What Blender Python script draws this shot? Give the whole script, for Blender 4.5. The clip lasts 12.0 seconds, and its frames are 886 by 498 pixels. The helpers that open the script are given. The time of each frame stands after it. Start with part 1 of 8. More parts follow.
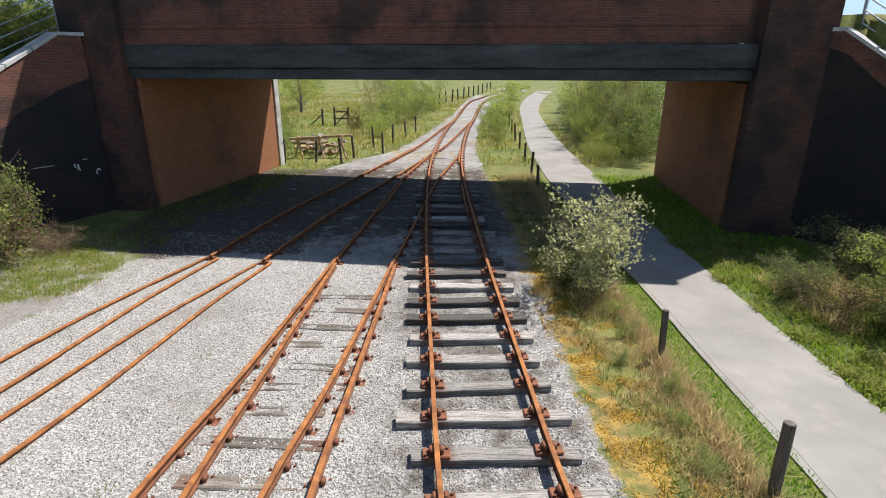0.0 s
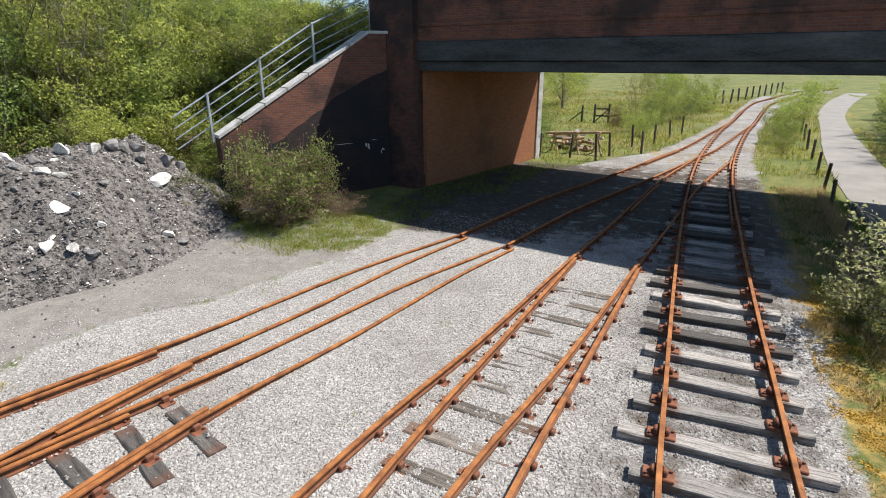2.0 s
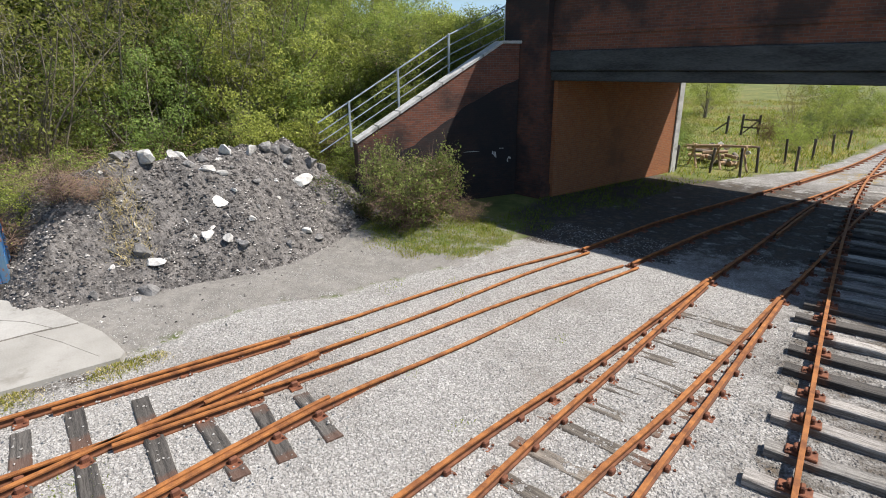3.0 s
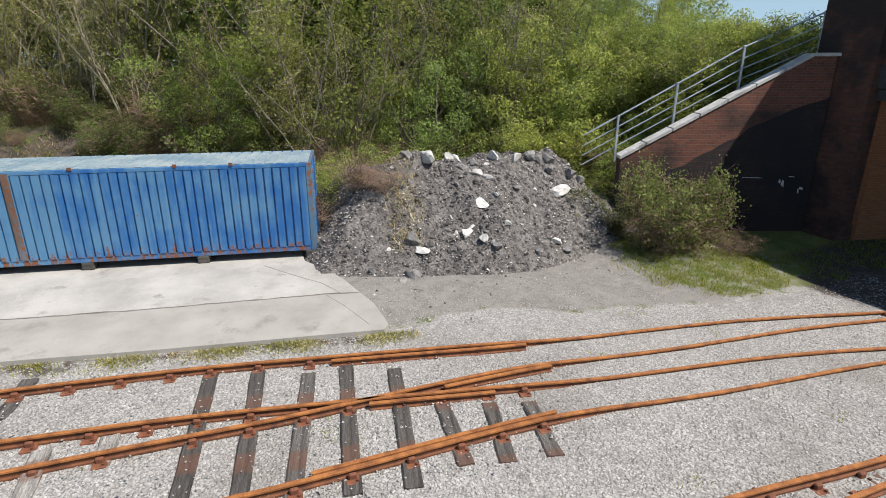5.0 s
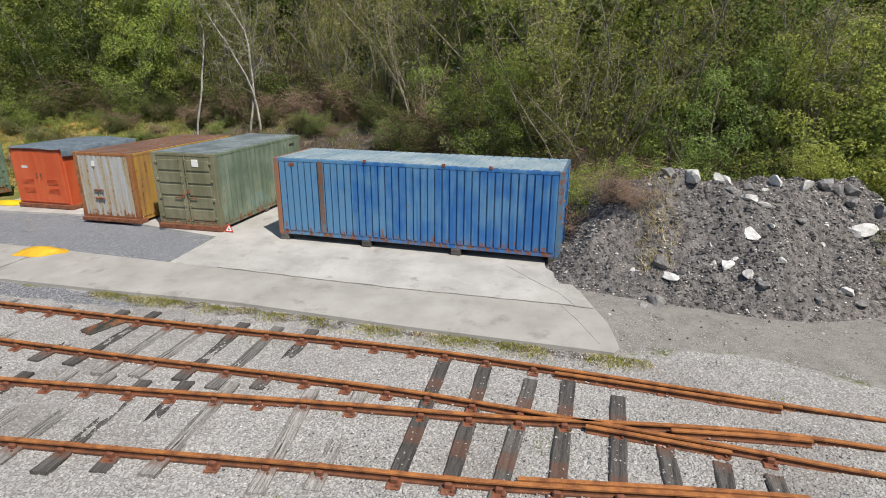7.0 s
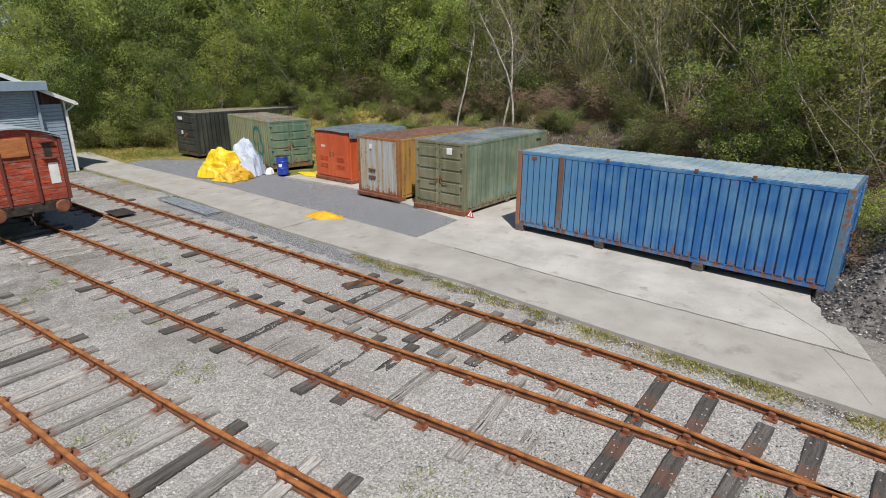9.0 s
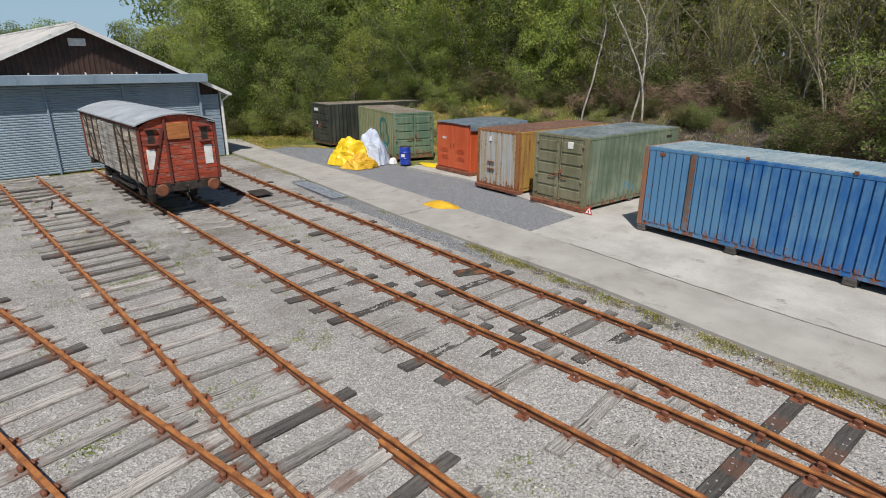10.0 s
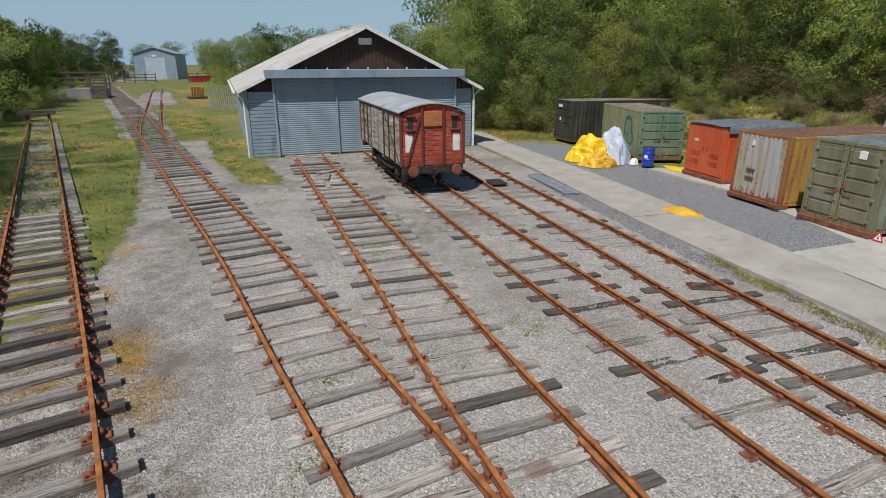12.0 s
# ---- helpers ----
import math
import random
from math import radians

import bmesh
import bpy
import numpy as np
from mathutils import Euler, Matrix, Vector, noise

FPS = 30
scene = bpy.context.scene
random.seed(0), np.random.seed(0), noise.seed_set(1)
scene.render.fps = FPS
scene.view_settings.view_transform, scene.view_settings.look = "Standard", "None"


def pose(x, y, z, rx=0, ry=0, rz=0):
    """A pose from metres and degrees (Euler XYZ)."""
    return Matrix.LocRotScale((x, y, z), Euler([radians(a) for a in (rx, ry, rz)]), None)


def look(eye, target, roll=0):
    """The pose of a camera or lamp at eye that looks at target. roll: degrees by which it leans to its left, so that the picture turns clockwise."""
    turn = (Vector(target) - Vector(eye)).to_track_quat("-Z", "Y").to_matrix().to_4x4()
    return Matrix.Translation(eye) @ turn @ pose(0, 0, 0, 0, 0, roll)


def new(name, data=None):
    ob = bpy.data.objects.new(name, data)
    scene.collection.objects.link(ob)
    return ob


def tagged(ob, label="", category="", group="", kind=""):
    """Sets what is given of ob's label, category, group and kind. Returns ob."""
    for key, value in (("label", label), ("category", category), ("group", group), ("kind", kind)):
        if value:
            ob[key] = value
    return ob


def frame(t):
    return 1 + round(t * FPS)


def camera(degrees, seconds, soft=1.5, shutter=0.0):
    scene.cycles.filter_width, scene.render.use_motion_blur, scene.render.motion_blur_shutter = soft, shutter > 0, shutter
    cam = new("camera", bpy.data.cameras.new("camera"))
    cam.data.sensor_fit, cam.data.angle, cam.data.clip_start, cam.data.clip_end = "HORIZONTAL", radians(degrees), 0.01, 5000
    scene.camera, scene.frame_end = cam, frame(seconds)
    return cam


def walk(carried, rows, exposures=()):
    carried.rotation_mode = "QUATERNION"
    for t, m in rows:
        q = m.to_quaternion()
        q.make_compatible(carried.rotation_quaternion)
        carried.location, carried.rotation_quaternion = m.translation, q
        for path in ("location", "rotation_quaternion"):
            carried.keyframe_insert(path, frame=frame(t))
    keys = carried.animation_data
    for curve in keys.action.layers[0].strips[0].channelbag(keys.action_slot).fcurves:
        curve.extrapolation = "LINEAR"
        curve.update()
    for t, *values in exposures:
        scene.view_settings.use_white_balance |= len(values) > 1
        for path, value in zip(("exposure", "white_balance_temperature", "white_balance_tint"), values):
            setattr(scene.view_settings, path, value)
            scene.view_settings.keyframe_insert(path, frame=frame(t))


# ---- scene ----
cam = camera(77.84, 12.0, soft=0.95)
walk(cam, [
    (0.0, pose(-0.000, 0.000, 5.104, 70.44, -0.41, -1.86)),
    (0.5, pose(-0.015, -0.002, 5.102, 70.41, -0.25, 4.62)),
    (1.0, pose(-0.025, -0.007, 5.075, 70.34, -0.10, 10.98)),
    (1.5, pose(-0.038, 0.003, 5.002, 70.29, -0.00, 17.47)),
    (2.0, pose(-0.061, -0.001, 4.958, 70.19, 0.10, 24.04)),
    (2.5, pose(-0.065, -0.011, 5.005, 70.44, 0.30, 30.57)),
    (3.0, pose(-0.036, -0.035, 5.092, 70.78, 0.47, 37.10)),
    (5.0, pose(-0.091, -0.169, 5.275, 71.56, 0.04, 63.51)),
    (5.5, pose(-0.099, -0.164, 5.283, 71.57, 0.02, 70.15)),
    (6.0, pose(-0.103, -0.145, 5.316, 71.73, 0.06, 76.80)),
    (6.5, pose(-0.100, -0.129, 5.353, 71.78, -0.07, 83.37)),
    (7.0, pose(-0.072, -0.106, 5.422, 72.00, -0.22, 90.04)),
    (9.0, pose(-0.076, 0.053, 5.380, 71.64, -0.26, 115.49)),
    (9.5, pose(-0.069, 0.074, 5.300, 71.38, -0.17, 121.71)),
    (10.0, pose(-0.064, 0.086, 5.197, 71.32, -0.15, 127.91)),
    (10.5, pose(-0.052, 0.088, 5.122, 71.30, -0.10, 134.09)),
    (11.0, pose(-0.045, 0.085, 5.082, 71.24, -0.16, 140.17)),
    (11.5, pose(-0.051, 0.100, 5.042, 71.18, -0.08, 146.25)),
    (12.0, pose(-0.081, 0.095, 5.005, 71.22, -0.04, 152.37)),
], exposures=[(0.0, 0.64), (3.0, 0.50), (5.0, 0.32), (7.0, 0.16), (9.0, 0.05), (12.0, -0.18)])

# ---- daylight ----
SUN_WAY = Vector((0.55, 0.38, 1.0)).normalized()
world = bpy.data.worlds.new("sky")
scene.world = world
world.use_nodes = True
sky = world.node_tree.nodes.new("ShaderNodeTexSky")
sky.sky_type, sky.sun_disc = "NISHITA", False
sky.sun_elevation = math.asin(SUN_WAY.z)
sky.sun_rotation = math.atan2(SUN_WAY.x, SUN_WAY.y)
sky.air_density, sky.dust_density, sky.ozone_density = 1.0, 0.5, 1.5
back = world.node_tree.nodes["Background"]
back.inputs["Strength"].default_value = 0.088
# a pale blue haze low over the horizon
tc = world.node_tree.nodes.new("ShaderNodeTexCoord")
sep = world.node_tree.nodes.new("ShaderNodeSeparateXYZ")
low = world.node_tree.nodes.new("ShaderNodeMapRange")
low.inputs[1].default_value, low.inputs[2].default_value, low.inputs[3].default_value, low.inputs[4].default_value = 0.0, 0.38, 0.92, 0.0
haze = world.node_tree.nodes.new("ShaderNodeMix")
haze.data_type = "RGBA"
haze.inputs[7].default_value = (3.7, 5.6, 7.4, 1.0)
world.node_tree.links.new(tc.outputs["Generated"], sep.inputs[0])
world.node_tree.links.new(sep.outputs[2], low.inputs[0])
world.node_tree.links.new(low.outputs[0], haze.inputs[0])
world.node_tree.links.new(sky.outputs[0], haze.inputs[6])
world.node_tree.links.new(haze.outputs[2], back.inputs[0])
sun = new("sun", bpy.data.lights.new("sun", "SUN"))
sun.data.energy, sun.data.angle, sun.data.color = 5.0, radians(0.55), (1.0, 0.935, 0.86)
sun.matrix_world = look(SUN_WAY * 50, (0, 0, 0))

# ---- node materials ----
def shader(name):
    """An empty node material: material, node maker, linker, principled."""
    m = bpy.data.materials.new(name)
    m.use_nodes = True
    tree = m.node_tree
    bsdf = tree.nodes["Principled BSDF"]

    def node(kind, **given):
        n = tree.nodes.new("ShaderNode" + kind)
        for key, value in given.items():
            if key in n.inputs:
                n.inputs[key].default_value = value
            elif key == "data_type":
                n.data_type = value
            elif key == "blend_type":
                n.blend_type = value
            elif key == "interpolation_type":
                n.interpolation_type = value
            elif key == "operation":
                n.operation = value
            elif key == "attribute_name":
                n.attribute_name = value
            else:
                raise KeyError(key)
        return n

    return m, node, tree.links.new, bsdf


def rgb(c):
    return (c[0], c[1], c[2], 1.0)


def ramp(node, stops):
    n = node("ValToRGB")
    e = n.color_ramp.elements
    while len(e) < len(stops):
        e.new(0.5)
    for k, (at, c) in enumerate(stops):
        e[k].position, e[k].color = at, rgb(c)
    return n


def blend(node, link, fac, a, b, how="MIX"):
    n = node("Mix", data_type="RGBA", blend_type=how)
    for socket, value in ((n.inputs[0], fac), (n.inputs[6], a), (n.inputs[7], b)):
        if isinstance(value, (int, float)):
            socket.default_value = value
        elif isinstance(value, tuple):
            socket.default_value = rgb(value)
        else:
            link(value, socket)
    return n.outputs[2]


def sharpen(node, link, value, low, high):
    n = node("MapRange", interpolation_type="SMOOTHSTEP")
    n.inputs[1].default_value, n.inputs[2].default_value = low, high
    link(value, n.inputs[0])
    return n.outputs[0]


def maths(node, link, how, a, b):
    n = node("Math", operation=how)
    for socket, value in ((n.inputs[0], a), (n.inputs[1], b)):
        if isinstance(value, (int, float)):
            socket.default_value = value
        else:
            link(value, socket)
    return n.outputs[0]


def bump(node, link, bsdf, height, strength, distance):
    n = node("Bump", Strength=strength, Distance=distance)
    link(height, n.inputs["Height"])
    link(n.outputs[0], bsdf.inputs["Normal"])


def mottled(name, dark, light, scale=4.0, rough=0.85, metal=0.0, grain=60.0, relief=0.4, depth=0.01,
            stretch=(1, 1, 1), stain=None, stain_amount=0.5, stain_scale=1.2, vary=0.0):
    """A surface with variation at two scales, an optional stain colour, and fine relief."""
    m, node, link, bsdf = shader(name)
    co = node("TexCoord")
    mp = node("Mapping")
    mp.inputs["Scale"].default_value = stretch
    link(co.outputs["Object"], mp.inputs[0])
    big = node("TexNoise", Scale=scale, Detail=6.0, Roughness=0.62)
    fine = node("TexNoise", Scale=grain, Detail=4.0, Roughness=0.6)
    link(mp.outputs[0], big.inputs[0])
    link(mp.outputs[0], fine.inputs[0])
    tone = maths(node, link, "ADD", maths(node, link, "MULTIPLY", big.outputs[0], 0.65),
                 maths(node, link, "MULTIPLY", fine.outputs[0], 0.35))
    col = ramp(node, [(0.385, dark), (0.615, light)])
    link(tone, col.inputs[0])
    out = col.outputs[0]
    if stain:
        sn = node("TexNoise", Scale=stain_scale, Detail=8.0, Roughness=0.7)
        link(mp.outputs[0], sn.inputs[0])
        out = blend(node, link, sharpen(node, link, sn.outputs[0], 0.62 - 0.25 * stain_amount, 0.78 - 0.25 * stain_amount), out, stain)
    if vary:
        info = node("ObjectInfo")
        hsv = node("HueSaturation")
        link(maths(node, link, "ADD", 1.0 - vary / 2, maths(node, link, "MULTIPLY", info.outputs["Random"], vary)), hsv.inputs["Value"])
        link(out, hsv.inputs["Color"])
        out = hsv.outputs[0]
    link(out, bsdf.inputs["Base Color"])
    bsdf.inputs["Roughness"].default_value, bsdf.inputs["Metallic"].default_value = rough, metal
    bump(node, link, bsdf, tone, relief, depth)
    return m


def painted_steel(name, paint, worn, rust_amount=0.4, streaky=0.5, rough=0.55, foot=0.0, bleach=0.0):
    """Old container paint: sun-bleached, streaked downwards, with rust showing through."""
    m, node, link, bsdf = shader(name)
    co = node("TexCoord")
    fade = node("TexNoise", Scale=0.9, Detail=5.0, Roughness=0.6)
    link(co.outputs["Object"], fade.inputs[0])
    mp = node("Mapping")
    mp.inputs["Scale"].default_value = (5.0, 5.0, 0.35)
    link(co.outputs["Object"], mp.inputs[0])
    streak = node("TexNoise", Scale=1.0, Detail=7.0, Roughness=0.68)
    link(mp.outputs[0], streak.inputs[0])
    spot = node("TexNoise", Scale=7.0, Detail=8.0, Roughness=0.75)
    link(co.outputs["Object"], spot.inputs[0])
    both = maths(node, link, "ADD", maths(node, link, "MULTIPLY", fade.outputs[0], 1 - streaky), maths(node, link, "MULTIPLY", streak.outputs[0], streaky))
    sep = node("SeparateXYZ")
    link(co.outputs["Object"], sep.inputs[0])
    if bleach:
        wide = node("TexNoise", Scale=0.33, Detail=2.0)
        link(co.outputs["Object"], wide.inputs[0])
        end = maths(node, link, "MULTIPLY", sharpen(node, link, sep.outputs[0], 3.6, 1.2), 0.16)
        both = maths(node, link, "ADD", both, maths(node, link, "ADD", end, maths(node, link, "MULTIPLY", maths(node, link, "SUBTRACT", wide.outputs[0], 0.5), bleach)))
    tone = blend(node, link, sharpen(node, link, both, 0.40, 0.62), paint, worn)
    rusty = ramp(node, [(0.3, (0.07, 0.025, 0.012)), (0.7, (0.28, 0.10, 0.035))])
    link(spot.outputs[0], rusty.inputs[0])
    where = maths(node, link, "ADD", maths(node, link, "MULTIPLY", spot.outputs[0], 0.6), maths(node, link, "MULTIPLY", streak.outputs[0], 0.4))
    if foot:
        where = maths(node, link, "ADD", where, maths(node, link, "MULTIPLY", sharpen(node, link, sep.outputs[2], foot, 0.05), 0.11))
    edge = 0.70 - 0.22 * rust_amount
    mask = sharpen(node, link, where, edge - 0.02, edge + 0.05)
    link(blend(node, link, mask, tone, rusty.outputs[0]), bsdf.inputs["Base Color"])
    rg = node("MapRange")
    rg.inputs[3].default_value, rg.inputs[4].default_value = rough, 0.9
    link(mask, rg.inputs[0])
    link(rg.outputs[0], bsdf.inputs["Roughness"])
    bump(node, link, bsdf, spot.outputs[0], 0.25, 0.01)
    return m


def rusty_iron(name, low, high, dark=0.25):
    m = mottled(name, low, high, scale=5.0, rough=0.8, grain=90.0, relief=0.5, depth=0.004, stain=(0.10, 0.036, 0.016), stain_amount=dark, stain_scale=2.5)
    return m


def foliage(name, low, high, gloss=0.75, through_light=0.45):
    """Leaves: each a little different, some light passing through."""
    m, node, link, bsdf = shader(name)
    geo = node("NewGeometry")
    col = ramp(node, [(0.0, low), (0.5, tuple(0.5 * a + 0.5 * c for a, c in zip(low, high))), (1.0, high)])
    link(geo.outputs["Random Per Island"], col.inputs[0])
    info = node("ObjectInfo")
    hsv = node("HueSaturation")
    link(maths(node, link, "ADD", 0.70, maths(node, link, "MULTIPLY", info.outputs["Random"], 0.62)), hsv.inputs["Value"])
    link(maths(node, link, "ADD", 0.482, maths(node, link, "MULTIPLY", maths(node, link, "FRACT", maths(node, link, "MULTIPLY", info.outputs["Random"], 7.3), 0.0), 0.03)), hsv.inputs["Hue"])
    link(col.outputs[0], hsv.inputs["Color"])
    link(hsv.outputs[0], bsdf.inputs["Base Color"])
    bsdf.inputs["Roughness"].default_value = gloss
    bsdf.inputs["Specular IOR Level"].default_value = 0.25
    trans = node("BsdfTranslucent")
    glow = node("HueSaturation", Value=1.55, Saturation=1.05)
    link(hsv.outputs[0], glow.inputs["Color"])
    link(glow.outputs[0], trans.inputs[0])
    mix = node("MixShader")
    mix.inputs[0].default_value = through_light
    link(bsdf.outputs[0], mix.inputs[1])
    link(trans.outputs[0], mix.inputs[2])
    out = m.node_tree.nodes["Material Output"]
    link(mix.outputs[0], out.inputs[0])
    return m


def brickwork(name, a, b, mortar, soot, soot_amount=0.5, stain_scale=0.35):
    m, node, link, bsdf = shader(name)
    co = node("TexCoord")
    mp = node("Mapping")
    mp.inputs["Rotation"].default_value = (radians(90), 0, 0)
    link(co.outputs["Object"], mp.inputs[0])
    bk = node("TexBrick", Scale=1.0)
    for key, value in (("Color1", rgb(a)), ("Color2", rgb(b)), ("Mortar", rgb(mortar)), ("Mortar Size", 0.007), ("Bias", 0.1),
                       ("Brick Width", 0.235), ("Row Height", 0.078)):
        bk.inputs[key].default_value = value
    sep = node("SeparateXYZ")
    link(co.outputs["Object"], sep.inputs[0])
    along = maths(node, link, "ADD", sep.outputs[0], maths(node, link, "MULTIPLY", sep.outputs[1], 0.97))
    cmb = node("CombineXYZ")
    link(along, cmb.inputs[0])
    link(sep.outputs[2], cmb.inputs[1])
    link(cmb.outputs[0], bk.inputs[0])
    sn = node("TexNoise", Scale=stain_scale, Detail=9.0, Roughness=0.65)
    link(co.outputs["Object"], sn.inputs[0])
    fine = node("TexNoise", Scale=9.0, Detail=6.0, Roughness=0.7)
    link(co.outputs["Object"], fine.inputs[0])
    tone = blend(node, link, 0.35, bk.outputs[0], fine.outputs[0], "OVERLAY")
    mask = sharpen(node, link, sn.outputs[0], 0.62 - 0.3 * soot_amount, 0.80 - 0.3 * soot_amount)
    link(blend(node, link, maths(node, link, "MULTIPLY", mask, 0.85), tone, soot), bsdf.inputs["Base Color"])
    bsdf.inputs["Roughness"].default_value = 0.9
    rise = maths(node, link, "SUBTRACT", maths(node, link, "MULTIPLY", fine.outputs[0], 0.3), bk.outputs[1])
    bump(node, link, bsdf, rise, 0.5, 0.012)
    return m


RUST = rusty_iron("rusty rail", (0.16, 0.055, 0.018), (0.42, 0.165, 0.045), 0.0)
RUST_WEB = rusty_iron("rusty rail web", (0.070, 0.026, 0.013), (0.205, 0.074, 0.028), 0.25)
RUST_DARK = rusty_iron("rusty cast iron", (0.10, 0.036, 0.020), (0.26, 0.095, 0.045))
def sleeper_wood(name, dark, light, vary):
    """Split grey timber with rust washed out of the chairs."""
    m = mottled(name, dark, light, scale=1.6, grain=26, stretch=(0.5, 8, 8), relief=1.0, depth=0.016, vary=vary, stain=(0.05, 0.042, 0.036), stain_amount=0.30)
    tree = m.node_tree

    def node(kind, **given):
        n = tree.nodes.new("ShaderNode" + kind)
        for key, value in given.items():
            n.inputs[key].default_value = value
        return n

    def mix(fac, a, b):
        n = tree.nodes.new("ShaderNodeMix")
        n.data_type = "RGBA"
        link(fac, n.inputs[0])
        link(a, n.inputs[6])
        n.inputs[7].default_value = rgb(b)
        return n.outputs[2]

    link = tree.links.new
    co, sep = node("TexCoord"), node("SeparateXYZ")
    link(co.outputs["Object"], sep.inputs[0])
    rough = node("TexNoise", Scale=9.0, Detail=6.0, Roughness=0.7)
    link(co.outputs["Object"], rough.inputs[0])

    def sums(how, a, b=0.0):
        n = tree.nodes.new("ShaderNodeMath")
        n.operation = how
        for socket, value in ((n.inputs[0], a), (n.inputs[1], b)):
            if isinstance(value, float):
                socket.default_value = value
            else:
                link(value, socket)
        return n.outputs[0]

    far = sums("ABSOLUTE", sums("SUBTRACT", sums("ABSOLUTE", sep.outputs[0]), 0.75))
    reach = sums("ADD", far, sums("MULTIPLY", sums("SUBTRACT", rough.outputs[0], 0.5), -0.45))
    fall = tree.nodes.new("ShaderNodeMapRange")
    fall.interpolation_type = "SMOOTHSTEP"
    fall.inputs[1].default_value, fall.inputs[2].default_value, fall.inputs[3].default_value, fall.inputs[4].default_value = 0.10, 0.26, 0.6, 0.0
    link(reach, fall.inputs[0])
    bsdf = tree.nodes["Principled BSDF"]
    old = bsdf.inputs["Base Color"].links[0].from_socket
    lay = node("Mapping")
    lay.inputs["Scale"].default_value = (0.9, 17.0, 17.0)
    link(co.outputs["Object"], lay.inputs[0])
    split = node("TexNoise", Scale=1.0, Detail=5.0, Roughness=0.65)
    link(lay.outputs[0], split.inputs[0])
    gash = tree.nodes.new("ShaderNodeMapRange")
    gash.interpolation_type = "SMOOTHSTEP"
    gash.inputs[1].default_value, gash.inputs[2].default_value, gash.inputs[4].default_value = 0.55, 0.68, 0.85
    link(split.outputs[0], gash.inputs[0])
    old = mix(gash.outputs[0], old, (0.022, 0.019, 0.017))
    link(mix(fall.outputs[0], old, (0.13, 0.060, 0.036)), bsdf.inputs["Base Color"])
    return m


SLEEPER_PALE = sleeper_wood("weathered sleeper timber", (0.11, 0.10, 0.09), (0.52, 0.49, 0.455), 0.6)
SLEEPER_GREY = sleeper_wood("grey sleeper timber", (0.075, 0.070, 0.063), (0.44, 0.42, 0.39), 0.85)
SLEEPER_DARK = sleeper_wood("creosoted sleeper timber", (0.020, 0.018, 0.017), (0.15, 0.138, 0.125), 0.6)
SLEEPER_BROWN = sleeper_wood("brown half-buried sleeper timber", (0.055, 0.046, 0.038), (0.25, 0.22, 0.185), 0.8)
BRICK = brickwork("old red brick", (0.215, 0.074, 0.042), (0.140, 0.053, 0.036), (0.14, 0.115, 0.10), (0.028, 0.023, 0.022), 0.60)
BRICK_SOOTY = brickwork("sooty brick", (0.15, 0.055, 0.035), (0.09, 0.038, 0.028), (0.07, 0.06, 0.055), (0.020, 0.018, 0.019), 0.65)
BRICK_BLACK = brickwork("tarred brick", (0.050, 0.026, 0.022), (0.030, 0.020, 0.020), (0.03, 0.028, 0.028), (0.014, 0.014, 0.017), 0.8)
BRICK_ORANGE = brickwork("orange brick", (0.36, 0.130, 0.048), (0.28, 0.100, 0.042), (0.27, 0.17, 0.10), (0.16, 0.075, 0.040), 0.35)
BEAM = mottled("sooty concrete beam", (0.020, 0.022, 0.024), (0.085, 0.090, 0.092), scale=1.2, grain=20, stretch=(0.4, 0.4, 2), stain=(0.16, 0.16, 0.15), stain_amount=0.05)
COPING = mottled("pale stone coping", (0.38, 0.38, 0.37), (0.66, 0.65, 0.63), scale=3, grain=40, stain=(0.2, 0.2, 0.18), stain_amount=0.3)
CONCRETE = mottled("worn pale concrete", (0.32, 0.31, 0.285), (0.47, 0.455, 0.425), scale=0.8, grain=35, relief=0.25, stain=(0.25, 0.24, 0.215), stain_amount=0.28, stain_scale=1.7)
CONCRETE_OLD = mottled("old grey concrete", (0.29, 0.278, 0.25), (0.39, 0.375, 0.345), scale=0.8, grain=35, relief=0.25, stain=(0.25, 0.235, 0.205), stain_amount=0.35, stain_scale=1.3)
ASPHALT = mottled("pale worn asphalt", (0.20, 0.19, 0.178), (0.285, 0.272, 0.252), scale=0.7, grain=70, relief=0.4, stain=(0.31, 0.29, 0.26), stain_amount=0.25, stain_scale=0.6)
GALV = mottled("galvanised steel", (0.30, 0.34, 0.40), (0.50, 0.55, 0.60), scale=3, rough=0.45, metal=0.35, grain=50, relief=0.1)
POST_WOOD = mottled("weathered fence post", (0.035, 0.030, 0.026), (0.15, 0.13, 0.115), scale=3, grain=30, stretch=(8, 8, 0.6), relief=0.9, vary=0.5)
BARK = mottled("grey brown bark", (0.085, 0.070, 0.052), (0.27, 0.235, 0.19), scale=6, grain=30, stretch=(1, 1, 0.3), relief=0.8, vary=0.5)
BARK_GREY = mottled("pale grey bark", (0.11, 0.10, 0.08), (0.30, 0.275, 0.225), scale=6, grain=30, stretch=(1, 1, 0.3), relief=0.6, vary=0.5)
BARK_PALE = mottled("pale birch bark", (0.18, 0.165, 0.14), (0.44, 0.41, 0.36), scale=5, grain=20, stretch=(1, 1, 0.4), relief=0.5, stain=(0.06, 0.055, 0.05), stain_amount=0.35, stain_scale=3)
BARK_TAN = mottled("tan willow bark", (0.115, 0.096, 0.066), (0.34, 0.290, 0.210), scale=6, grain=30, stretch=(1, 1, 0.3), relief=0.6, vary=0.7)
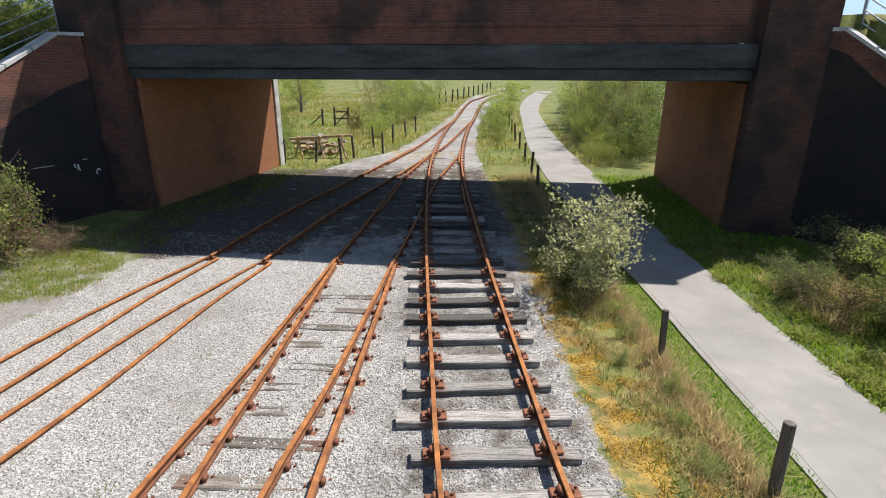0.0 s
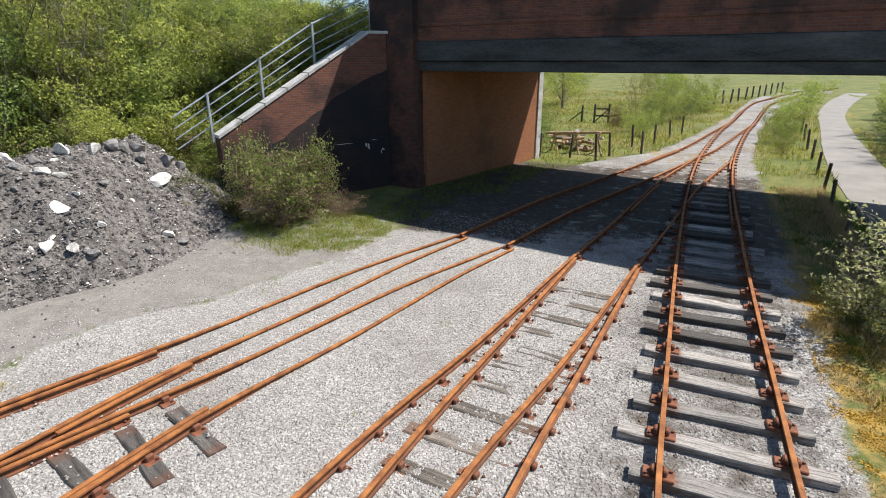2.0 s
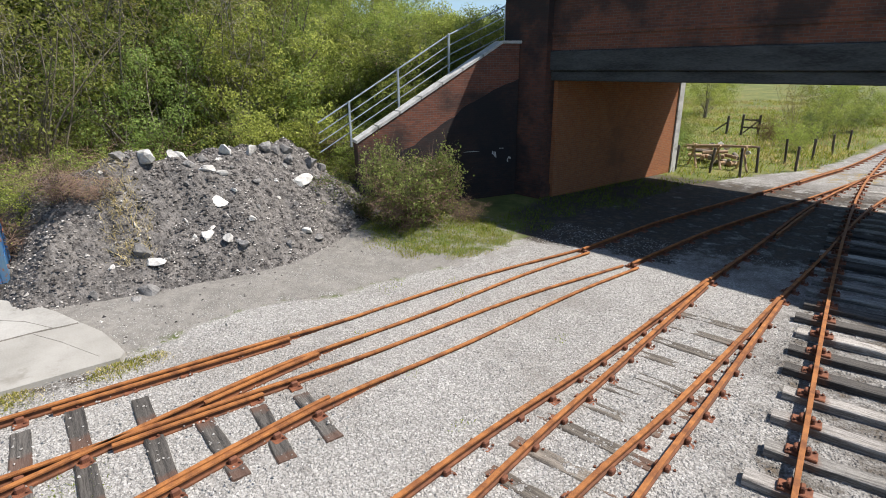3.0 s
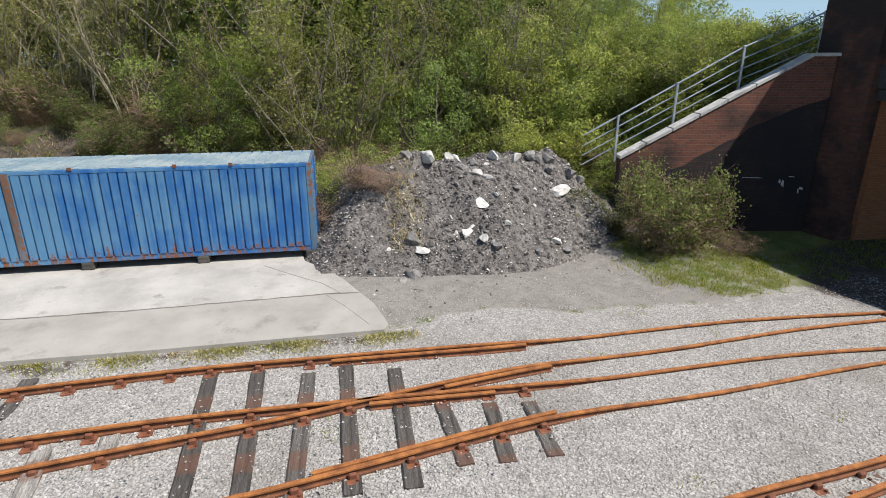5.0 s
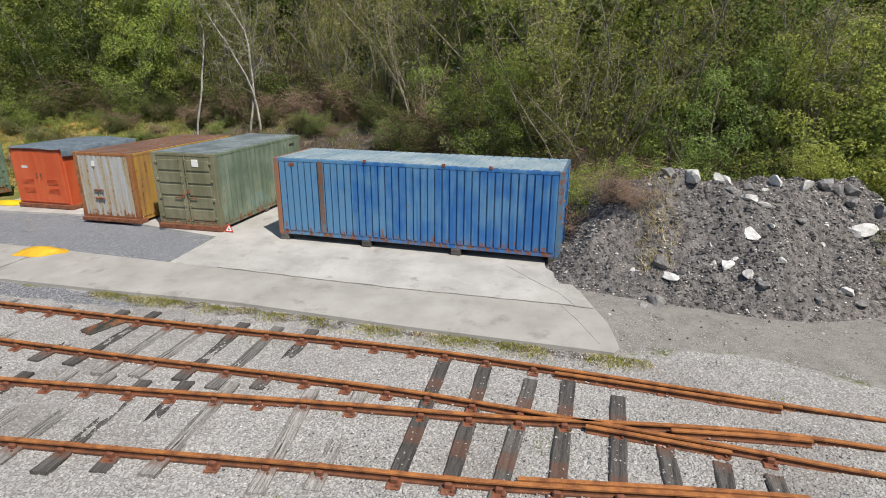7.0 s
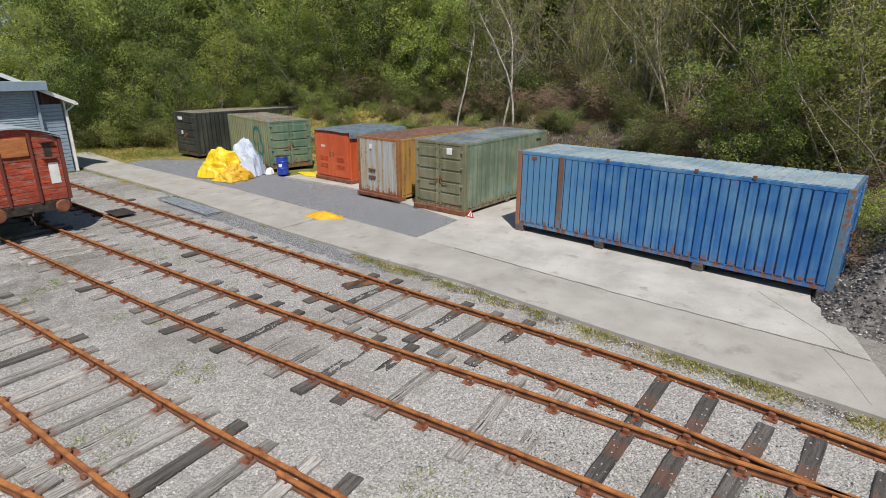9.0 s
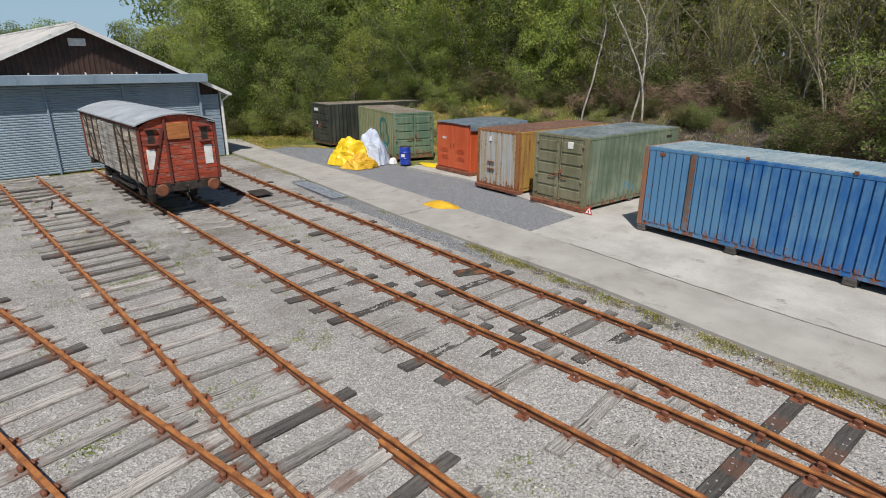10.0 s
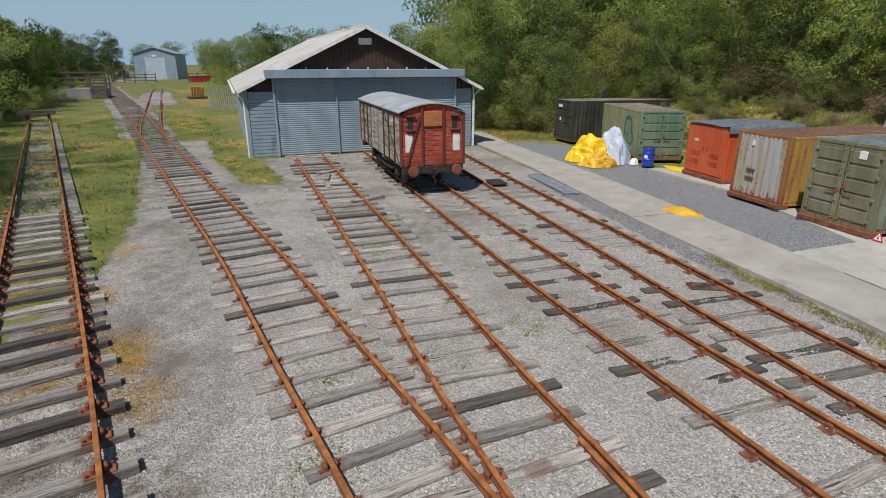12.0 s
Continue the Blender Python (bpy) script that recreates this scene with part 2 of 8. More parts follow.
TWIG = mottled("dry brown twigs", (0.10, 0.062, 0.045), (0.26, 0.17, 0.12), scale=5, relief=0.3, vary=0.4)
LEAF_SPRING = foliage("spring leaves", (0.158, 0.204, 0.046), (0.350, 0.400, 0.108))
LEAF_MID = foliage("mid green leaves", (0.106, 0.150, 0.042), (0.262, 0.322, 0.096))
LEAF_DARK = foliage("dark green leaves", (0.036, 0.060, 0.013), (0.092, 0.132, 0.026))
LEAF_OLIVE = foliage("olive spring leaves", (0.165, 0.178, 0.046), (0.370, 0.380, 0.110))
LEAF_BRAMBLE = foliage("bramble leaves", (0.078, 0.112, 0.032), (0.22, 0.265, 0.085))
LEAF_SILVER = foliage("silvery willow leaves", (0.24, 0.27, 0.12), (0.50, 0.52, 0.27))
BLADE = foliage("grass blades", (0.080, 0.125, 0.014), (0.195, 0.255, 0.038))
BLADE_OLIVE = foliage("olive grass blades", (0.12, 0.135, 0.024), (0.27, 0.27, 0.066))
BLADE_DRY = foliage("dry grass blades", (0.30, 0.245, 0.12), (0.60, 0.50, 0.27))
BLADE_MOSS = foliage("yellow moss and stonecrop", (0.24, 0.155, 0.022), (0.46, 0.29, 0.045), through_light=0.15)
BLADE_LUSH = foliage("lush grass blades", (0.085, 0.155, 0.015), (0.20, 0.315, 0.038))

# ---- mesh helpers ----
class Build:
    """Collects vertices and faces for one mesh."""

    def __init__(self):
        self.v, self.f, self.mi = [], [], []

    def add(self, verts, faces, slot=0):
        n = len(self.v)
        self.v.extend(tuple(p) for p in verts)
        self.f.extend(tuple(i + n for i in f) for f in faces)
        self.mi.extend([slot] * len(faces))

    def box(self, lo, hi, m=None, slot=0, cut=0.0):
        """A box from corner to corner, with its edges cut when asked for."""
        (x0, y0, z0), (x1, y1, z1) = lo, hi
        if cut <= 0:
            vs = [Vector((x, y, z)) for z in (z0, z1) for x, y in ((x0, y0), (x1, y0), (x1, y1), (x0, y1))]
            fs = [(3, 2, 1, 0), (4, 5, 6, 7), (0, 1, 5, 4), (1, 2, 6, 5), (2, 3, 7, 6), (3, 0, 4, 7)]
        else:
            c = cut
            vs, fs = [], []
            ring = [(x0 + c, y0), (x1 - c, y0), (x1, y0 + c), (x1, y1 - c), (x1 - c, y1), (x0 + c, y1), (x0, y1 - c), (x0, y0 + c)]
            inner = [(x0 + c, y0 + c), (x1 - c, y0 + c), (x1 - c, y0 + c), (x1 - c, y1 - c), (x1 - c, y1 - c), (x0 + c, y1 - c), (x0 + c, y1 - c), (x0 + c, y0 + c)]
            for z, r in ((z0, inner), (z0 + c, ring), (z1 - c, ring), (z1, inner)):
                vs.extend(Vector((x, y, z)) for x, y in r)
            for k in range(3):
                for i in range(8):
                    j = (i + 1) % 8
                    fs.append((k * 8 + i, k * 8 + j, k * 8 + 8 + j, k * 8 + 8 + i))
            fs.append((6, 4, 2, 0))
            fs.append((24, 26, 28, 30))
        if m is not None:
            vs = [m @ p for p in vs]
        self.add(vs, fs, slot)
        return self

    def prism(self, outline, z0, z1, m=None, slot=0):
        n = len(outline)
        vs = [Vector((x, y, z0)) for x, y in outline] + [Vector((x, y, z1)) for x, y in outline]
        if m is not None:
            vs = [m @ p for p in vs]
        fs = [tuple(range(n - 1, -1, -1)), tuple(range(n, 2 * n))] + [(i, (i + 1) % n, n + (i + 1) % n, n + i) for i in range(n)]
        self.add(vs, fs, slot)
        return self

    def tube(self, points, radii, sides=6, cap=True, slot=0):
        pts = [Vector(p) for p in points]
        if not isinstance(radii, (list, tuple)):
            radii = [radii] * len(pts)
        vs, fs = [], []
        for k, p in enumerate(pts):
            d = (pts[min(k + 1, len(pts) - 1)] - pts[max(k - 1, 0)]).normalized()
            u = d.orthogonal().normalized() if k == 0 else (u - d * u.dot(d)).normalized()
            w = d.cross(u)
            vs.extend(p + (u * math.cos(a) + w * math.sin(a)) * radii[k] for a in (math.tau * i / sides for i in range(sides)))
        for k in range(len(pts) - 1):
            for i in range(sides):
                j = (i + 1) % sides
                fs.append((k * sides + i, k * sides + j, k * sides + sides + j, k * sides + sides + i))
        if cap:
            fs.append(tuple(range(sides - 1, -1, -1)))
            fs.append(tuple(range((len(pts) - 1) * sides, len(pts) * sides)))
        self.add(vs, fs, slot)
        return self

    def sweep(self, profile, path, slot=0, z=0.0):
        """A closed profile (sideways, up) swept along a level path of (x, y), z given."""
        n = len(profile)
        vs, fs = [], []
        for k, (x, y) in enumerate(path):
            a, b = path[max(k - 1, 0)], path[min(k + 1, len(path) - 1)]
            d = Vector((b[0] - a[0], b[1] - a[1])).normalized()
            vs.extend((x + d.y * s, y - d.x * s, (z[k] if isinstance(z, list) else z) + h) for s, h in profile)
        for k in range(len(path) - 1):
            for i in range(n):
                j = (i + 1) % n
                fs.append((k * n + i, k * n + j, (k + 1) * n + j, (k + 1) * n + i))
        fs.append(tuple(range(n - 1, -1, -1)))
        fs.append(tuple(range((len(path) - 1) * n, len(path) * n)))
        self.add(vs, fs, slot)
        return self

    def mesh(self, name, *materials, smooth=False):
        me = bpy.data.meshes.new(name)
        me.from_pydata(self.v, [], self.f)
        for m in materials:
            me.materials.append(m)
        if any(self.mi):
            me.polygons.foreach_set("material_index", self.mi)
        if smooth:
            me.polygons.foreach_set("use_smooth", [True] * len(me.polygons))
        me.validate()
        me.update()
        return me


def part(name, built, material, parent=None, label="", m=None, smooth=False):
    """One mesh object under a thing (or on its own, with no parent)."""
    data = built if isinstance(built, bpy.types.Mesh) else built.mesh(name, *(material if isinstance(material, (list, tuple)) else (material,)), smooth=smooth)
    ob = new(name, data)
    if parent is not None:
        ob.parent = parent
    if m is not None:
        ob.matrix_local = m
    if label:
        ob["label"] = label
    return ob


def thing(name, m, label, category, group="", kind=""):
    """An empty at a thing's base, which carries its parts."""
    ob = new(name)
    ob.empty_display_size = 0.2
    ob.matrix_world = m
    return tagged(ob, label, category, group, kind)


def smooth_line(points, step=0.5):
    """Points (x, y), led along y by a smooth curve; every step metres of y."""
    pts = sorted(points, key=lambda p: p[1])
    ys, xs = [p[1] for p in pts], [p[0] for p in pts]
    n = len(pts)
    slope = []
    for k in range(n):
        a, b = max(k - 1, 0), min(k + 1, n - 1)
        slope.append((xs[b] - xs[a]) / (ys[b] - ys[a]))
    out = []
    count = max(2, int((ys[-1] - ys[0]) / step))
    for i in range(count + 1):
        y = ys[0] + (ys[-1] - ys[0]) * i / count
        k = min(max(j for j in range(n) if ys[j] <= y + 1e-9), n - 2)
        h = ys[k + 1] - ys[k]
        t = (y - ys[k]) / h
        x = ((2 * t ** 3 - 3 * t ** 2 + 1) * xs[k] + (t ** 3 - 2 * t ** 2 + t) * h * slope[k]
             + (-2 * t ** 3 + 3 * t ** 2) * xs[k + 1] + (t ** 3 - t ** 2) * h * slope[k + 1])
        out.append((x, y))
    return out


def aside(line, s):
    """A line at a distance s to the side of another."""
    out = []
    for k, (x, y) in enumerate(line):
        a, b = line[max(k - 1, 0)], line[min(k + 1, len(line) - 1)]
        d = Vector((b[0] - a[0], b[1] - a[1])).normalized()
        out.append((x + d.y * s, y - d.x * s))
    return out


def along(line, spacing, start=0.0):
    """Places and headings at even steps along a line."""
    out, need = [], start
    for (ax, ay), (bx, by) in zip(line, line[1:]):
        run = math.hypot(bx - ax, by - ay)
        while need <= run:
            t = need / run
            out.append((ax + (bx - ax) * t, ay + (by - ay) * t, math.degrees(math.atan2(by - ay, bx - ax))))
            need += spacing
        need -= run
    return out


def inside(x, y, outline):
    hit, n = False, len(outline)
    for i in range(n):
        (ax, ay), (bx, by) = outline[i], outline[(i + 1) % n]
        if (ay > y) != (by > y) and x < (bx - ax) * (y - ay) / (by - ay) + ax:
            hit = not hit
    return hit


def ramped(v, a, b):
    t = min(1.0, max(0.0, (v - a) / (b - a)))
    return t * t * (3 - 2 * t)

# ---- the ground ----
BO, BX, BY = Vector((-0.24, 17.24)), Vector((0.990, -0.142)), Vector((0.142, 0.990))   # bridge front line: middle, along, inwards
DECK = 8.3
YARD = [(2.75, 14), (2.45, 5), (2.6, -3), (3.0, -8), (2.9, -12), (1.6, -15.2), (0.9, -20), (0.75, -30), (0.2, -41), (-3.4, -41), (-2.9, -32),
        (-3.3, -24.5), (-5.0, -23.6), (-5.2, -31), (-18.2, -30), (-16.6, -22.3), (-14.1, -13.1), (-12.4, -5.2), (-10.1, 3.2), (-10.1, 5.6),
        (-8.6, 8.3), (-7.8, 12.4), (-7.4, 14), (-7.2, 20), (-5.0, 25), (-1.5, 31), (0.6, 40), (2.8, 52), (5.5, 70), (14, 95), (19, 95),
        (10.5, 72), (6.3, 55), (4.1, 42), (2.9, 31), (2.7, 22)]
SOUTH = [(-1.9, -40), (1.75, -40), (2.9, -62), (6.6, -110), (9.4, -150), (5.2, -150), (2.6, -110), (-0.9, -62)]
PALE = [(2.0, -72), (-3.6, -76), (-4.5, -112), (-1.5, -118), (1.0, -100)]
FBED = [(-0.75, 14), (-0.7, 5), (-0.2, -3), (0.4, -10), (2.6, -10), (2.6, -3), (2.5, 5), (2.6, 14)]
DIRT = [(-10.1, 3.0), (-10.1, 5.6), (-8.6, 8.3), (-7.9, 11.2), (-10.2, 11.0), (-12, 11.6), (-15.5, 9), (-17.5, 4), (-15, 2.6)]
UNDER = [(-9.6, 18.6), (-7.0, 25.4), (-1.5, 25), (-2.5, 18.0), (-3.2, 14), (-7.8, 13.4)]
BACKSOIL = [(-19, 4), (-24, -5.5), (-27, -14), (-38, -14), (-38, 2), (-24, 8)]
SOILBANK = [(-20, 3.5), (-23.5, -6), (-27, -12), (-31, -10), (-31, 1), (-24, 6)]
GRAVEL = [(-15.1, -8.2), (-17.9, -7.8), (-21, -14), (-21.8, -19), (-23.6, -27), (-22.5, -30.4), (-20.3, -30.4), (-18, -19.4)]
GRAVEL_EDGE = [(-12.6, -7.2), (-13.4, -10.5), (-15.0, -16.5), (-16.2, -21), (-15.4, -21), (-14.2, -16.6), (-12.7, -10.5), (-12.0, -7.2)]
SHOULDER = [(2.5, -3), (2.45, 14), (2.8, 24), (4.9, 24), (4.4, 12), (4.3, 4), (4.6, -3)]


def road_bank(x, y):
    p = Vector((x, y)) - BO
    u, w = p.dot(BX), p.dot(BY)
    if abs(u) < 10.6:
        return 0.0
    out = max(0.0, -w, w - DECK)
    h = max(0.0, (5.0 if u < 0 else 6.2) - 0.80 * out)
    corner, face = ((-10.8, 18.6), (0.88, -0.475)) if u < 0 else ((11.1, 15.6), (-0.80, -0.60))
    if w < 1.0 and (x - corner[0]) * face[0] + (y - corner[1]) * face[1] > -0.25:
        return 0.0
    if w > 4.0:
        h *= ramped(abs(u), 10.6, 13.5)
    return h


def ground_z(x, y):
    h = road_bank(x, y)
    h = max(h, (2.7 * ramped(-x, 25.6, 32.5) + 2.4 * ramped(-x, 32, 46)) * ramped(y, -40, -29))
    h = max(h, 1.3 * ramped(x, 7.6, 13) * ramped(y, -40, -22) * ramped(-y, -12, -8))
    h += 1.1 * max(0.0, 1 - math.hypot((x + 25.5) / 4.5, (y + 2.5) / 6.0)) + 0.25 * noise.noise((x * 0.7, y * 0.7, 8.0)) * ramped(-x, 23.5, 26) * ramped(y, -32, -26)
    far = ramped(math.hypot(x, y), 30, 90)
    if -18 < x < 4 and -32 < y < 30 and inside(x, y, YARD):
        h += 0.020 * noise.noise((x * 1.25, y * 1.25, 5.0)) - 0.004
    return h + (0.03 + 0.10 * far) * noise.noise((x * 0.35, y * 0.35, 0.0)) * (0.3 if inside(x, y, YARD) else 1.0)


def steps(lo, a, b, hi, fine, ratio=1.16):
    out = [a + (b - a) * k / round((b - a) / fine) for k in range(round((b - a) / fine) + 1)]
    d = fine
    left, right = [], []
    x = a
    while x > lo:
        d *= ratio
        x -= d
        left.append(x)
    d, x = fine, b
    while x < hi:
        d *= ratio
        x += d
        right.append(x)
    return left[::-1] + out + right


def zone(x, y, outline, soft=0.5):
    """How far a place lies inside an outline, with a wandering edge: 0 to 1."""
    total = 0
    for k in range(5):
        dx = soft * noise.noise((x * 0.9, y * 0.9, 3.1 + k)) + soft * 0.7 * (k - 2) / 2
        dy = soft * noise.noise((x * 0.9, y * 0.9, 7.7 + k))
        total += inside(x + dx, y + dy, outline)
    return total / 5


gx = steps(-900, -30, 12, 900, 0.35)
gy = steps(-1200, -34, 32, 900, 0.35)
g = Build()
g.v = [(x, y, ground_z(x, y)) for y in gy for x in gx]
nx = len(gx)
g.f = [(j * nx + i, j * nx + i + 1, (j + 1) * nx + i + 1, (j + 1) * nx + i) for j in range(len(gy) - 1) for i in range(nx - 1)]
g.mi = [0] * len(g.f)


def ground_material():
    m, node, link, bsdf = shader("yard ground")
    co = node("TexCoord")
    spread = {}
    for key in ("stone", "dirt", "dark", "moss", "grime", "soil"):
        spread[key] = node("Attribute", attribute_name=key).outputs["Fac"]
    wob = node("TexNoise", Scale=2.2, Detail=8.0, Roughness=0.7)
    tuft = node("TexNoise", Scale=0.35, Detail=6.0, Roughness=0.6)
    grit = node("TexNoise", Scale=45.0, Detail=3.0, Roughness=0.6)
    cells = node("TexVoronoi", Scale=31.0)
    cells2 = node("TexVoronoi", Scale=38.0)
    for n in (wob, tuft, grit, cells, cells2):
        link(co.outputs["Object"], n.inputs[0])

    def edge(value, gain=0.55):
        return sharpen(node, link, maths(node, link, "ADD", value, maths(node, link, "MULTIPLY", maths(node, link, "SUBTRACT", wob.outputs[0], 0.5), gain * 2)), 0.36, 0.64)

    # limestone chips: every chip its own grey, dark between them
    chip = node("SeparateColor")
    link(cells.outputs["Color"], chip.inputs[0])
    stone = ramp(node, [(0.0, (0.29, 0.281, 0.265)), (0.5, (0.395, 0.384, 0.366)), (0.9, (0.50, 0.488, 0.468)), (1.0, (0.58, 0.57, 0.55))])
    link(chip.outputs[0], stone.inputs[0])
    gap = sharpen(node, link, cells.outputs["Distance"], 0.85, 0.50)
    stone2 = blend(node, link, gap, (0.26, 0.251, 0.237), stone.outputs[0])
    tinted = blend(node, link, maths(node, link, "MULTIPLY", sharpen(node, link, tuft.outputs[0], 0.50, 0.72), 0.55), stone2, (0.235, 0.215, 0.19))
    darkened = maths(node, link, "MULTIPLY", spread["grime"], sharpen(node, link, maths(node, link, "ADD", maths(node, link, "MULTIPLY", wob.outputs[0], 0.5), maths(node, link, "MULTIPLY", tuft.outputs[0], 0.5)), 0.36, 0.62))
    tinted = blend(node, link, darkened, tinted, blend(node, link, 0.8, stone2, (0.095, 0.082, 0.068)))
    soil = ramp(node, [(0.34, (0.11, 0.103, 0.093)), (0.66, (0.325, 0.308, 0.28))])
    link(maths(node, link, "ADD", maths(node, link, "MULTIPLY", wob.outputs[0], 0.6), maths(node, link, "MULTIPLY", grit.outputs[0], 0.4)), soil.inputs[0])
    chip2 = node("SeparateColor")
    link(cells2.outputs["Color"], chip2.inputs[0])
    slate = ramp(node, [(0.0, (0.085, 0.09, 0.10)), (0.7, (0.20, 0.21, 0.225)), (1.0, (0.36, 0.37, 0.38))])
    link(chip2.outputs[0], slate.inputs[0])
    turf = ramp(node, [(0.34, (0.045, 0.066, 0.013)), (0.47, (0.105, 0.130, 0.026)), (0.56, (0.165, 0.165, 0.042)), (0.68, (0.26, 0.215, 0.085))])
    link(maths(node, link, "ADD", maths(node, link, "MULTIPLY", wob.outputs[0], 0.45), maths(node, link, "MULTIPLY", tuft.outputs[0], 0.55)), turf.inputs[0])
    mossy = ramp(node, [(0.38, (0.14, 0.115, 0.045)), (0.5, (0.25, 0.18, 0.055)), (0.62, (0.40, 0.27, 0.06))])
    link(wob.outputs[0], mossy.inputs[0])
    col = blend(node, link, edge(spread["stone"]), turf.outputs[0], tinted)
    col = blend(node, link, edge(spread["dirt"]), col, soil.outputs[0])
    col = blend(node, link, edge(spread["dark"], 0.2), col, slate.outputs[0])
    col = blend(node, link, edge(spread["moss"]), col, mossy.outputs[0])
    # humus: bare soil, and below the bridge also shade put into the colour
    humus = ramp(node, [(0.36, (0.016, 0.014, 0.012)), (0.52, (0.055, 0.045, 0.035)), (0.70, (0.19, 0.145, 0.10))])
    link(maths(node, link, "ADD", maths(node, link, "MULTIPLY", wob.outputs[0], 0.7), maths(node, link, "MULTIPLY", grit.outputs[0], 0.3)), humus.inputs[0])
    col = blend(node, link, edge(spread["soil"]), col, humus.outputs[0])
    link(col, bsdf.inputs["Base Color"])
    bsdf.inputs["Roughness"].default_value = 0.93
    stony = maths(node, link, "SUBTRACT", spread["stone"], maths(node, link, "ADD", spread["dirt"], spread["soil"]))
    rise = maths(node, link, "ADD", maths(node, link, "MULTIPLY", sharpen(node, link, stony, 0.0, 0.6), maths(node, link, "MULTIPLY", gap, maths(node, link, "ADD", 0.4, chip.outputs[1]))), maths(node, link, "ADD", maths(node, link, "MULTIPLY", grit.outputs[0], 0.6), wob.outputs[0]))
    bump(node, link, bsdf, rise, 0.7, 0.03)
    return m


def grime_shade_at(x, y):
    """How soiled the ballast is: 0 clean, 1 full of soil. Under the bridge it also holds painted shade."""
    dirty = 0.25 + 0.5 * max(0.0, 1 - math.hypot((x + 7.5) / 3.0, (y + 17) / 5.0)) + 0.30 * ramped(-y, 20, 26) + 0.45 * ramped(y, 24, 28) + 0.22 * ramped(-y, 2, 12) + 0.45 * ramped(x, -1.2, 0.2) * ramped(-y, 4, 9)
    # the y 13 to 27 term darkens the ballast to deepen the bridge's shade
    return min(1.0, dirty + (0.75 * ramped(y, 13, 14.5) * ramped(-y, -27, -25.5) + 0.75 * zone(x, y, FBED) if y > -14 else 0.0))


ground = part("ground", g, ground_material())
tagged(ground, "grey ballast yard with grass, bare soil and moss", "ground", kind="structure")
DRY = {"stone": [], "dirt": [], "dark": [], "moss": [], "grime": [], "soil": []}
for x, y, z in g.v:
    near = -45 < x < 20 and -150 < y < 96
    DRY["stone"].append((zone(x, y, YARD) if y > -44 else max(zone(x, y, SOUTH), 0.8 * zone(x, y, PALE, 1.0))) if near else 0.0)
    bed = 0.55 * (-60 < y < -20 and abs(x - (1.9 - 0.124 * (y + 7))) < 0.85)
    DRY["dirt"].append(max(zone(x, y, DIRT), 0.35 * zone(x, y, UNDER), bed, 0.46 * ramped(3.4 - math.hypot(x + 9.6, y - 12.6), 0.0, 1.0)) if near else 0.0)
    # UNDER and the y 14 to 27 band: soil plus painted bridge shade
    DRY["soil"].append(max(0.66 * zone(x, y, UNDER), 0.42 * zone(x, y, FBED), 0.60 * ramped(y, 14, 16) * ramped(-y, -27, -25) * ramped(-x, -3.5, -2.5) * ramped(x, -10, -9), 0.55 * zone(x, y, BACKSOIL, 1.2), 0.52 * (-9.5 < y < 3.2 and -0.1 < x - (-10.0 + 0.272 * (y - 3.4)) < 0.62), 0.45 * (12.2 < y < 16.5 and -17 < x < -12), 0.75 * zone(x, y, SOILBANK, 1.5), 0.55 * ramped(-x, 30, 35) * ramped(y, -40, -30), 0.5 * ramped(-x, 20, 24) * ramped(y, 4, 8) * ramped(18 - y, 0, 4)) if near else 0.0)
    DRY["dark"].append(max(zone(x, y, GRAVEL, 0.15), zone(x, y, GRAVEL_EDGE, 0.2)) if near else 0.0)
    DRY["grime"].append(grime_shade_at(x, y) if near else 0.0)
    spot = max(0.80 * (1 - math.hypot((x - 0.9) / 0.9, (y + 10.3) / 1.4)), 0.6 * (1 - math.hypot((x - 0.9) / 1.2, (y + 17) / 3.5)), 0.6 * (1 - math.hypot((x + 4.1) / 1.6, (y + 25.5) / 3.5)), 0.0) if near else 0.0
    if near and (y > 27 or y < -14):
        spot = max(spot, (0.42 if y > 0 else 0.52 - 0.22 * max(DRY["stone"][-1], DRY["dark"][-1])) * ramped(noise.noise((x * 0.22, y * 0.22, 33.0)), -0.25, 0.2))
    DRY["moss"].append(max(spot, 0.75 * zone(x, y, SHOULDER, 0.3) * ramped(4.2 - x, 0.4, 1.6)) if near else 0.0)
for key, values in DRY.items():
    ground.data.attributes.new(key, "FLOAT", "POINT").data.foreach_set("value", values)
ground.data.polygons.foreach_set("use_smooth", [True] * len(ground.data.polygons))

# ---- footpath, concrete apron ----
PATH_W = [(19, -62), (12.6, -36), (8.6, -22), (6.4, -12), (5.05, -4), (4.88, 0), (4.9, 5.3), (5.03, 11.7), (5.15, 18), (5.4, 24.2), (6.2, 33), (7.95, 45.3), (9.3, 54.9), (12.6, 70), (17, 85)]
PATH_E = [(21.2, -62), (14.8, -36), (10.8, -22), (8.55, -12), (7.1, -4), (6.95, 0), (6.97, 6.7), (7.06, 11.2), (7.3, 18), (7.65, 24.3), (8.3, 33), (9.7, 45.3), (11.2, 55), (14.6, 69), (19, 84)]


def strip(left, right, z, thick):
    b = Build()
    n = len(left)
    vs = [(x, y, z + ground_z(x, y) * 0.0) for x, y in left] + [(x, y, z) for x, y in right]
    vs += [(x, y, z - thick) for x, y in left] + [(x, y, z - thick) for x, y in right]
    fs = []
    for k in range(n - 1):
        fs += [(k, n + k, n + k + 1, k + 1), (2 * n + k, k, k + 1, 2 * n + k + 1), (n + k, 3 * n + k, 3 * n + k + 1, n + k + 1)]
    b.add(vs, fs)
    return b


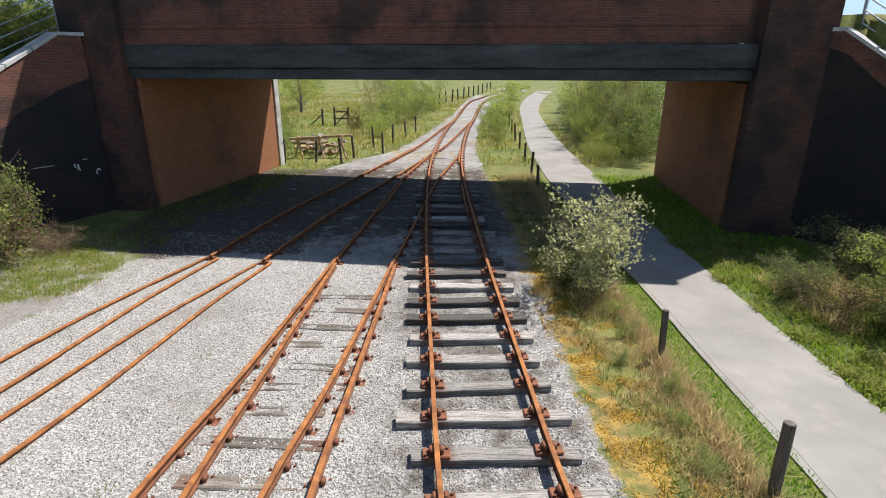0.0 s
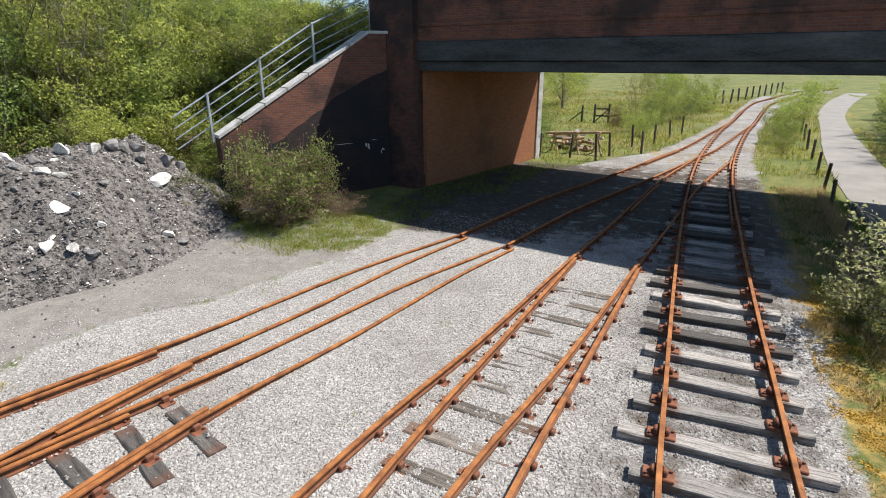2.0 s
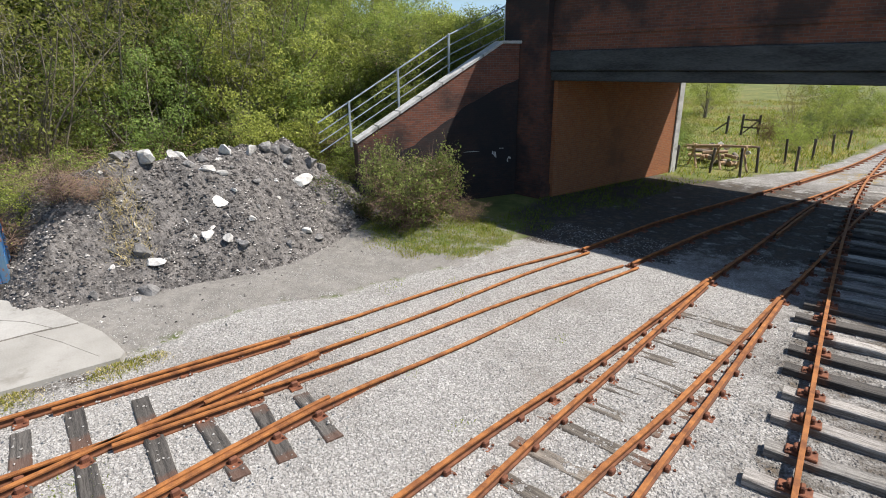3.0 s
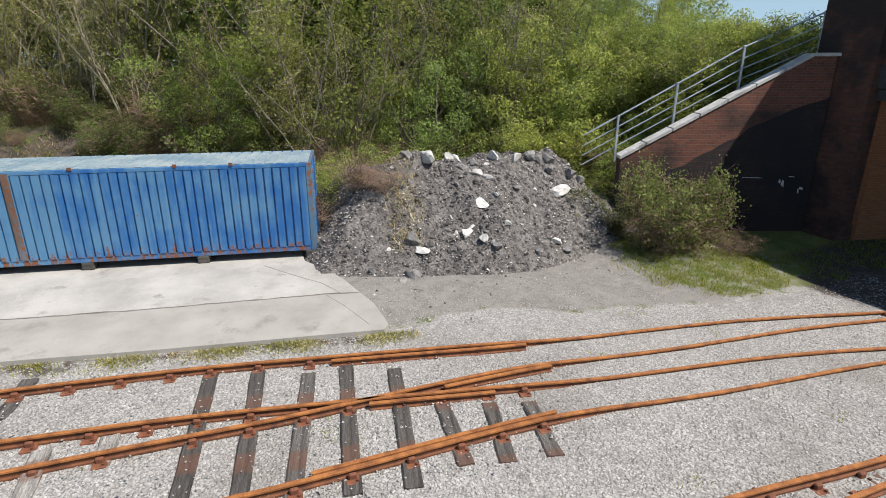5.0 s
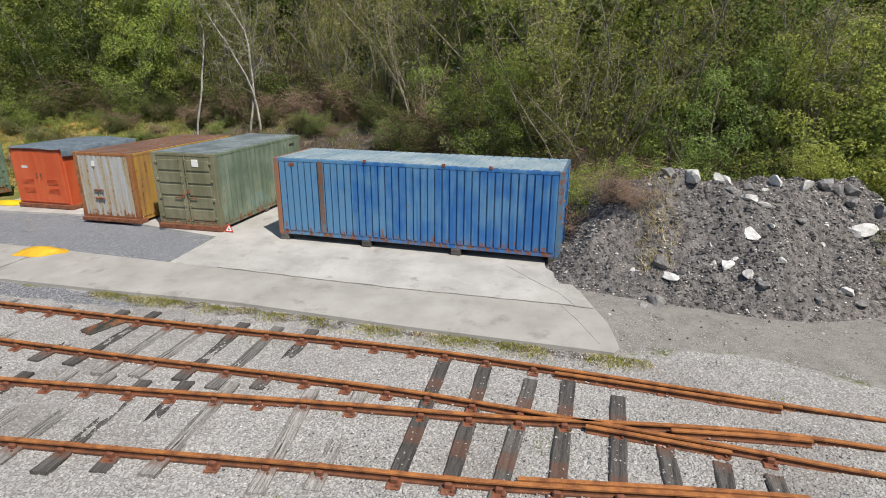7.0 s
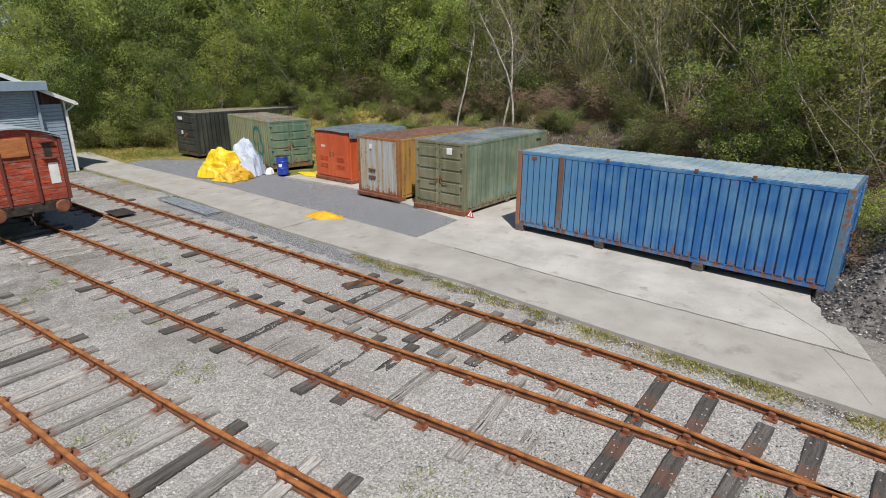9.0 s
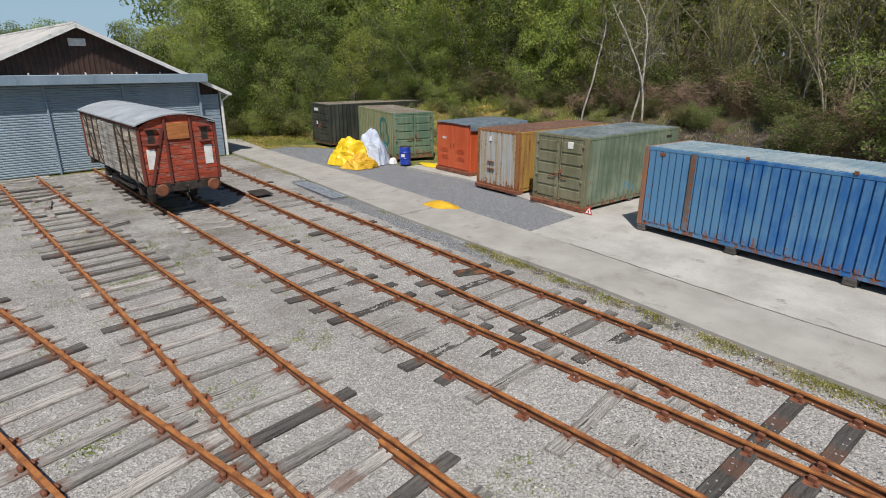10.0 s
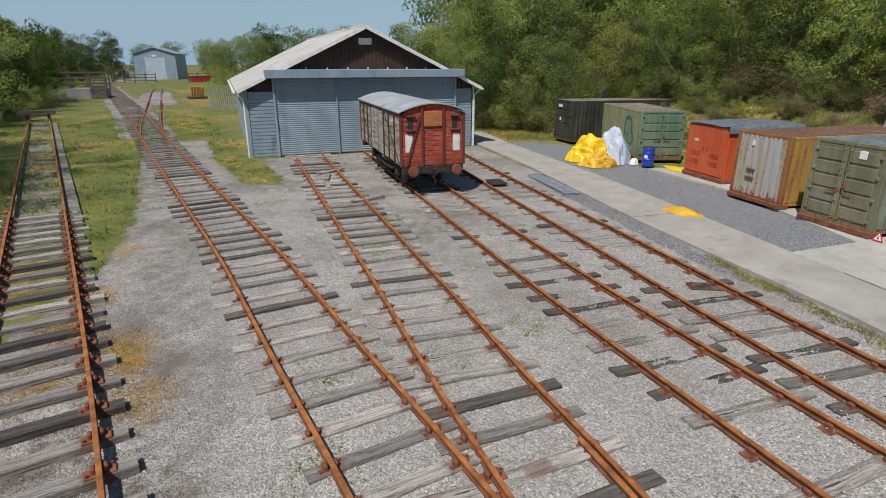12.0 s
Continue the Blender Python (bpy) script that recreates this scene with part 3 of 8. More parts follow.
def ragged(line, amount, step=0.3):
    out = []
    for i, (x, y) in enumerate(smooth_line(line, step)):
        out.append((x + amount * noise.noise((x * 1.5, y * 1.5, 5.0)) + amount * 0.6 * noise.noise((x * 5, y * 5, 2.0)), y))
    return out


pw, pe = ragged(PATH_W, 0.035), ragged(PATH_E, 0.05)
count = min(len(pw), len(pe))
pe = [pe[round(k * (len(pe) - 1) / (count - 1))] for k in range(count)]
pw = [pw[round(k * (len(pw) - 1) / (count - 1))] for k in range(count)]
path = part("footpath", strip(pw, pe, 0.032, 0.12), ASPHALT)
tagged(path, "pale worn asphalt footpath with soft grassy edges", "path", kind="structure")

APRON = [[(-9.84, 3.32), (-9.95, 2.95), (-11.0, -0.92), (-12.29, -5.16), (-13.1, -9.0), (-13.98, -12.75), (-16.36, -12.3), (-15.22, -8.25), (-14.72, -6.55), (-13.25, -1.46), (-12.15, 2.95), (-11.95, 3.50), (-11.2, 3.58), (-10.41, 3.53), (-10.0, 3.48)],
         [(-12.01, 3.50), (-12.21, 2.95), (-13.30, -1.46), (-14.77, -6.58), (-15.20, -8.1), (-17.8, -7.75), (-20.7, -14.0), (-21.5, -19.0), (-29, -17), (-26, -3), (-17.6, 4.2), (-15.4, 2.9), (-14.85, 2.84), (-13.85, 3.25), (-12.99, 3.41)],
         [(-13.99, -12.78), (-15.9, -19.6), (-18.2, -19.2), (-16.37, -12.34)],
         [(-15.91, -19.63), (-16.7, -22.3), (-18.25, -29.2), (-19.6, -36), (-22.4, -36), (-20.6, -30), (-19.7, -26), (-18.22, -19.23)]]
apron = thing("apron", pose(0, 0, 0), "pale worn concrete apron in large cracked slabs", "pavement", kind="structure")
for k, outline in enumerate(APRON):
    b = Build().prism(outline, -0.05, 0.085 - 0.012 * (k % 2))
    part("slab", b, CONCRETE if k == 1 else CONCRETE_OLD, apron)
JOINT = mottled("dirt filled joint", (0.11, 0.10, 0.085), (0.22, 0.20, 0.175), scale=3, grain=30)


def crack(points, width, z):
    """A ragged dark crack or joint lying in the concrete."""
    fine = smooth_line(points, 0.25)
    left = [(x + 0.5 * width + 0.05 * noise.noise((x * 2, y * 2, 1.0)), y + 0.03 * noise.noise((x * 3, y * 3, 6.0))) for x, y in fine]
    right = [(x - width * (0.7 + 0.5 * noise.noise((x * 4, y * 4, 2.0))), y) for x, y in left]
    part("joint", strip(left, right, z, 0.02), JOINT, apron)


crack([(-14.75, -6.5), (-13.28, -1.46), (-12.18, 2.95), (-12.0, 3.45)], 0.075, 0.090)
crack([(-14.0, -12.7), (-15.2, -12.5), (-16.3, -12.3)], 0.03, 0.090)
crack([(-14.99, 1.74), (-13.26, 2.64), (-12.73, 2.96), (-12.1, 3.1)], 0.03, 0.078)
crack([(-12.15, 2.72), (-11.62, 2.88), (-10.74, 3.02), (-10.2, 3.12)], 0.03, 0.090)
crack([(-16.0, -19.4), (-17.0, -19.3), (-18.1, -19.2)], 0.03, 0.090)

# ---- railway tracks ----
HEAD = [(-0.035, 0.145), (-0.030, 0.150), (0.030, 0.150), (0.035, 0.145), (0.035, 0.118), (0.010, 0.105), (0.009, 0.045), (0.034, 0.030), (0.034, 0.004), (-0.034, 0.004), (-0.034, 0.030), (-0.009, 0.045), (-0.010, 0.105), (-0.035, 0.118)]
GAUGE = 1.435 + 0.07


def rail(path, z):
    """A bullhead rail: a worn bright head over a dark web and foot."""
    b = Build().sweep(HEAD, path, z=z)
    n = len(HEAD)
    b.mi = [0 if k % n in (13, 0, 1, 2, 3) else 1 for k in range(len(b.f))]
    return b


def chair_mesh():
    b = Build()
    b.box((-0.185, -0.10, -0.035), (0.185, 0.10, 0.022), cut=0.012)
    b.box((0.038, -0.06, 0.0), (0.10, 0.06, 0.105), cut=0.018)
    b.box((-0.10, -0.06, 0.0), (-0.038, 0.06, 0.105), cut=0.018)
    b.box((0.036, -0.095, 0.045), (0.066, 0.095, 0.10), cut=0.008)
    b.tube([(0.145, 0.06, 0.0), (0.145, 0.06, 0.05)], 0.020, 6)
    b.tube([(-0.145, -0.06, 0.0), (-0.145, -0.06, 0.05)], 0.020, 6)
    return b.mesh("rail_chair", RUST_DARK)


def sleeper_mesh(seed, length, material, sag=0.0):
    """A split, uneven timber; a sagging one has sunk into the ballast between the rails."""
    rnd = random.Random(seed)
    b = Build()
    n, half, w, t = 9, length / 2, 0.128, 0.13
    ends = (-half + rnd.uniform(-0.04, 0.16), half - rnd.uniform(-0.04, 0.16))
    rings = []
    for k in range(n):
        x = ends[0] + (ends[1] - ends[0]) * k / (n - 1)
        a, c, d = rnd.uniform(-0.008, 0.008), rnd.uniform(-0.014, 0.010), rnd.uniform(-0.008, 0.008)
        c -= sag * max(0.0, 1 - (abs(x) / 0.85) ** 4) * rnd.uniform(0.6, 1.2)
        rings += [(x, -w + a, -t), (x, -w + a, c - 0.016), (x, -w + 0.022 + a, c), (x, 0.03 * rnd.uniform(-1, 1), c - 0.012), (x, w - 0.022 + d, c + rnd.uniform(-0.008, 0.004)), (x, w + d, c - 0.016), (x, w + d, -t)]
    fs = []
    for k in range(n - 1):
        for i in range(6):
            fs.append((k * 7 + i, (k + 1) * 7 + i, (k + 1) * 7 + i + 1, k * 7 + i + 1))
    fs.append(tuple(range(7)))
    fs.append(tuple(range((n - 1) * 7 + 6, (n - 1) * 7 - 1, -1)))
    b.add(rings, fs)
    return b.mesh("sleeper", material)


CHAIR = chair_mesh()
TIMBER = {kind: [sleeper_mesh(17 * k + i, 2.55, mat, sag) for i in range(7)] for k, (kind, mat, sag) in enumerate((("pale", SLEEPER_PALE, 0.0), ("grey", SLEEPER_GREY, 0.0), ("dark", SLEEPER_DARK, 0.0), ("sunk", SLEEPER_GREY, 0.044), ("sunkdark", SLEEPER_DARK, 0.056)))}


def railway(label, line, base, tie_top, kinds, spacing=0.77, ties=None, chairs=None, skip=0.0, seed=1, wander=0.04, sink=(0.0, 0.0, 1.0), drop_north=0.034):
    """One track: two swept rails, sleepers and chairs. tie_top: how high the sleepers' tops lie."""
    rnd = random.Random(seed)
    track = thing("railway_track", pose(0, 0, 0), label, "railway track", group="yard tracks")
    fine = smooth_line(line, 0.4)
    for s in (-GAUGE / 2, GAUGE / 2):
        part("rail", rail(aside(fine, s), [base - sink[0] * ramped(p[1], sink[1], sink[2]) for p in fine]), (RUST, RUST_WEB), track)
    lo, hi = ties or (line[0][1], line[-1][1])
    clo, chi = chairs or (lo, hi)
    far = Build()
    far_chair = Build()
    for x, y, head in along(fine, spacing):
        if lo <= y <= hi and rnd.random() >= (skip(y) if callable(skip) else skip):
            drop = rnd.uniform(-0.032, 0.016) - drop_north * ramped(y, -1, 2) if tie_top < 0.1 else rnd.uniform(-0.008, 0.008)
            m = pose(x + rnd.uniform(-wander, wander), y, tie_top + drop - (sink[0] * ramped(y, sink[1], sink[2]) if sink[0] > 0.08 else 0.0), rnd.uniform(-1, 1), rnd.uniform(-0.4, 0.4), head + 90 + rnd.uniform(-2, 2))
            kind = rnd.choice(kinds(y) if callable(kinds) else kinds)
            if math.hypot(x, y) < 31:
                part("sleeper", rnd.choice(TIMBER[kind]), None, track, m=m)
            else:
                far.box((-1.27, -0.125, -0.12), (1.27, 0.125, 0), m)
        if clo <= y <= chi:
            for s in (-GAUGE / 2, GAUGE / 2):
                d = radians(head - 90)
                m = pose(x + math.cos(d) * s, y + math.sin(d) * s, base + 0.005 - sink[0] * ramped(y, sink[1], sink[2]) - (0.032 * ramped(y, -1, 2) if base == 0.0 else 0.0), 0, 0, head + 90)
                if math.hypot(x, y) < 27:
                    part("rail_chair", CHAIR, None, track, m=m)
                else:
                    far_chair.box((-0.16, -0.09, -0.03), (0.16, 0.09, 0.05), m)
    if far.v:
        part("distant_sleeper_rest", far, SLEEPER_GREY, track)["kind"] = "stuff"
    if far_chair.v:
        part("distant_chair_rest", far_chair, RUST_DARK, track)["kind"] = "stuff"
    return track


LINE_F = [(8.5, -60), (7.3, -50.7), (5.65, -37.5), (4.66, -29.6), (3.43, -19.8), (2.73, -14.2), (2.2, -9.8), (1.84, -6.5), (1.3, -1), (0.92, 5.2), (0.86, 7.9), (0.80, 12.4), (0.80, 16), (0.86, 21), (1.04, 26.3), (1.44, 31.5), (2.42, 40.2), (3.05, 44.2), (5.75, 62.6), (7.9, 70), (11.6, 82), (17, 95)]
LINE_G = [(-1.54, 13.2), (-1.10, 16.2), (-0.40, 21.6), (0.08, 24.3), (0.92, 28.2), (1.22, 29.6)]
LINE_C = [(-7.75, -30.9), (-7.3, -28), (-5.85, -17.6), (-4.85, -10.5), (-4.25, -6.5), (-3.95, -4), (-3.2, 1.2), (-2.71, 5.3), (-2.24, 8), (-1.56, 13.1)]
LINE_B = [(6.6, -140), (1.1, -65), (-0.05, -45), (-1.2, -26), (-1.92, -15), (-2.12, -9), (-2.28, -4.8), (-2.35, 0), (-2.13, 5.3), (-1.87, 8.4), (-1.5, 12.9)]
LINE_D = [(-11.7, -30.6), (-9.75, -19), (-8.75, -13), (-7.97, -8), (-7.58, -4.85), (-7.2, -1.6), (-6.9, 0.7), (-6.65, 3.7), (-6.42, 5.5), (-5.87, 8), (-5.3, 11), (-4.67, 13.4)]
LINE_E = [(-15.6, -30.2), (-14.0, -23.3), (-12.97, -18.5), (-11.3, -10.5), (-10.35, -6.3), (-9.2, -0.9), (-8.25, 2.4), (-7.4, 5.2), (-6.2, 10), (-5.0, 13.4)]
LINE_H = [(-4.85, 13.45), (-3.95, 17.45), (-2.67, 21.6), (-1.75, 24.5), (-0.50, 28.8), (0.45, 32), (2.12, 40.2), (3.0, 44.4)]
LINE_X = [(-2.6, -125), (-1.95, -111), (-1.12, -84), (-0.35, -60), (-0.15, -52), (-0.12, -46)]
railway("rusty rails on bare weathered sleepers raised above dark ballast", LINE_F, 0.125, 0.125, ["pale", "pale", "grey", "grey", "dark"], 0.80, ties=(-22, 95), skip=lambda y: 0.75 * ramped(y, 26, 28), seed=3, sink=(0.125, 15.0, 24.0))
railway("rusty rails meeting in the shade below the bridge", LINE_G, -0.020, 0.012, ["dark", "grey"], 0.75, seed=4)
track_c = railway("rusty rails on grey sleepers set in pale ballast towards the shed", LINE_C, 0.000, 0.060, ["grey", "pale", "pale", "sunk", "grey", "dark"], 0.76, ties=(-31, -4.9), chairs=(-31, 11), skip=lambda y: 0.06 if y < -1 else 0.2, seed=5, drop_north=0.066)
railway("long rusty track on half-buried grey sleepers leading far south", LINE_B, 0.000, 0.068, ["grey", "pale", "dark", "grey", "pale"], 0.76, ties=(-140, -4.9), chairs=(-140, 12), skip=lambda y: 0.06 if y < -1 else 0.2, seed=6, drop_north=0.066)
track_d = railway("rusty rails on half-buried sleepers beneath the wagon", LINE_D, 0.000, 0.066, ["sunk", "sunk", "sunkdark", "sunkdark", "sunk"], 0.79, ties=(-30.5, -0.95), chairs=(-30.5, -0.95), skip=0.06, sink=(0.085, 4.2, 7.0), seed=7)
railway("rusty rails beside the concrete apron", LINE_E, 0.000, 0.060, ["sunk", "sunkdark", "sunk"], 0.79, ties=(-30, -0.6), chairs=(-30, -0.6), skip=0.22, sink=(0.085, 4.2, 7.0), seed=8)
railway("rusty track curving away below the bridge", LINE_H, -0.020, 0.012, ["dark", "grey"], 0.75, seed=9)
railway("rusty siding branching off towards the far shed", LINE_X, -0.020, 0.012, ["grey"], 0.8, skip=0.5, seed=10)



# long timbers shared by both tracks of a turnout: ends x, y and x, y
for k, (xa, ya, xb, yb) in enumerate(((-9.80, -0.03, -6.30, -0.76), (-9.46, 0.74, -5.98, -0.07), (-9.10, 1.58, -5.76, 0.55), (-8.86, 2.20, -5.58, 1.29),
                                      (-8.40, 2.97, -5.46, 2.09), (-7.10, 3.28, -5.50, 2.91), (-6.74, 3.98, -5.30, 3.46), (-6.52, 4.60, -5.15, 4.15))):
    part("sleeper", sleeper_mesh(300 + k, math.hypot(xb - xa, yb - ya), SLEEPER_DARK), None, track_d, m=pose((xa + xb) / 2, (ya + yb) / 2, 0.034, 0, 0, math.degrees(math.atan2(yb - ya, xb - xa))))
    for line, side in ((LINE_D, -1), (LINE_D, 1), (LINE_E, -1), (LINE_E, 1)):
        for (ax, ay), (bx, by) in zip(aside(smooth_line(line, 0.2), side * GAUGE / 2), aside(smooth_line(line, 0.2), side * GAUGE / 2)[1:]):
            fa, fb = ((px - xa) * (yb - ya) - (py - ya) * (xb - xa) for px, py in ((ax, ay), (bx, by)))
            if fa * fb < 0:
                px, py = ax + (bx - ax) * fa / (fa - fb), ay + (by - ay) * fa / (fa - fb)
                if (xa - 0.3 < px < xb + 0.3) and not (-0.35 < px - (-6.7 - 0.2) < 0.0 and k == 4):
                    part("rail_chair", CHAIR, None, track_d, m=pose(px, py, 0.012 - 0.06 * ramped(py, 4.2, 6.5), 0, 0, math.degrees(math.atan2(by - ay, bx - ax)) + 90))
edge_e = [p for p in aside(smooth_line(LINE_E, 0.2), -GAUGE / 2) if 2.9 < p[1] < 5.4]
for px, py in edge_e[::4]:
    part("rail_chair", CHAIR, None, track_d, m=pose(px, py, 0.010 - 0.06 * ramped(py, 4.2, 6.5), 0, 0, 162))
for k in range(6):
    y = -4.55 + 0.76 * k
    xa, xb = -0.98 - 0.015 * (y + 4.5), -5.30 + 0.185 * (y + 4.5)
    part("sleeper", sleeper_mesh(320 + k, xa - xb, SLEEPER_DARK if k % 3 == 1 else SLEEPER_GREY, 0.03), None, track_c, m=pose((xa + xb) / 2, y, 0.050 - 0.007 * k, 0, 0, 176 + (k * 53 % 4)))
for k, y in enumerate((0.55, 2.1, 3.5, 4.9, 5.6, 6.34, 7.07, 7.71, 8.31, 9.09, 9.76, 10.52, 11.2)):
    x = -2.42 + 0.095 * (y - 5.6) - 0.03 * max(0, 5.6 - y)
    part("sleeper", sleeper_mesh(340 + k, 1.45 + 0.3 * (k % 3), SLEEPER_BROWN, 0.0), None, track_c, m=pose(x + 0.12, y, 0.008, 0, 0, -6 + (k * 37 % 5)))


def check_rail(line, offset, y0, y1, label="short check rail"):
    """A short guard rail beside a running rail at a crossing."""
    run = [p for p in aside(smooth_line(line, 0.2), offset) if y0 <= p[1] <= y1]
    r = part("check_rail", rail(run, -0.018), (RUST, RUST_WEB))
    return tagged(r, label + " of rusty iron beside the running rail", "rail", group="check rails")


check_rail(LINE_E, -GAUGE / 2 + 0.125, 1.8, 5.7)
check_rail(LINE_D, GAUGE / 2 - 0.125, 0.8, 4.9)
check_rail(LINE_E, GAUGE / 2 + 0.11, 2.0, 4.2)
check_rail(LINE_D, -GAUGE / 2 + 0.10, 3.4, 5.6)
check_rail(LINE_F, GAUGE / 2 - 0.12, 17.5, 22)
check_rail(LINE_G, -GAUGE / 2 + 0.12, 18, 22.5)
check_rail(LINE_F, GAUGE / 2 - 0.12, 26.5, 31)
check_rail(LINE_H, -GAUGE / 2 + 0.12, 26.5, 31)
check_rail(LINE_C, -GAUGE / 2 + 0.12, -4.8, 0.5)
check_rail(LINE_B, GAUGE / 2 - 0.12, -4.8, 0.5)
edge = Build().sweep([(-0.19, -0.1), (0.19, -0.1), (0.19, 0.10), (-0.19, 0.10)], [p for p in aside(smooth_line(LINE_F, 0.8), -1.02) if -58 < p[1] < -20.3])
KERB = mottled("mossy old concrete", (0.085, 0.085, 0.062), (0.27, 0.26, 0.23), scale=1.4, grain=20, relief=0.5, depth=0.02, stain=(0.10, 0.11, 0.035), stain_amount=0.5, stain_scale=0.9)
tagged(part("platform_edge", edge, KERB), "low mossy concrete edging beside the overgrown track", "kerb", kind="structure")

# ---- road bridge ----
TURN = math.degrees(math.atan2(BX.y, BX.x))
BM = pose(BO.x, BO.y, 0, 0, 0, TURN)
INV = BM.inverted()


def local(x, y):
    p = INV @ Vector((x, y, 0))
    return p.x, p.y


bridge = thing("road_bridge", BM, "sooty red brick road bridge with dark concrete beams", "bridge", kind="structure")
part("deck_soffit", Build().box((-10.4, 0.63, 4.37), (10.4, DECK - 0.63, 4.69)), BEAM, bridge, "sooty dark concrete soffit")
part("deck_beam", Build().box((-10.4, 0.02, 4.70), (10.4, DECK - 0.02, 5.36), cut=0.03), BEAM, bridge, "sooty dark concrete beam")
for w0, w1 in ((0.12, 0.62), (DECK - 0.62, DECK - 0.12)):
    part("edge_beam", Build().box((-10.4, w0, 4.36), (10.4, w1, 4.695), cut=0.03), BEAM, bridge, "sooty dark concrete beam")
for w0, w1 in ((0.10, 0.50), (DECK - 0.50, DECK - 0.10)):
    b = Build().box((-9.3, w0, 5.37), (9.3, w1, 9.05))
    b.box((-9.3, w0 - 0.05, 5.85), (9.3, w1 + 0.05, 5.98))
    b.box((-9.3, w0 - 0.05, 7.0), (9.3, w1 + 0.05, 7.1))
    part("parapet", b, BRICK, bridge)
    part("parapet_coping", Build().box((-9.3, w0 - 0.08, 9.06), (9.3, w1 + 0.08, 9.25), cut=0.03), COPING, bridge)
part("road_deck", Build().box((-9.3, 0.51, 5.37), (9.3, DECK - 0.51, 7.9)), ASPHALT, bridge)
fl, bl_ = local(-9.2, 18.50), local(-6.95, 25.65)
fr, br_ = local(9.20, 15.90), local(10.45, 25.1)
b = Build().prism([(fl[0], 0.35), (bl_[0], DECK - 0.05), (bl_[0] - 3.2, DECK - 0.05), (fl[0] - 3.2, 0.35)], -0.3, 4.355)
part("abutment", b, BRICK_ORANGE, bridge, "orange brick abutment wall")
b = Build().prism([(fr[0], 0.35), (fr[0] + 3, 0.35), (br_[0] + 3, DECK - 0.05), (br_[0], DECK - 0.05)], -0.3, 4.355)
part("abutment", b, BRICK_ORANGE, bridge, "orange brick abutment wall")
for ob in bridge.children:
    if ob.name.split(".")[0] in ("deck_soffit", "deck_beam", "edge_beam", "parapet", "parapet_coping", "road_deck"):
        ob.matrix_local = pose(0, 0, 0, 0, -0.45, 0)
quoin = Build().prism([(bl_[0] + 0.02, DECK - 0.30), (bl_[0] + 0.10, DECK - 0.02), (bl_[0] - 0.9, DECK - 0.02), (bl_[0] - 0.9, DECK - 0.30)], -0.2, 4.35)
part("end_quoin", quoin, COPING, bridge, "pale rendered end of the abutment")
for ua, ub in ((-11.1, -9.22), (9.60, 11.45)):
    for w0, w1 in ((-0.22, 1.1), (DECK - 1.1, DECK + 0.25)):
        if w0 > 0 and ua > 0:
            ua, ub = ua + 0.2, ub + 0.2
        b = Build().box((ua, w0, -0.3), (ub, w1, 9.35))
        b.box((ua - 0.06, w0 - 0.08, -0.3), (ub + 0.06, w1 + 0.02, 0.5))
        part("pilaster", b, BRICK_SOOTY, bridge, "sooty brick pilaster")
        part("pilaster_cap", Build().box((ua - 0.12, w0 - 0.12, 9.36), (ub + 0.12, w1 + 0.12, 9.60), cut=0.05), COPING, bridge)


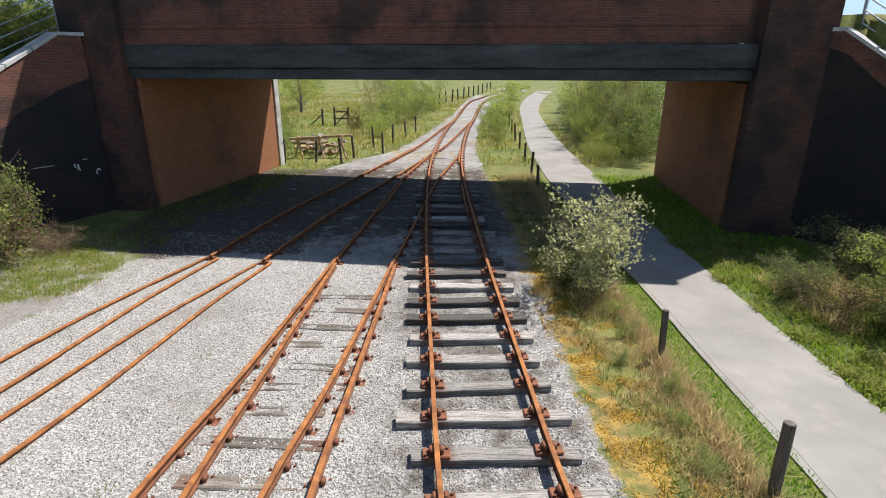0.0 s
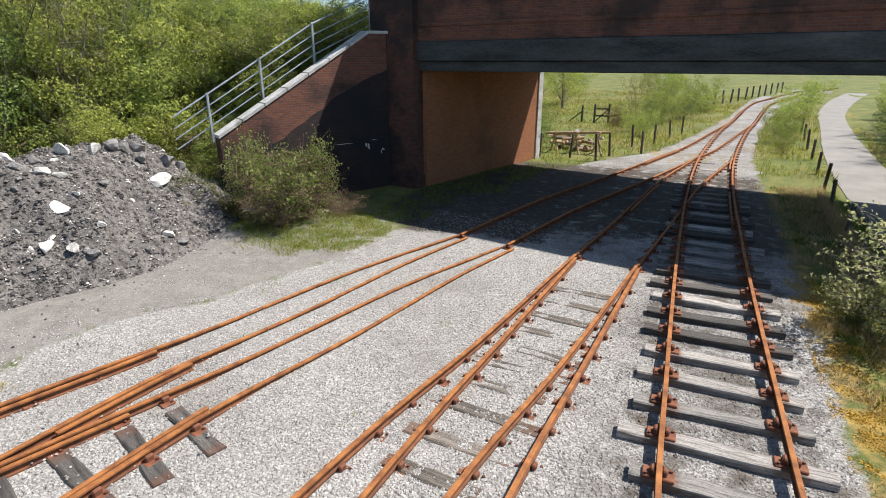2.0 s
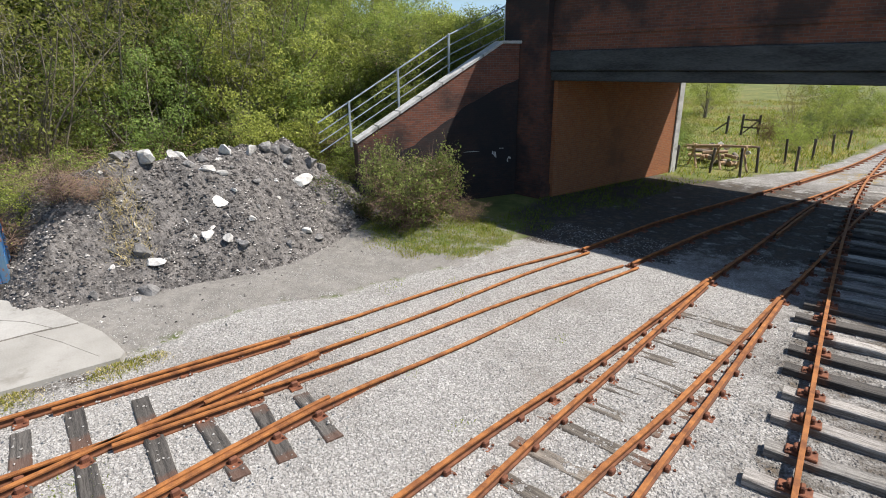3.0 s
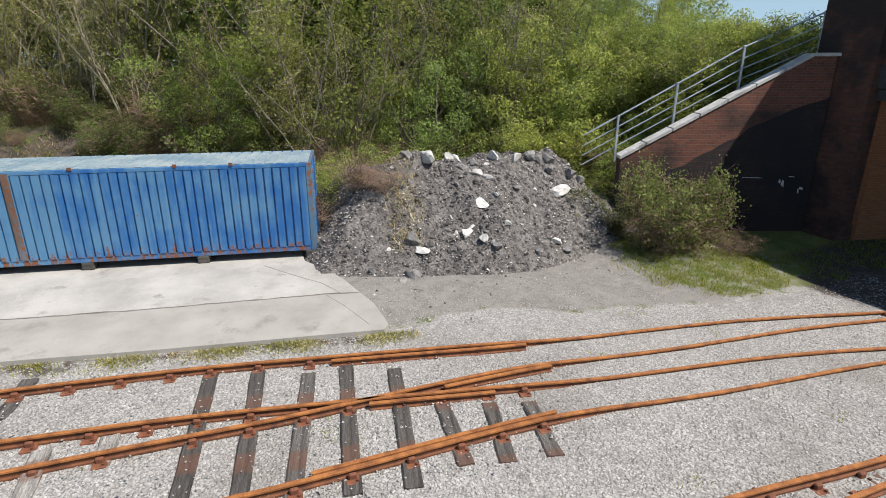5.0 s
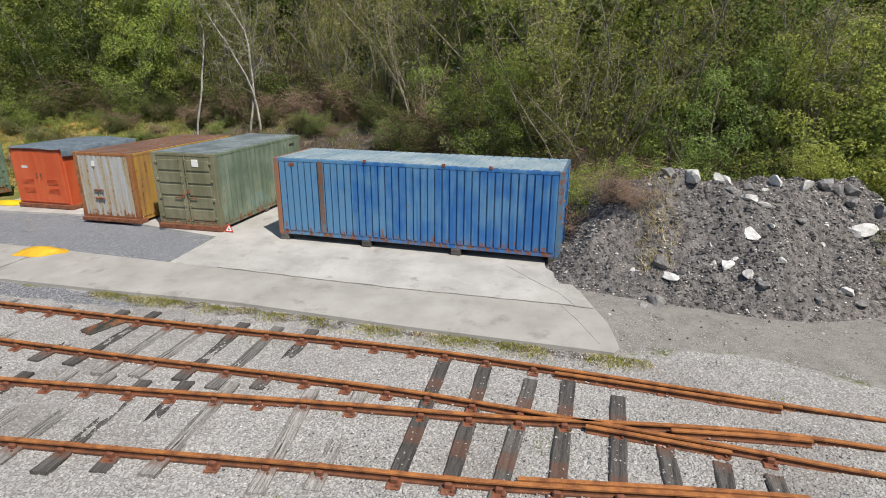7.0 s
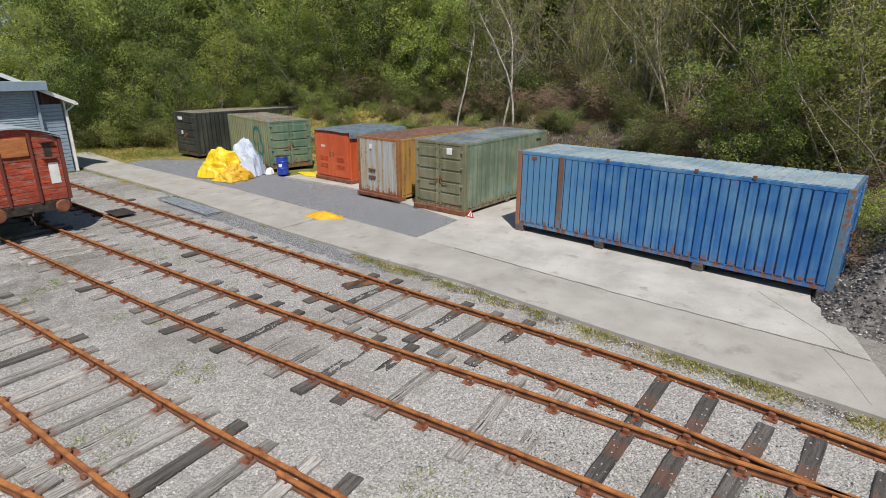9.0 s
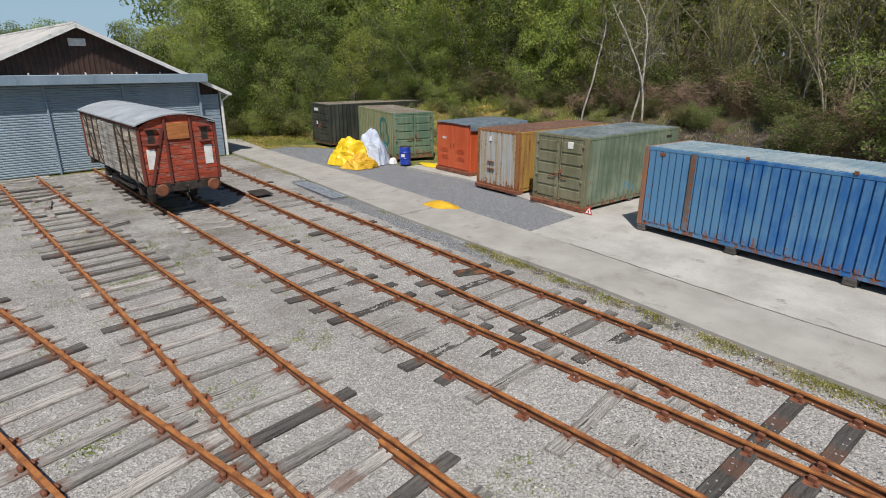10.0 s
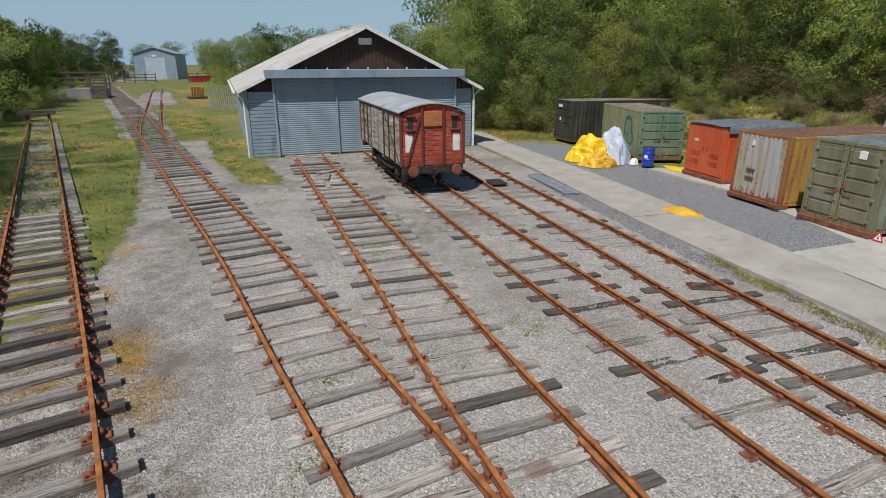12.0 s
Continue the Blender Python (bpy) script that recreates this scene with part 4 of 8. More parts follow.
def wing(corner, far, z0, z1, flat, name_label, tar=1.3):
    """A wing wall whose pale coping slopes down with the bank."""
    a, c = Vector(corner), Vector(far)
    run = (c - a).length
    d = (c - a) / run
    m = Matrix.Translation((a.x, a.y, 0)) @ pose(0, 0, 0, 0, 0, math.degrees(math.atan2(d.y, d.x)))
    w = thing("wing_wall", m, name_label, "wall", kind="structure")
    prof = [(0, -0.3), (run, -0.3), (run, z1), (flat, z0), (0, z0)]
    b = Build()
    vs = [Vector((x, s, z)) for s in (-0.24, 0.24) for x, z in prof]
    n = len(prof)
    b.add(vs, [tuple(range(n)), tuple(range(2 * n - 1, n - 1, -1))] + [(i, n + i, n + (i + 1) % n, (i + 1) % n) for i in range(n)])
    part("brick_wall", b, BRICK, w)
    k = Build()
    edge_pts = []
    for q in range(25):
        x = (run + 0.003) * q / 24
        topz = z0 if x < flat else z0 + (z1 - z0) * (x - flat) / (run - flat)
        edge_pts.append((x, max(0.1, topz - tar - 0.25 * noise.noise((x * 0.9, 3.3, run)) - 0.12 * noise.noise((x * 3.1, 8.3, run)))))
    low = [(run + 0.003, -0.3), (0.0, -0.3)] + edge_pts
    nl = len(low)
    vs = [Vector((x, s, z)) for s in (-0.252, 0.252) for x, z in low]
    k.add(vs, [tuple(range(nl)), tuple(range(2 * nl - 1, nl - 1, -1))] + [(i, nl + i, nl + (i + 1) % nl, (i + 1) % nl) for i in range(nl)])
    part("tarred_base", k, BRICK_BLACK, w, "black tarred lower brickwork")
    cop = [(-0.1, z0), (flat, z0), (run + 0.05, z1)]
    for (x0, h0), (x1, h1) in zip(cop, cop[1:]):
        parts_n = max(1, round(math.hypot(x1 - x0, h1 - h0) / 0.9))
        for q in range(parts_n):
            t0, t1 = q / parts_n + 0.004, (q + 1) / parts_n - 0.004
            xa, xb, ha, hb = x0 + (x1 - x0) * t0, x0 + (x1 - x0) * t1, h0 + (h1 - h0) * t0, h0 + (h1 - h0) * t1
            k = Build()
            k.add([(xa, -0.275, ha + 0.004), (xb, -0.275, hb + 0.004), (xb, 0.275, hb + 0.004), (xa, 0.275, ha + 0.004), (xa, -0.275, ha + 0.10), (xb, -0.275, hb + 0.10), (xb, 0.275, hb + 0.10), (xa, 0.275, ha + 0.10)],
                  [(3, 2, 1, 0), (4, 5, 6, 7), (0, 1, 5, 4), (1, 2, 6, 5), (2, 3, 7, 6), (3, 0, 4, 7)])
            part("coping_stone", k, COPING, w)
    return m, run


def railing(m, side, posts, height, label, tail=[]):
    """A galvanised railing along a slope: posts (along, height of foot), four rails that run on to the tail."""
    r = thing("metal_railing", m, label, "railing")
    for x, z in posts:
        part("railing_post", Build().box((x - 0.035, side - 0.035, z - 0.25), (x + 0.035, side + 0.035, z + height + 0.02), cut=0.008), GALV, r)
    for h, thick in ((height - 0.03, 0.027), (height * 0.70, 0.018), (height * 0.45, 0.018), (height * 0.20, 0.018)):
        part("rail_tube", Build().tube([(x, side - 0.05, z + h) for x, z in posts + tail], thick, 8), GALV, r)
    return r


WL, run_l = wing((-10.75, 18.55), (-13.72, 13.1), 5.55, 2.38, 0.7, "sloping red brick wing wall with pale coping")
WR, run_r = wing((11.0, 15.75), (16.0, 9.3), 5.75, 0.6, 0.5, "sooty brick wing wall with pale coping", 0.45)
left_wing = bpy.data.objects["wing_wall"]
for x, z, w, h in ((0.86, 1.50, 0.10, 0.26), (0.98, 1.62, 0.07, 0.16), (0.22, 1.42, 0.14, 0.10), (0.34, 1.30, 0.06, 0.16), (0.55, 1.84, 0.22, 0.03), (1.55, 1.80, 0.75, 0.03)):
    mark = Build()
    mark.add([(x, 0.2545, z), (x + w, 0.2545, z + 0.3 * h), (x + 0.8 * w, 0.2545, z + h), (x + 0.2 * w, 0.2545, z + 0.8 * h), (x, 0.2525, z), (x + w, 0.2525, z + 0.3 * h), (x + 0.8 * w, 0.2525, z + h), (x + 0.2 * w, 0.2525, z + 0.8 * h)],
             [(0, 1, 2, 3), (0, 4, 5, 1), (1, 5, 6, 2), (2, 6, 7, 3), (3, 7, 4, 0)])
    part("paint_mark", mark, COPING, left_wing, "dribble of white paint")
slope_l = (2.38 - 5.55) / (run_l - 0.7)
railing(WL, -0.55, [(x, 5.55 + slope_l * max(0, x - 0.7) + 0.05) for x in (0.15, 2.45, 4.4, 6.2)], 1.28, "blue-grey galvanised railing above the sloping wing wall", [(7.3, 5.55 + slope_l * 6.6 + 0.05)])
slope_r = (0.6 - 5.75) / (run_r - 0.5)
railing(WR, 0.55, [(x, 5.75 + slope_r * max(0, x - 0.5) + 0.05) for x in (0.6, 2.6, 4.6, 6.6)], 1.28, "galvanised railing above the shaded wing wall")

# ---- shipping containers ----
def sheet(b, p0, ax, up, length, height, pitch, depth, out, slot=0):
    """A corrugated steel sheet: from p0 along ax and up, its ribs standing out."""
    n = max(1, round(length / pitch))
    pts = []
    for k in range(n):
        for t, d in ((0.0, 0.0), (0.17, 0.0), (0.20, depth), (0.965, depth)):
            pts.append(((k + t) * length / n, d))
    pts.append((length, 0.0))
    vs = []
    for s, d in pts:
        q = p0 + ax * s + out * d
        vs += [q, q + up * height]
    b.add(vs, [(2 * i, 2 * i + 2, 2 * i + 3, 2 * i + 1) for i in range(len(pts) - 1)], slot)


def container(label, corner, heading, length, width, height, paint, trim, roof_paint, lift=0.12, pitch=0.28, door_end="x1", door_paint=None, door_style=True, blocks=True, end_paint=None, far_trim=None):
    """A steel box: corner is its x0, y0 foot; x runs along its length, y across, all turned by heading."""
    m = pose(corner[0], corner[1], 0.085 + lift, 0, 0, heading)
    c = thing("shipping_container", m, label, "container", group="shipping containers")
    X, Y, Z = Vector((1, 0, 0)), Vector((0, 1, 0)), Vector((0, 0, 1))
    for x in (0, length - 0.16):
        for y in (0, width - 0.16):
            part("corner_post", Build().box((x, y, 0), (x + 0.16, y + 0.16, height), cut=0.012), far_trim if far_trim and x else trim, c)
    for z0, z1 in ((0.0, 0.15), (height - 0.11, height - 0.005)):
        for y in (0.01, width - 0.09):
            part("side_rail", Build().box((0.161, y, z0), (length - 0.161, y + 0.08, z1), cut=0.01), paint, c)
        for x in (0.01, length - 0.09):
            part("end_rail", Build().box((x, 0.161, z0), (x + 0.08, width - 0.161, z1), cut=0.01), far_trim if far_trim and x > 1 else trim, c)
    part("floor_pan", Build().box((0.1, 0.1, 0.03), (length - 0.1, width - 0.1, 0.14)), SLEEPER_DARK, c)
    for y, out in ((0.055, -Y), (width - 0.055, Y)):
        b = Build()
        sheet(b, Vector((0.16, y, 0.15)), X, Z, length - 0.32, height - 0.26, pitch, 0.065, out)
        part("side_panel", b, paint, c)
    b = Build()
    sheet(b, Vector((0.08, 0.06, height - 0.03)), X, Y, length - 0.16, width - 0.12, 0.30, 0.034, Z)
    part("roof_panel", b, roof_paint, c)
    for which, x, out in (("x0", 0.055, -X), ("x1", length - 0.055, X)):
        if which != door_end or not door_style:
            b = Build()
            sheet(b, Vector((x, 0.16, 0.15)), Y, Z, width - 0.32, height - 0.26, pitch, 0.04, out)
            part("end_panel", b, end_paint if end_paint and which == door_end else paint, c)
            continue
        s = 1 if which == "x1" else -1
        half = (width - 0.32) / 2
        for k in range(2):
            y0 = 0.16 + k * half
            d = Build().box((min(x, x + s * 0.03), y0 + 0.008, 0.16), (max(x, x + s * 0.03), y0 + half - 0.008, height - 0.115), cut=0.006)
            rows = 5
            tall = (height - 0.42) / rows
            for q in range(rows):
                z = 0.22 + tall * q
                d.box((min(x + s * 0.028, x + s * 0.060), y0 + 0.07, z + 0.035), (max(x + s * 0.028, x + s * 0.060), y0 + half - 0.07, z + tall - 0.035), cut=0.014)
            door = part("door", d, door_paint or paint, c)
            yy = y0 + half * (0.90 if k == 0 else 0.10)
            rod = Build().tube([(x + s * 0.085, yy, 0.10), (x + s * 0.085, yy, height - 0.06)], 0.017, 8)
            for z in (0.20, height - 0.25, 0.75, 1.75):
                rod.box((min(x + s * 0.03, x + s * 0.105), yy - 0.035, z), (max(x + s * 0.03, x + s * 0.105), yy + 0.035, z + 0.05), cut=0.008)
            part("lock_rod", rod, door_paint or paint, door)
            part("lock_box", Build().box((min(x + s * 0.06, x + s * 0.12), yy - 0.05, 1.18 - 0.14 * k), (max(x + s * 0.06, x + s * 0.12), yy + 0.05, 1.33 - 0.14 * k), cut=0.012), RUST_DARK, door, "rusty lock box")
            part("handle", Build().box((min(x + s * 0.10, x + s * 0.125), min(yy, yy + (k * 2 - 1) * 0.34), 1.02), (max(x + s * 0.10, x + s * 0.125), max(yy, yy + (k * 2 - 1) * 0.34), 1.055), cut=0.008), RUST_DARK, door)
            for z in (0.3, 0.95, 1.6, 2.2):
                yh = 0.16 if k == 0 else width - 0.16
                part("hinge", Build().box((min(x + s * 0.02, x + s * 0.085), yh - 0.05, z), (max(x + s * 0.02, x + s * 0.085), yh + 0.05, z + 0.09), cut=0.01), trim, door)
    if blocks:
        n = max(2, round(length / 2.9) + 1)
        for k in range(n):
            for y in (0.02, width - 0.30):
                x = 0.02 + (length - 0.34) * k / (n - 1)
                t = tagged(part("timber_block", Build().box((0, 0, 0), (0.30, 0.30, lift - 0.002), cut=0.012), SLEEPER_DARK, None, m=pose(corner[0], corner[1], 0.085, 0, 0, heading) @ pose(x, y - 0.02, 0, 0, 0, random.uniform(-4, 4))),
                           "dark sawn timber block under a shipping container", "block", group="container blocks")
    return c


BLUE = painted_steel("blue container paint", (0.016, 0.115, 0.34), (0.090, 0.225, 0.385), 0.44, streaky=0.5, foot=0.6, bleach=0.14)
BLUE_ROOF = painted_steel("bleached roof paint", (0.18, 0.27, 0.33), (0.36, 0.42, 0.44), 0.52, rough=0.5)
BLUE_TRIM = painted_steel("rusted frame paint", (0.32, 0.125, 0.045), (0.17, 0.13, 0.14), 0.6)
BLUE_POST = painted_steel("rust-spotted blue frame paint", (0.030, 0.115, 0.26), (0.10, 0.18, 0.25), 0.70)
OLIVE = painted_steel("olive container paint", (0.140, 0.138, 0.078), (0.22, 0.21, 0.135), 0.42, foot=0.6)
SAGE = painted_steel("faded sage paint", (0.12, 0.165, 0.115), (0.23, 0.275, 0.20), 0.46, foot=0.5)
OLIVE_ROOF = painted_steel("dull blue green roof paint", (0.11, 0.14, 0.15), (0.24, 0.28, 0.29), 0.50)
OCHRE = painted_steel("ochre and rust paint", (0.46, 0.27, 0.055), (0.33, 0.19, 0.075), 0.62, streaky=0.85)
OCHRE_TRIM = painted_steel("rusty orange frame", (0.28, 0.115, 0.035), (0.30, 0.16, 0.07), 0.8, foot=0.6)
BARE = painted_steel("pale bare steel sheet", (0.40, 0.42, 0.43), (0.36, 0.29, 0.18), 0.58, streaky=0.9, foot=0.5)
RUSTY_ROOF = painted_steel("rusted roof sheet", (0.10, 0.085, 0.08), (0.22, 0.16, 0.13), 0.95)
PATCHED_ROOF = painted_steel("half rusted grey green roof sheet", (0.16, 0.18, 0.15), (0.30, 0.31, 0.26), 0.85)
ORANGE = painted_steel("orange red paint", (0.48, 0.075, 0.022), (0.55, 0.115, 0.040), 0.12)
TEAL = painted_steel("weathered teal green paint", (0.085, 0.155, 0.105), (0.17, 0.225, 0.15), 0.55, foot=0.7)
LICHEN = painted_steel("faded yellow green paint", (0.21, 0.225, 0.115), (0.31, 0.315, 0.175), 0.55, foot=0.6)
BLACK = painted_steel("black green paint", (0.028, 0.032, 0.026), (0.065, 0.068, 0.055), 0.35, foot=0.5)

YAW = math.degrees(math.atan2(8.82, 2.52))
container("long faded blue corrugated steel container with rust streaks", (-17.55, -5.52), YAW, 9.13, 2.44, 2.50, BLUE, BLUE_TRIM, BLUE_ROOF, lift=0.20, pitch=0.225, far_trim=BLUE_POST)
AX = math.degrees(math.atan2(0.229, -0.974))
container("olive green steel container with closed double doors", (-18.35, -7.75), AX, 6.06, 2.44, 2.57, SAGE, OLIVE, OLIVE_ROOF, door_end="x0", door_paint=OLIVE, lift=0.10)
container("rust-streaked ochre container with a pale bare steel door", (-19.33, -11.08), AX, 6.06, 2.44, 2.44, OCHRE, OCHRE_TRIM, RUSTY_ROOF, door_end="x0", door_style=False, end_paint=BARE, lift=0.08, pitch=0.22)
AX2 = math.degrees(math.atan2(0.43, -0.90))
container("weathered teal green container with rusty doors", (-24.43, -19.55), AX2 + 90, 6.06, 2.40, 2.50, LICHEN, TEAL, PATCHED_ROOF, door_end="x0", door_paint=TEAL, lift=0.08, blocks=False)
container("black steel container behind the teal one", (-23.75, -27.55), AX, 7.6, 2.44, 2.55, BLACK, BLACK, PATCHED_ROOF, door_end="x0", lift=0.08, blocks=False)

# the orange plant housing with louvres and a tarpaulin on its roof
m = pose(-21.38, -14.86, 0.17, 0, 0, AX)
plant = thing("plant_housing", m, "orange red steel plant housing with louvred doors", "container", group="shipping containers")
part("body", Build().box((0.0, 0.0, 0.0), (3.6, 2.55, 2.30), cut=0.03), ORANGE, plant)
part("skid", Build().box((-0.06, -0.04, -0.085), (3.66, 2.59, 0.09), cut=0.02), RUST_DARK, plant)
for y0, y1 in ((0.12, 1.26), (1.29, 2.43)):
    d = part("door", Build().box((-0.035, y0, 0.16), (-0.002, y1, 2.22), cut=0.01), ORANGE, plant)
    for z0 in (0.55, 0.90):
        for k in range(5):
            part("louvre", Build().box((-0.052, y0 + 0.30, z0 + 0.045 * k), (-0.034, y1 - 0.30, z0 + 0.045 * k + 0.020)), ORANGE, d)
    part("handle", Build().box((-0.07, y1 - 0.12 if y0 < 1 else y0 + 0.06, 1.15), (-0.034, y1 - 0.06 if y0 < 1 else y0 + 0.12, 1.33), cut=0.008), RUST_DARK, d)
part("label_plate", Build().box((-0.042, 1.75, 1.52), (-0.036, 2.05, 1.62)), COPING, plant, "small pale label plate")
CANVAS = mottled("blue grey tarpaulin", (0.06, 0.085, 0.11), (0.15, 0.19, 0.22), scale=3, grain=30, relief=0.5, depth=0.03)
b = Build()
nx, ny = 26, 20
for i in range(nx + 1):
    for j in range(ny + 1):
        x, y = -0.10 + 3.82 * i / nx, -0.06 + 2.68 * j / ny
        sag = 0.030 * noise.noise((x * 1.3, y * 1.3, 1.0)) + 0.012 * noise.noise((x * 5, y * 2, 3.0))
        z = 2.345 + 0.05 * (1 - abs(2 * j / ny - 1)) + sag
        if j == 0:
            y, z = y - 0.03, z - 0.30 - 0.05 * noise.noise((x * 2.3, 0.0, 5.0))
        elif j == 1:
            y, z = -0.085, 2.335
        elif i in (0, nx) or j == ny:
            z -= 0.07
        b.v.append((x, y, z))
b.f = [(i * (ny + 1) + j, (i + 1) * (ny + 1) + j, (i + 1) * (ny + 1) + j + 1, i * (ny + 1) + j + 1) for i in range(nx) for j in range(ny)]
b.mi = [0] * len(b.f)
tagged(part("roof_tarpaulin", b, CANVAS, None, m=m, smooth=True), "blue-grey tarpaulin sheet laid over the orange housing", "tarpaulin")

# ---- engine shed ----
CLAD_BLUE = mottled("blue grey steel cladding", (0.20, 0.27, 0.34), (0.28, 0.36, 0.43), scale=1.0, rough=0.5, grain=30, relief=0.08, stretch=(1, 1, 0.3), stain=(0.16, 0.2, 0.24), stain_amount=0.3)
SHUTTER = mottled("blue grey roller shutter", (0.23, 0.30, 0.355), (0.33, 0.41, 0.47), scale=1.2, rough=0.45, grain=40, relief=0.05, stain=(0.19, 0.24, 0.28), stain_amount=0.3)
CLAD_BROWN = mottled("brown profiled cladding", (0.030, 0.016, 0.012), (0.075, 0.038, 0.027), scale=1.5, rough=0.6, grain=30, relief=0.1)
ROOF = mottled("pale weathered fibre cement", (0.38, 0.37, 0.35), (0.56, 0.545, 0.515), scale=0.6, grain=25, relief=0.2, stain=(0.27, 0.26, 0.24), stain_amount=0.35, stain_scale=0.5)
WHITE = mottled("white painted trim", (0.62, 0.62, 0.60), (0.80, 0.80, 0.78), scale=4, rough=0.5, grain=40, relief=0.1, stain=(0.45, 0.43, 0.4), stain_amount=0.2)


def shed(corner, heading, width, length, eave, apex, label):
    m = pose(corner[0], corner[1], 0.0, 0, 0, heading)
    s = thing("engine_shed", m, label, "building")
    mid = width / 2
    X, Y, Z = Vector((1, 0, 0)), Vector((0, 1, 0)), Vector((0, 0, 1))
    for x, out in ((0.10, -X), (width - 0.10, X)):
        b = Build()
        sheet(b, Vector((x, 0.1, 0)), Y, Z, length - 0.2, eave, 0.3, 0.03, out)
        part("side_wall", b, CLAD_BLUE, s)
    # brown ribbed gable above the doors
    gable_m = Matrix(((1, 0, 0, 0), (0, 0, 1, 0.06), (0, 1, 0, 0), (0, 0, 0, 1)))
    gable = part("gable", Build().prism([(0.15, 3.2), (width - 0.15, 3.2), (width - 0.15, eave + 0.04), (mid, apex - 0.06), (0.15, eave + 0.04)], 0, 0.06, gable_m), CLAD_BROWN, s, "brown ribbed gable cladding")
    count = 56
    for k in range(count):
        a, c = 0.2 + (width - 0.4) * (k + 0.2) / count, 0.2 + (width - 0.4) * (k + 0.62) / count
        za, zc = (eave + (apex - eave) * (1 - abs(q - mid) / mid) - 0.08 for q in (a, c))
        if min(za, zc) > 3.3:
            r = Build()
            r.add([(a, 0.058, 3.3), (c, 0.058, 3.3), (c, 0.058, zc), (a, 0.058, za), (a + 0.02, 0.02, 3.3), (c - 0.02, 0.02, 3.3), (c - 0.02, 0.02, zc), (a + 0.02, 0.02, za)],
                  [(4, 5, 6, 7), (0, 4, 7, 3), (1, 2, 6, 5), (3, 7, 6, 2)])
            part("rib", r, CLAD_BROWN, gable)
    b = Build().prism([(0.12, 3.1), (width - 0.12, 3.1), (width - 0.12, eave), (mid, apex - 0.05), (0.12, eave)], 0, 0.1, Matrix(((1, 0, 0, 0), (0, 0, 1, length - 0.2), (0, 1, 0, 0), (0, 0, 0, 1))))
    b.box((0.12, length - 0.2, 0), (width - 0.12, length - 0.1, 3.1))
    part("back_wall", b, CLAD_BLUE, s)
    pitch = math.hypot(mid, apex - eave)
    for side in (0, 1):
        b = Build()
        e = Vector((-0.35, -0.35, eave - 0.35 * (apex - eave) / mid)) if side == 0 else Vector((width + 0.35, -0.35, eave - 0.35 * (apex - eave) / mid))
        t = Vector((mid, -0.35, apex))
        up = (t - e)
        run = up.length
        nrm = Vector((-(up.z), 0, up.x)).normalized() * (1 if side == 0 else -1)
        sheet(b, e, Y, up.normalized(), length + 0.7, run, 0.35, 0.04, nrm)
        sheet(b, e - nrm * 0.06, Y, up.normalized(), length + 0.7, run, 3.0, 0.0, nrm)
        part("roof_slope", b, ROOF, s, "pale grey sheet roof")
        vs = [e + nrm * 0.05, t + nrm * 0.05, t - nrm * 0.13, e - nrm * 0.13]
        b = Build()
        b.add([v + Vector((0, -0.03, 0)) for v in vs] + [v + Vector((0, -0.10, 0)) for v in vs], [(0, 1, 2, 3), (7, 6, 5, 4), (0, 4, 5, 1), (1, 5, 6, 2), (2, 6, 7, 3), (3, 7, 4, 0)])
        part("barge_board", b, WHITE, s, "white barge board")
        gx0 = -0.45 if side == 0 else width + 0.45
        gz = eave - 0.40 * (apex - eave) / mid
        part("gutter", Build().box((gx0 - 0.07, -0.3, gz - 0.12), (gx0 + 0.07, length + 0.3, gz), cut=0.02), WHITE, s)
        px = -0.02 if side == 0 else width + 0.02
        part("downpipe", Build().tube([(gx0, 0.0, gz - 0.08), (px, 0.03, gz - 0.42), (px, 0.03, 0.0)], 0.055, 8), WHITE, s, "white downpipe")
        part("corner_trim", Build().box((px - 0.10 if side else px + 0.03, -0.02, 0), (px - 0.03 if side else px + 0.22, 0.10, eave - 0.1), cut=0.01), WHITE if side else CLAD_BLUE, s)
    part("ridge_cap", Build().tube([(mid, -0.36, apex + 0.03), (mid, length + 0.36, apex + 0.03)], 0.10, 8), ROOF, s)
    # door housing across the front
    part("door_hood", Build().box((1.15, -0.75, 4.20), (width - 0.95, 0.05, 4.64), cut=0.02), CLAD_BLUE, s, "blue-grey steel hood over the doors")
    for k in range(9):
        x = 2.2 + 1.15 * k
        part("hood_bracket", Build().box((x, -0.1, 4.642), (x + 0.06, -0.04, 4.74)), WHITE, s)
    doors = [(1.62, 4.9), (4.98, 8.25), (8.33, 12.05)]
    for x0, x1 in doors:
        door = part("roller_shutter", Build().box((x0, -0.15, 0.05), (x1, -0.12, 4.18)), SHUTTER, s, "blue-grey slatted roller shutter, closed")
        rows = 36
        h = 4.10 / rows
        slat = Build()
        slat.add([(x0, -0.152, 0), (x1, -0.152, 0), (x1, -0.185, 0.35 * h), (x0, -0.185, 0.35 * h), (x1, -0.185, 0.75 * h), (x0, -0.185, 0.75 * h), (x1, -0.152, h), (x0, -0.152, h)],
                 [(0, 1, 2, 3), (3, 2, 4, 5), (5, 4, 6, 7)])
        me = slat.mesh("slat", SHUTTER)
        for k in range(rows):
            part("slat", me, None, door, m=Matrix.Translation((0, 0, 0.06 + h * k)))
    for x in (1.50, 4.90, 8.25, 12.06):
        part("door_guide", Build().box((x, -0.26, 0.0), (x + (0.12 if x in (1.50, 12.06) else 0.08), -0.10, 4.2), cut=0.01), CLAD_BLUE, s)
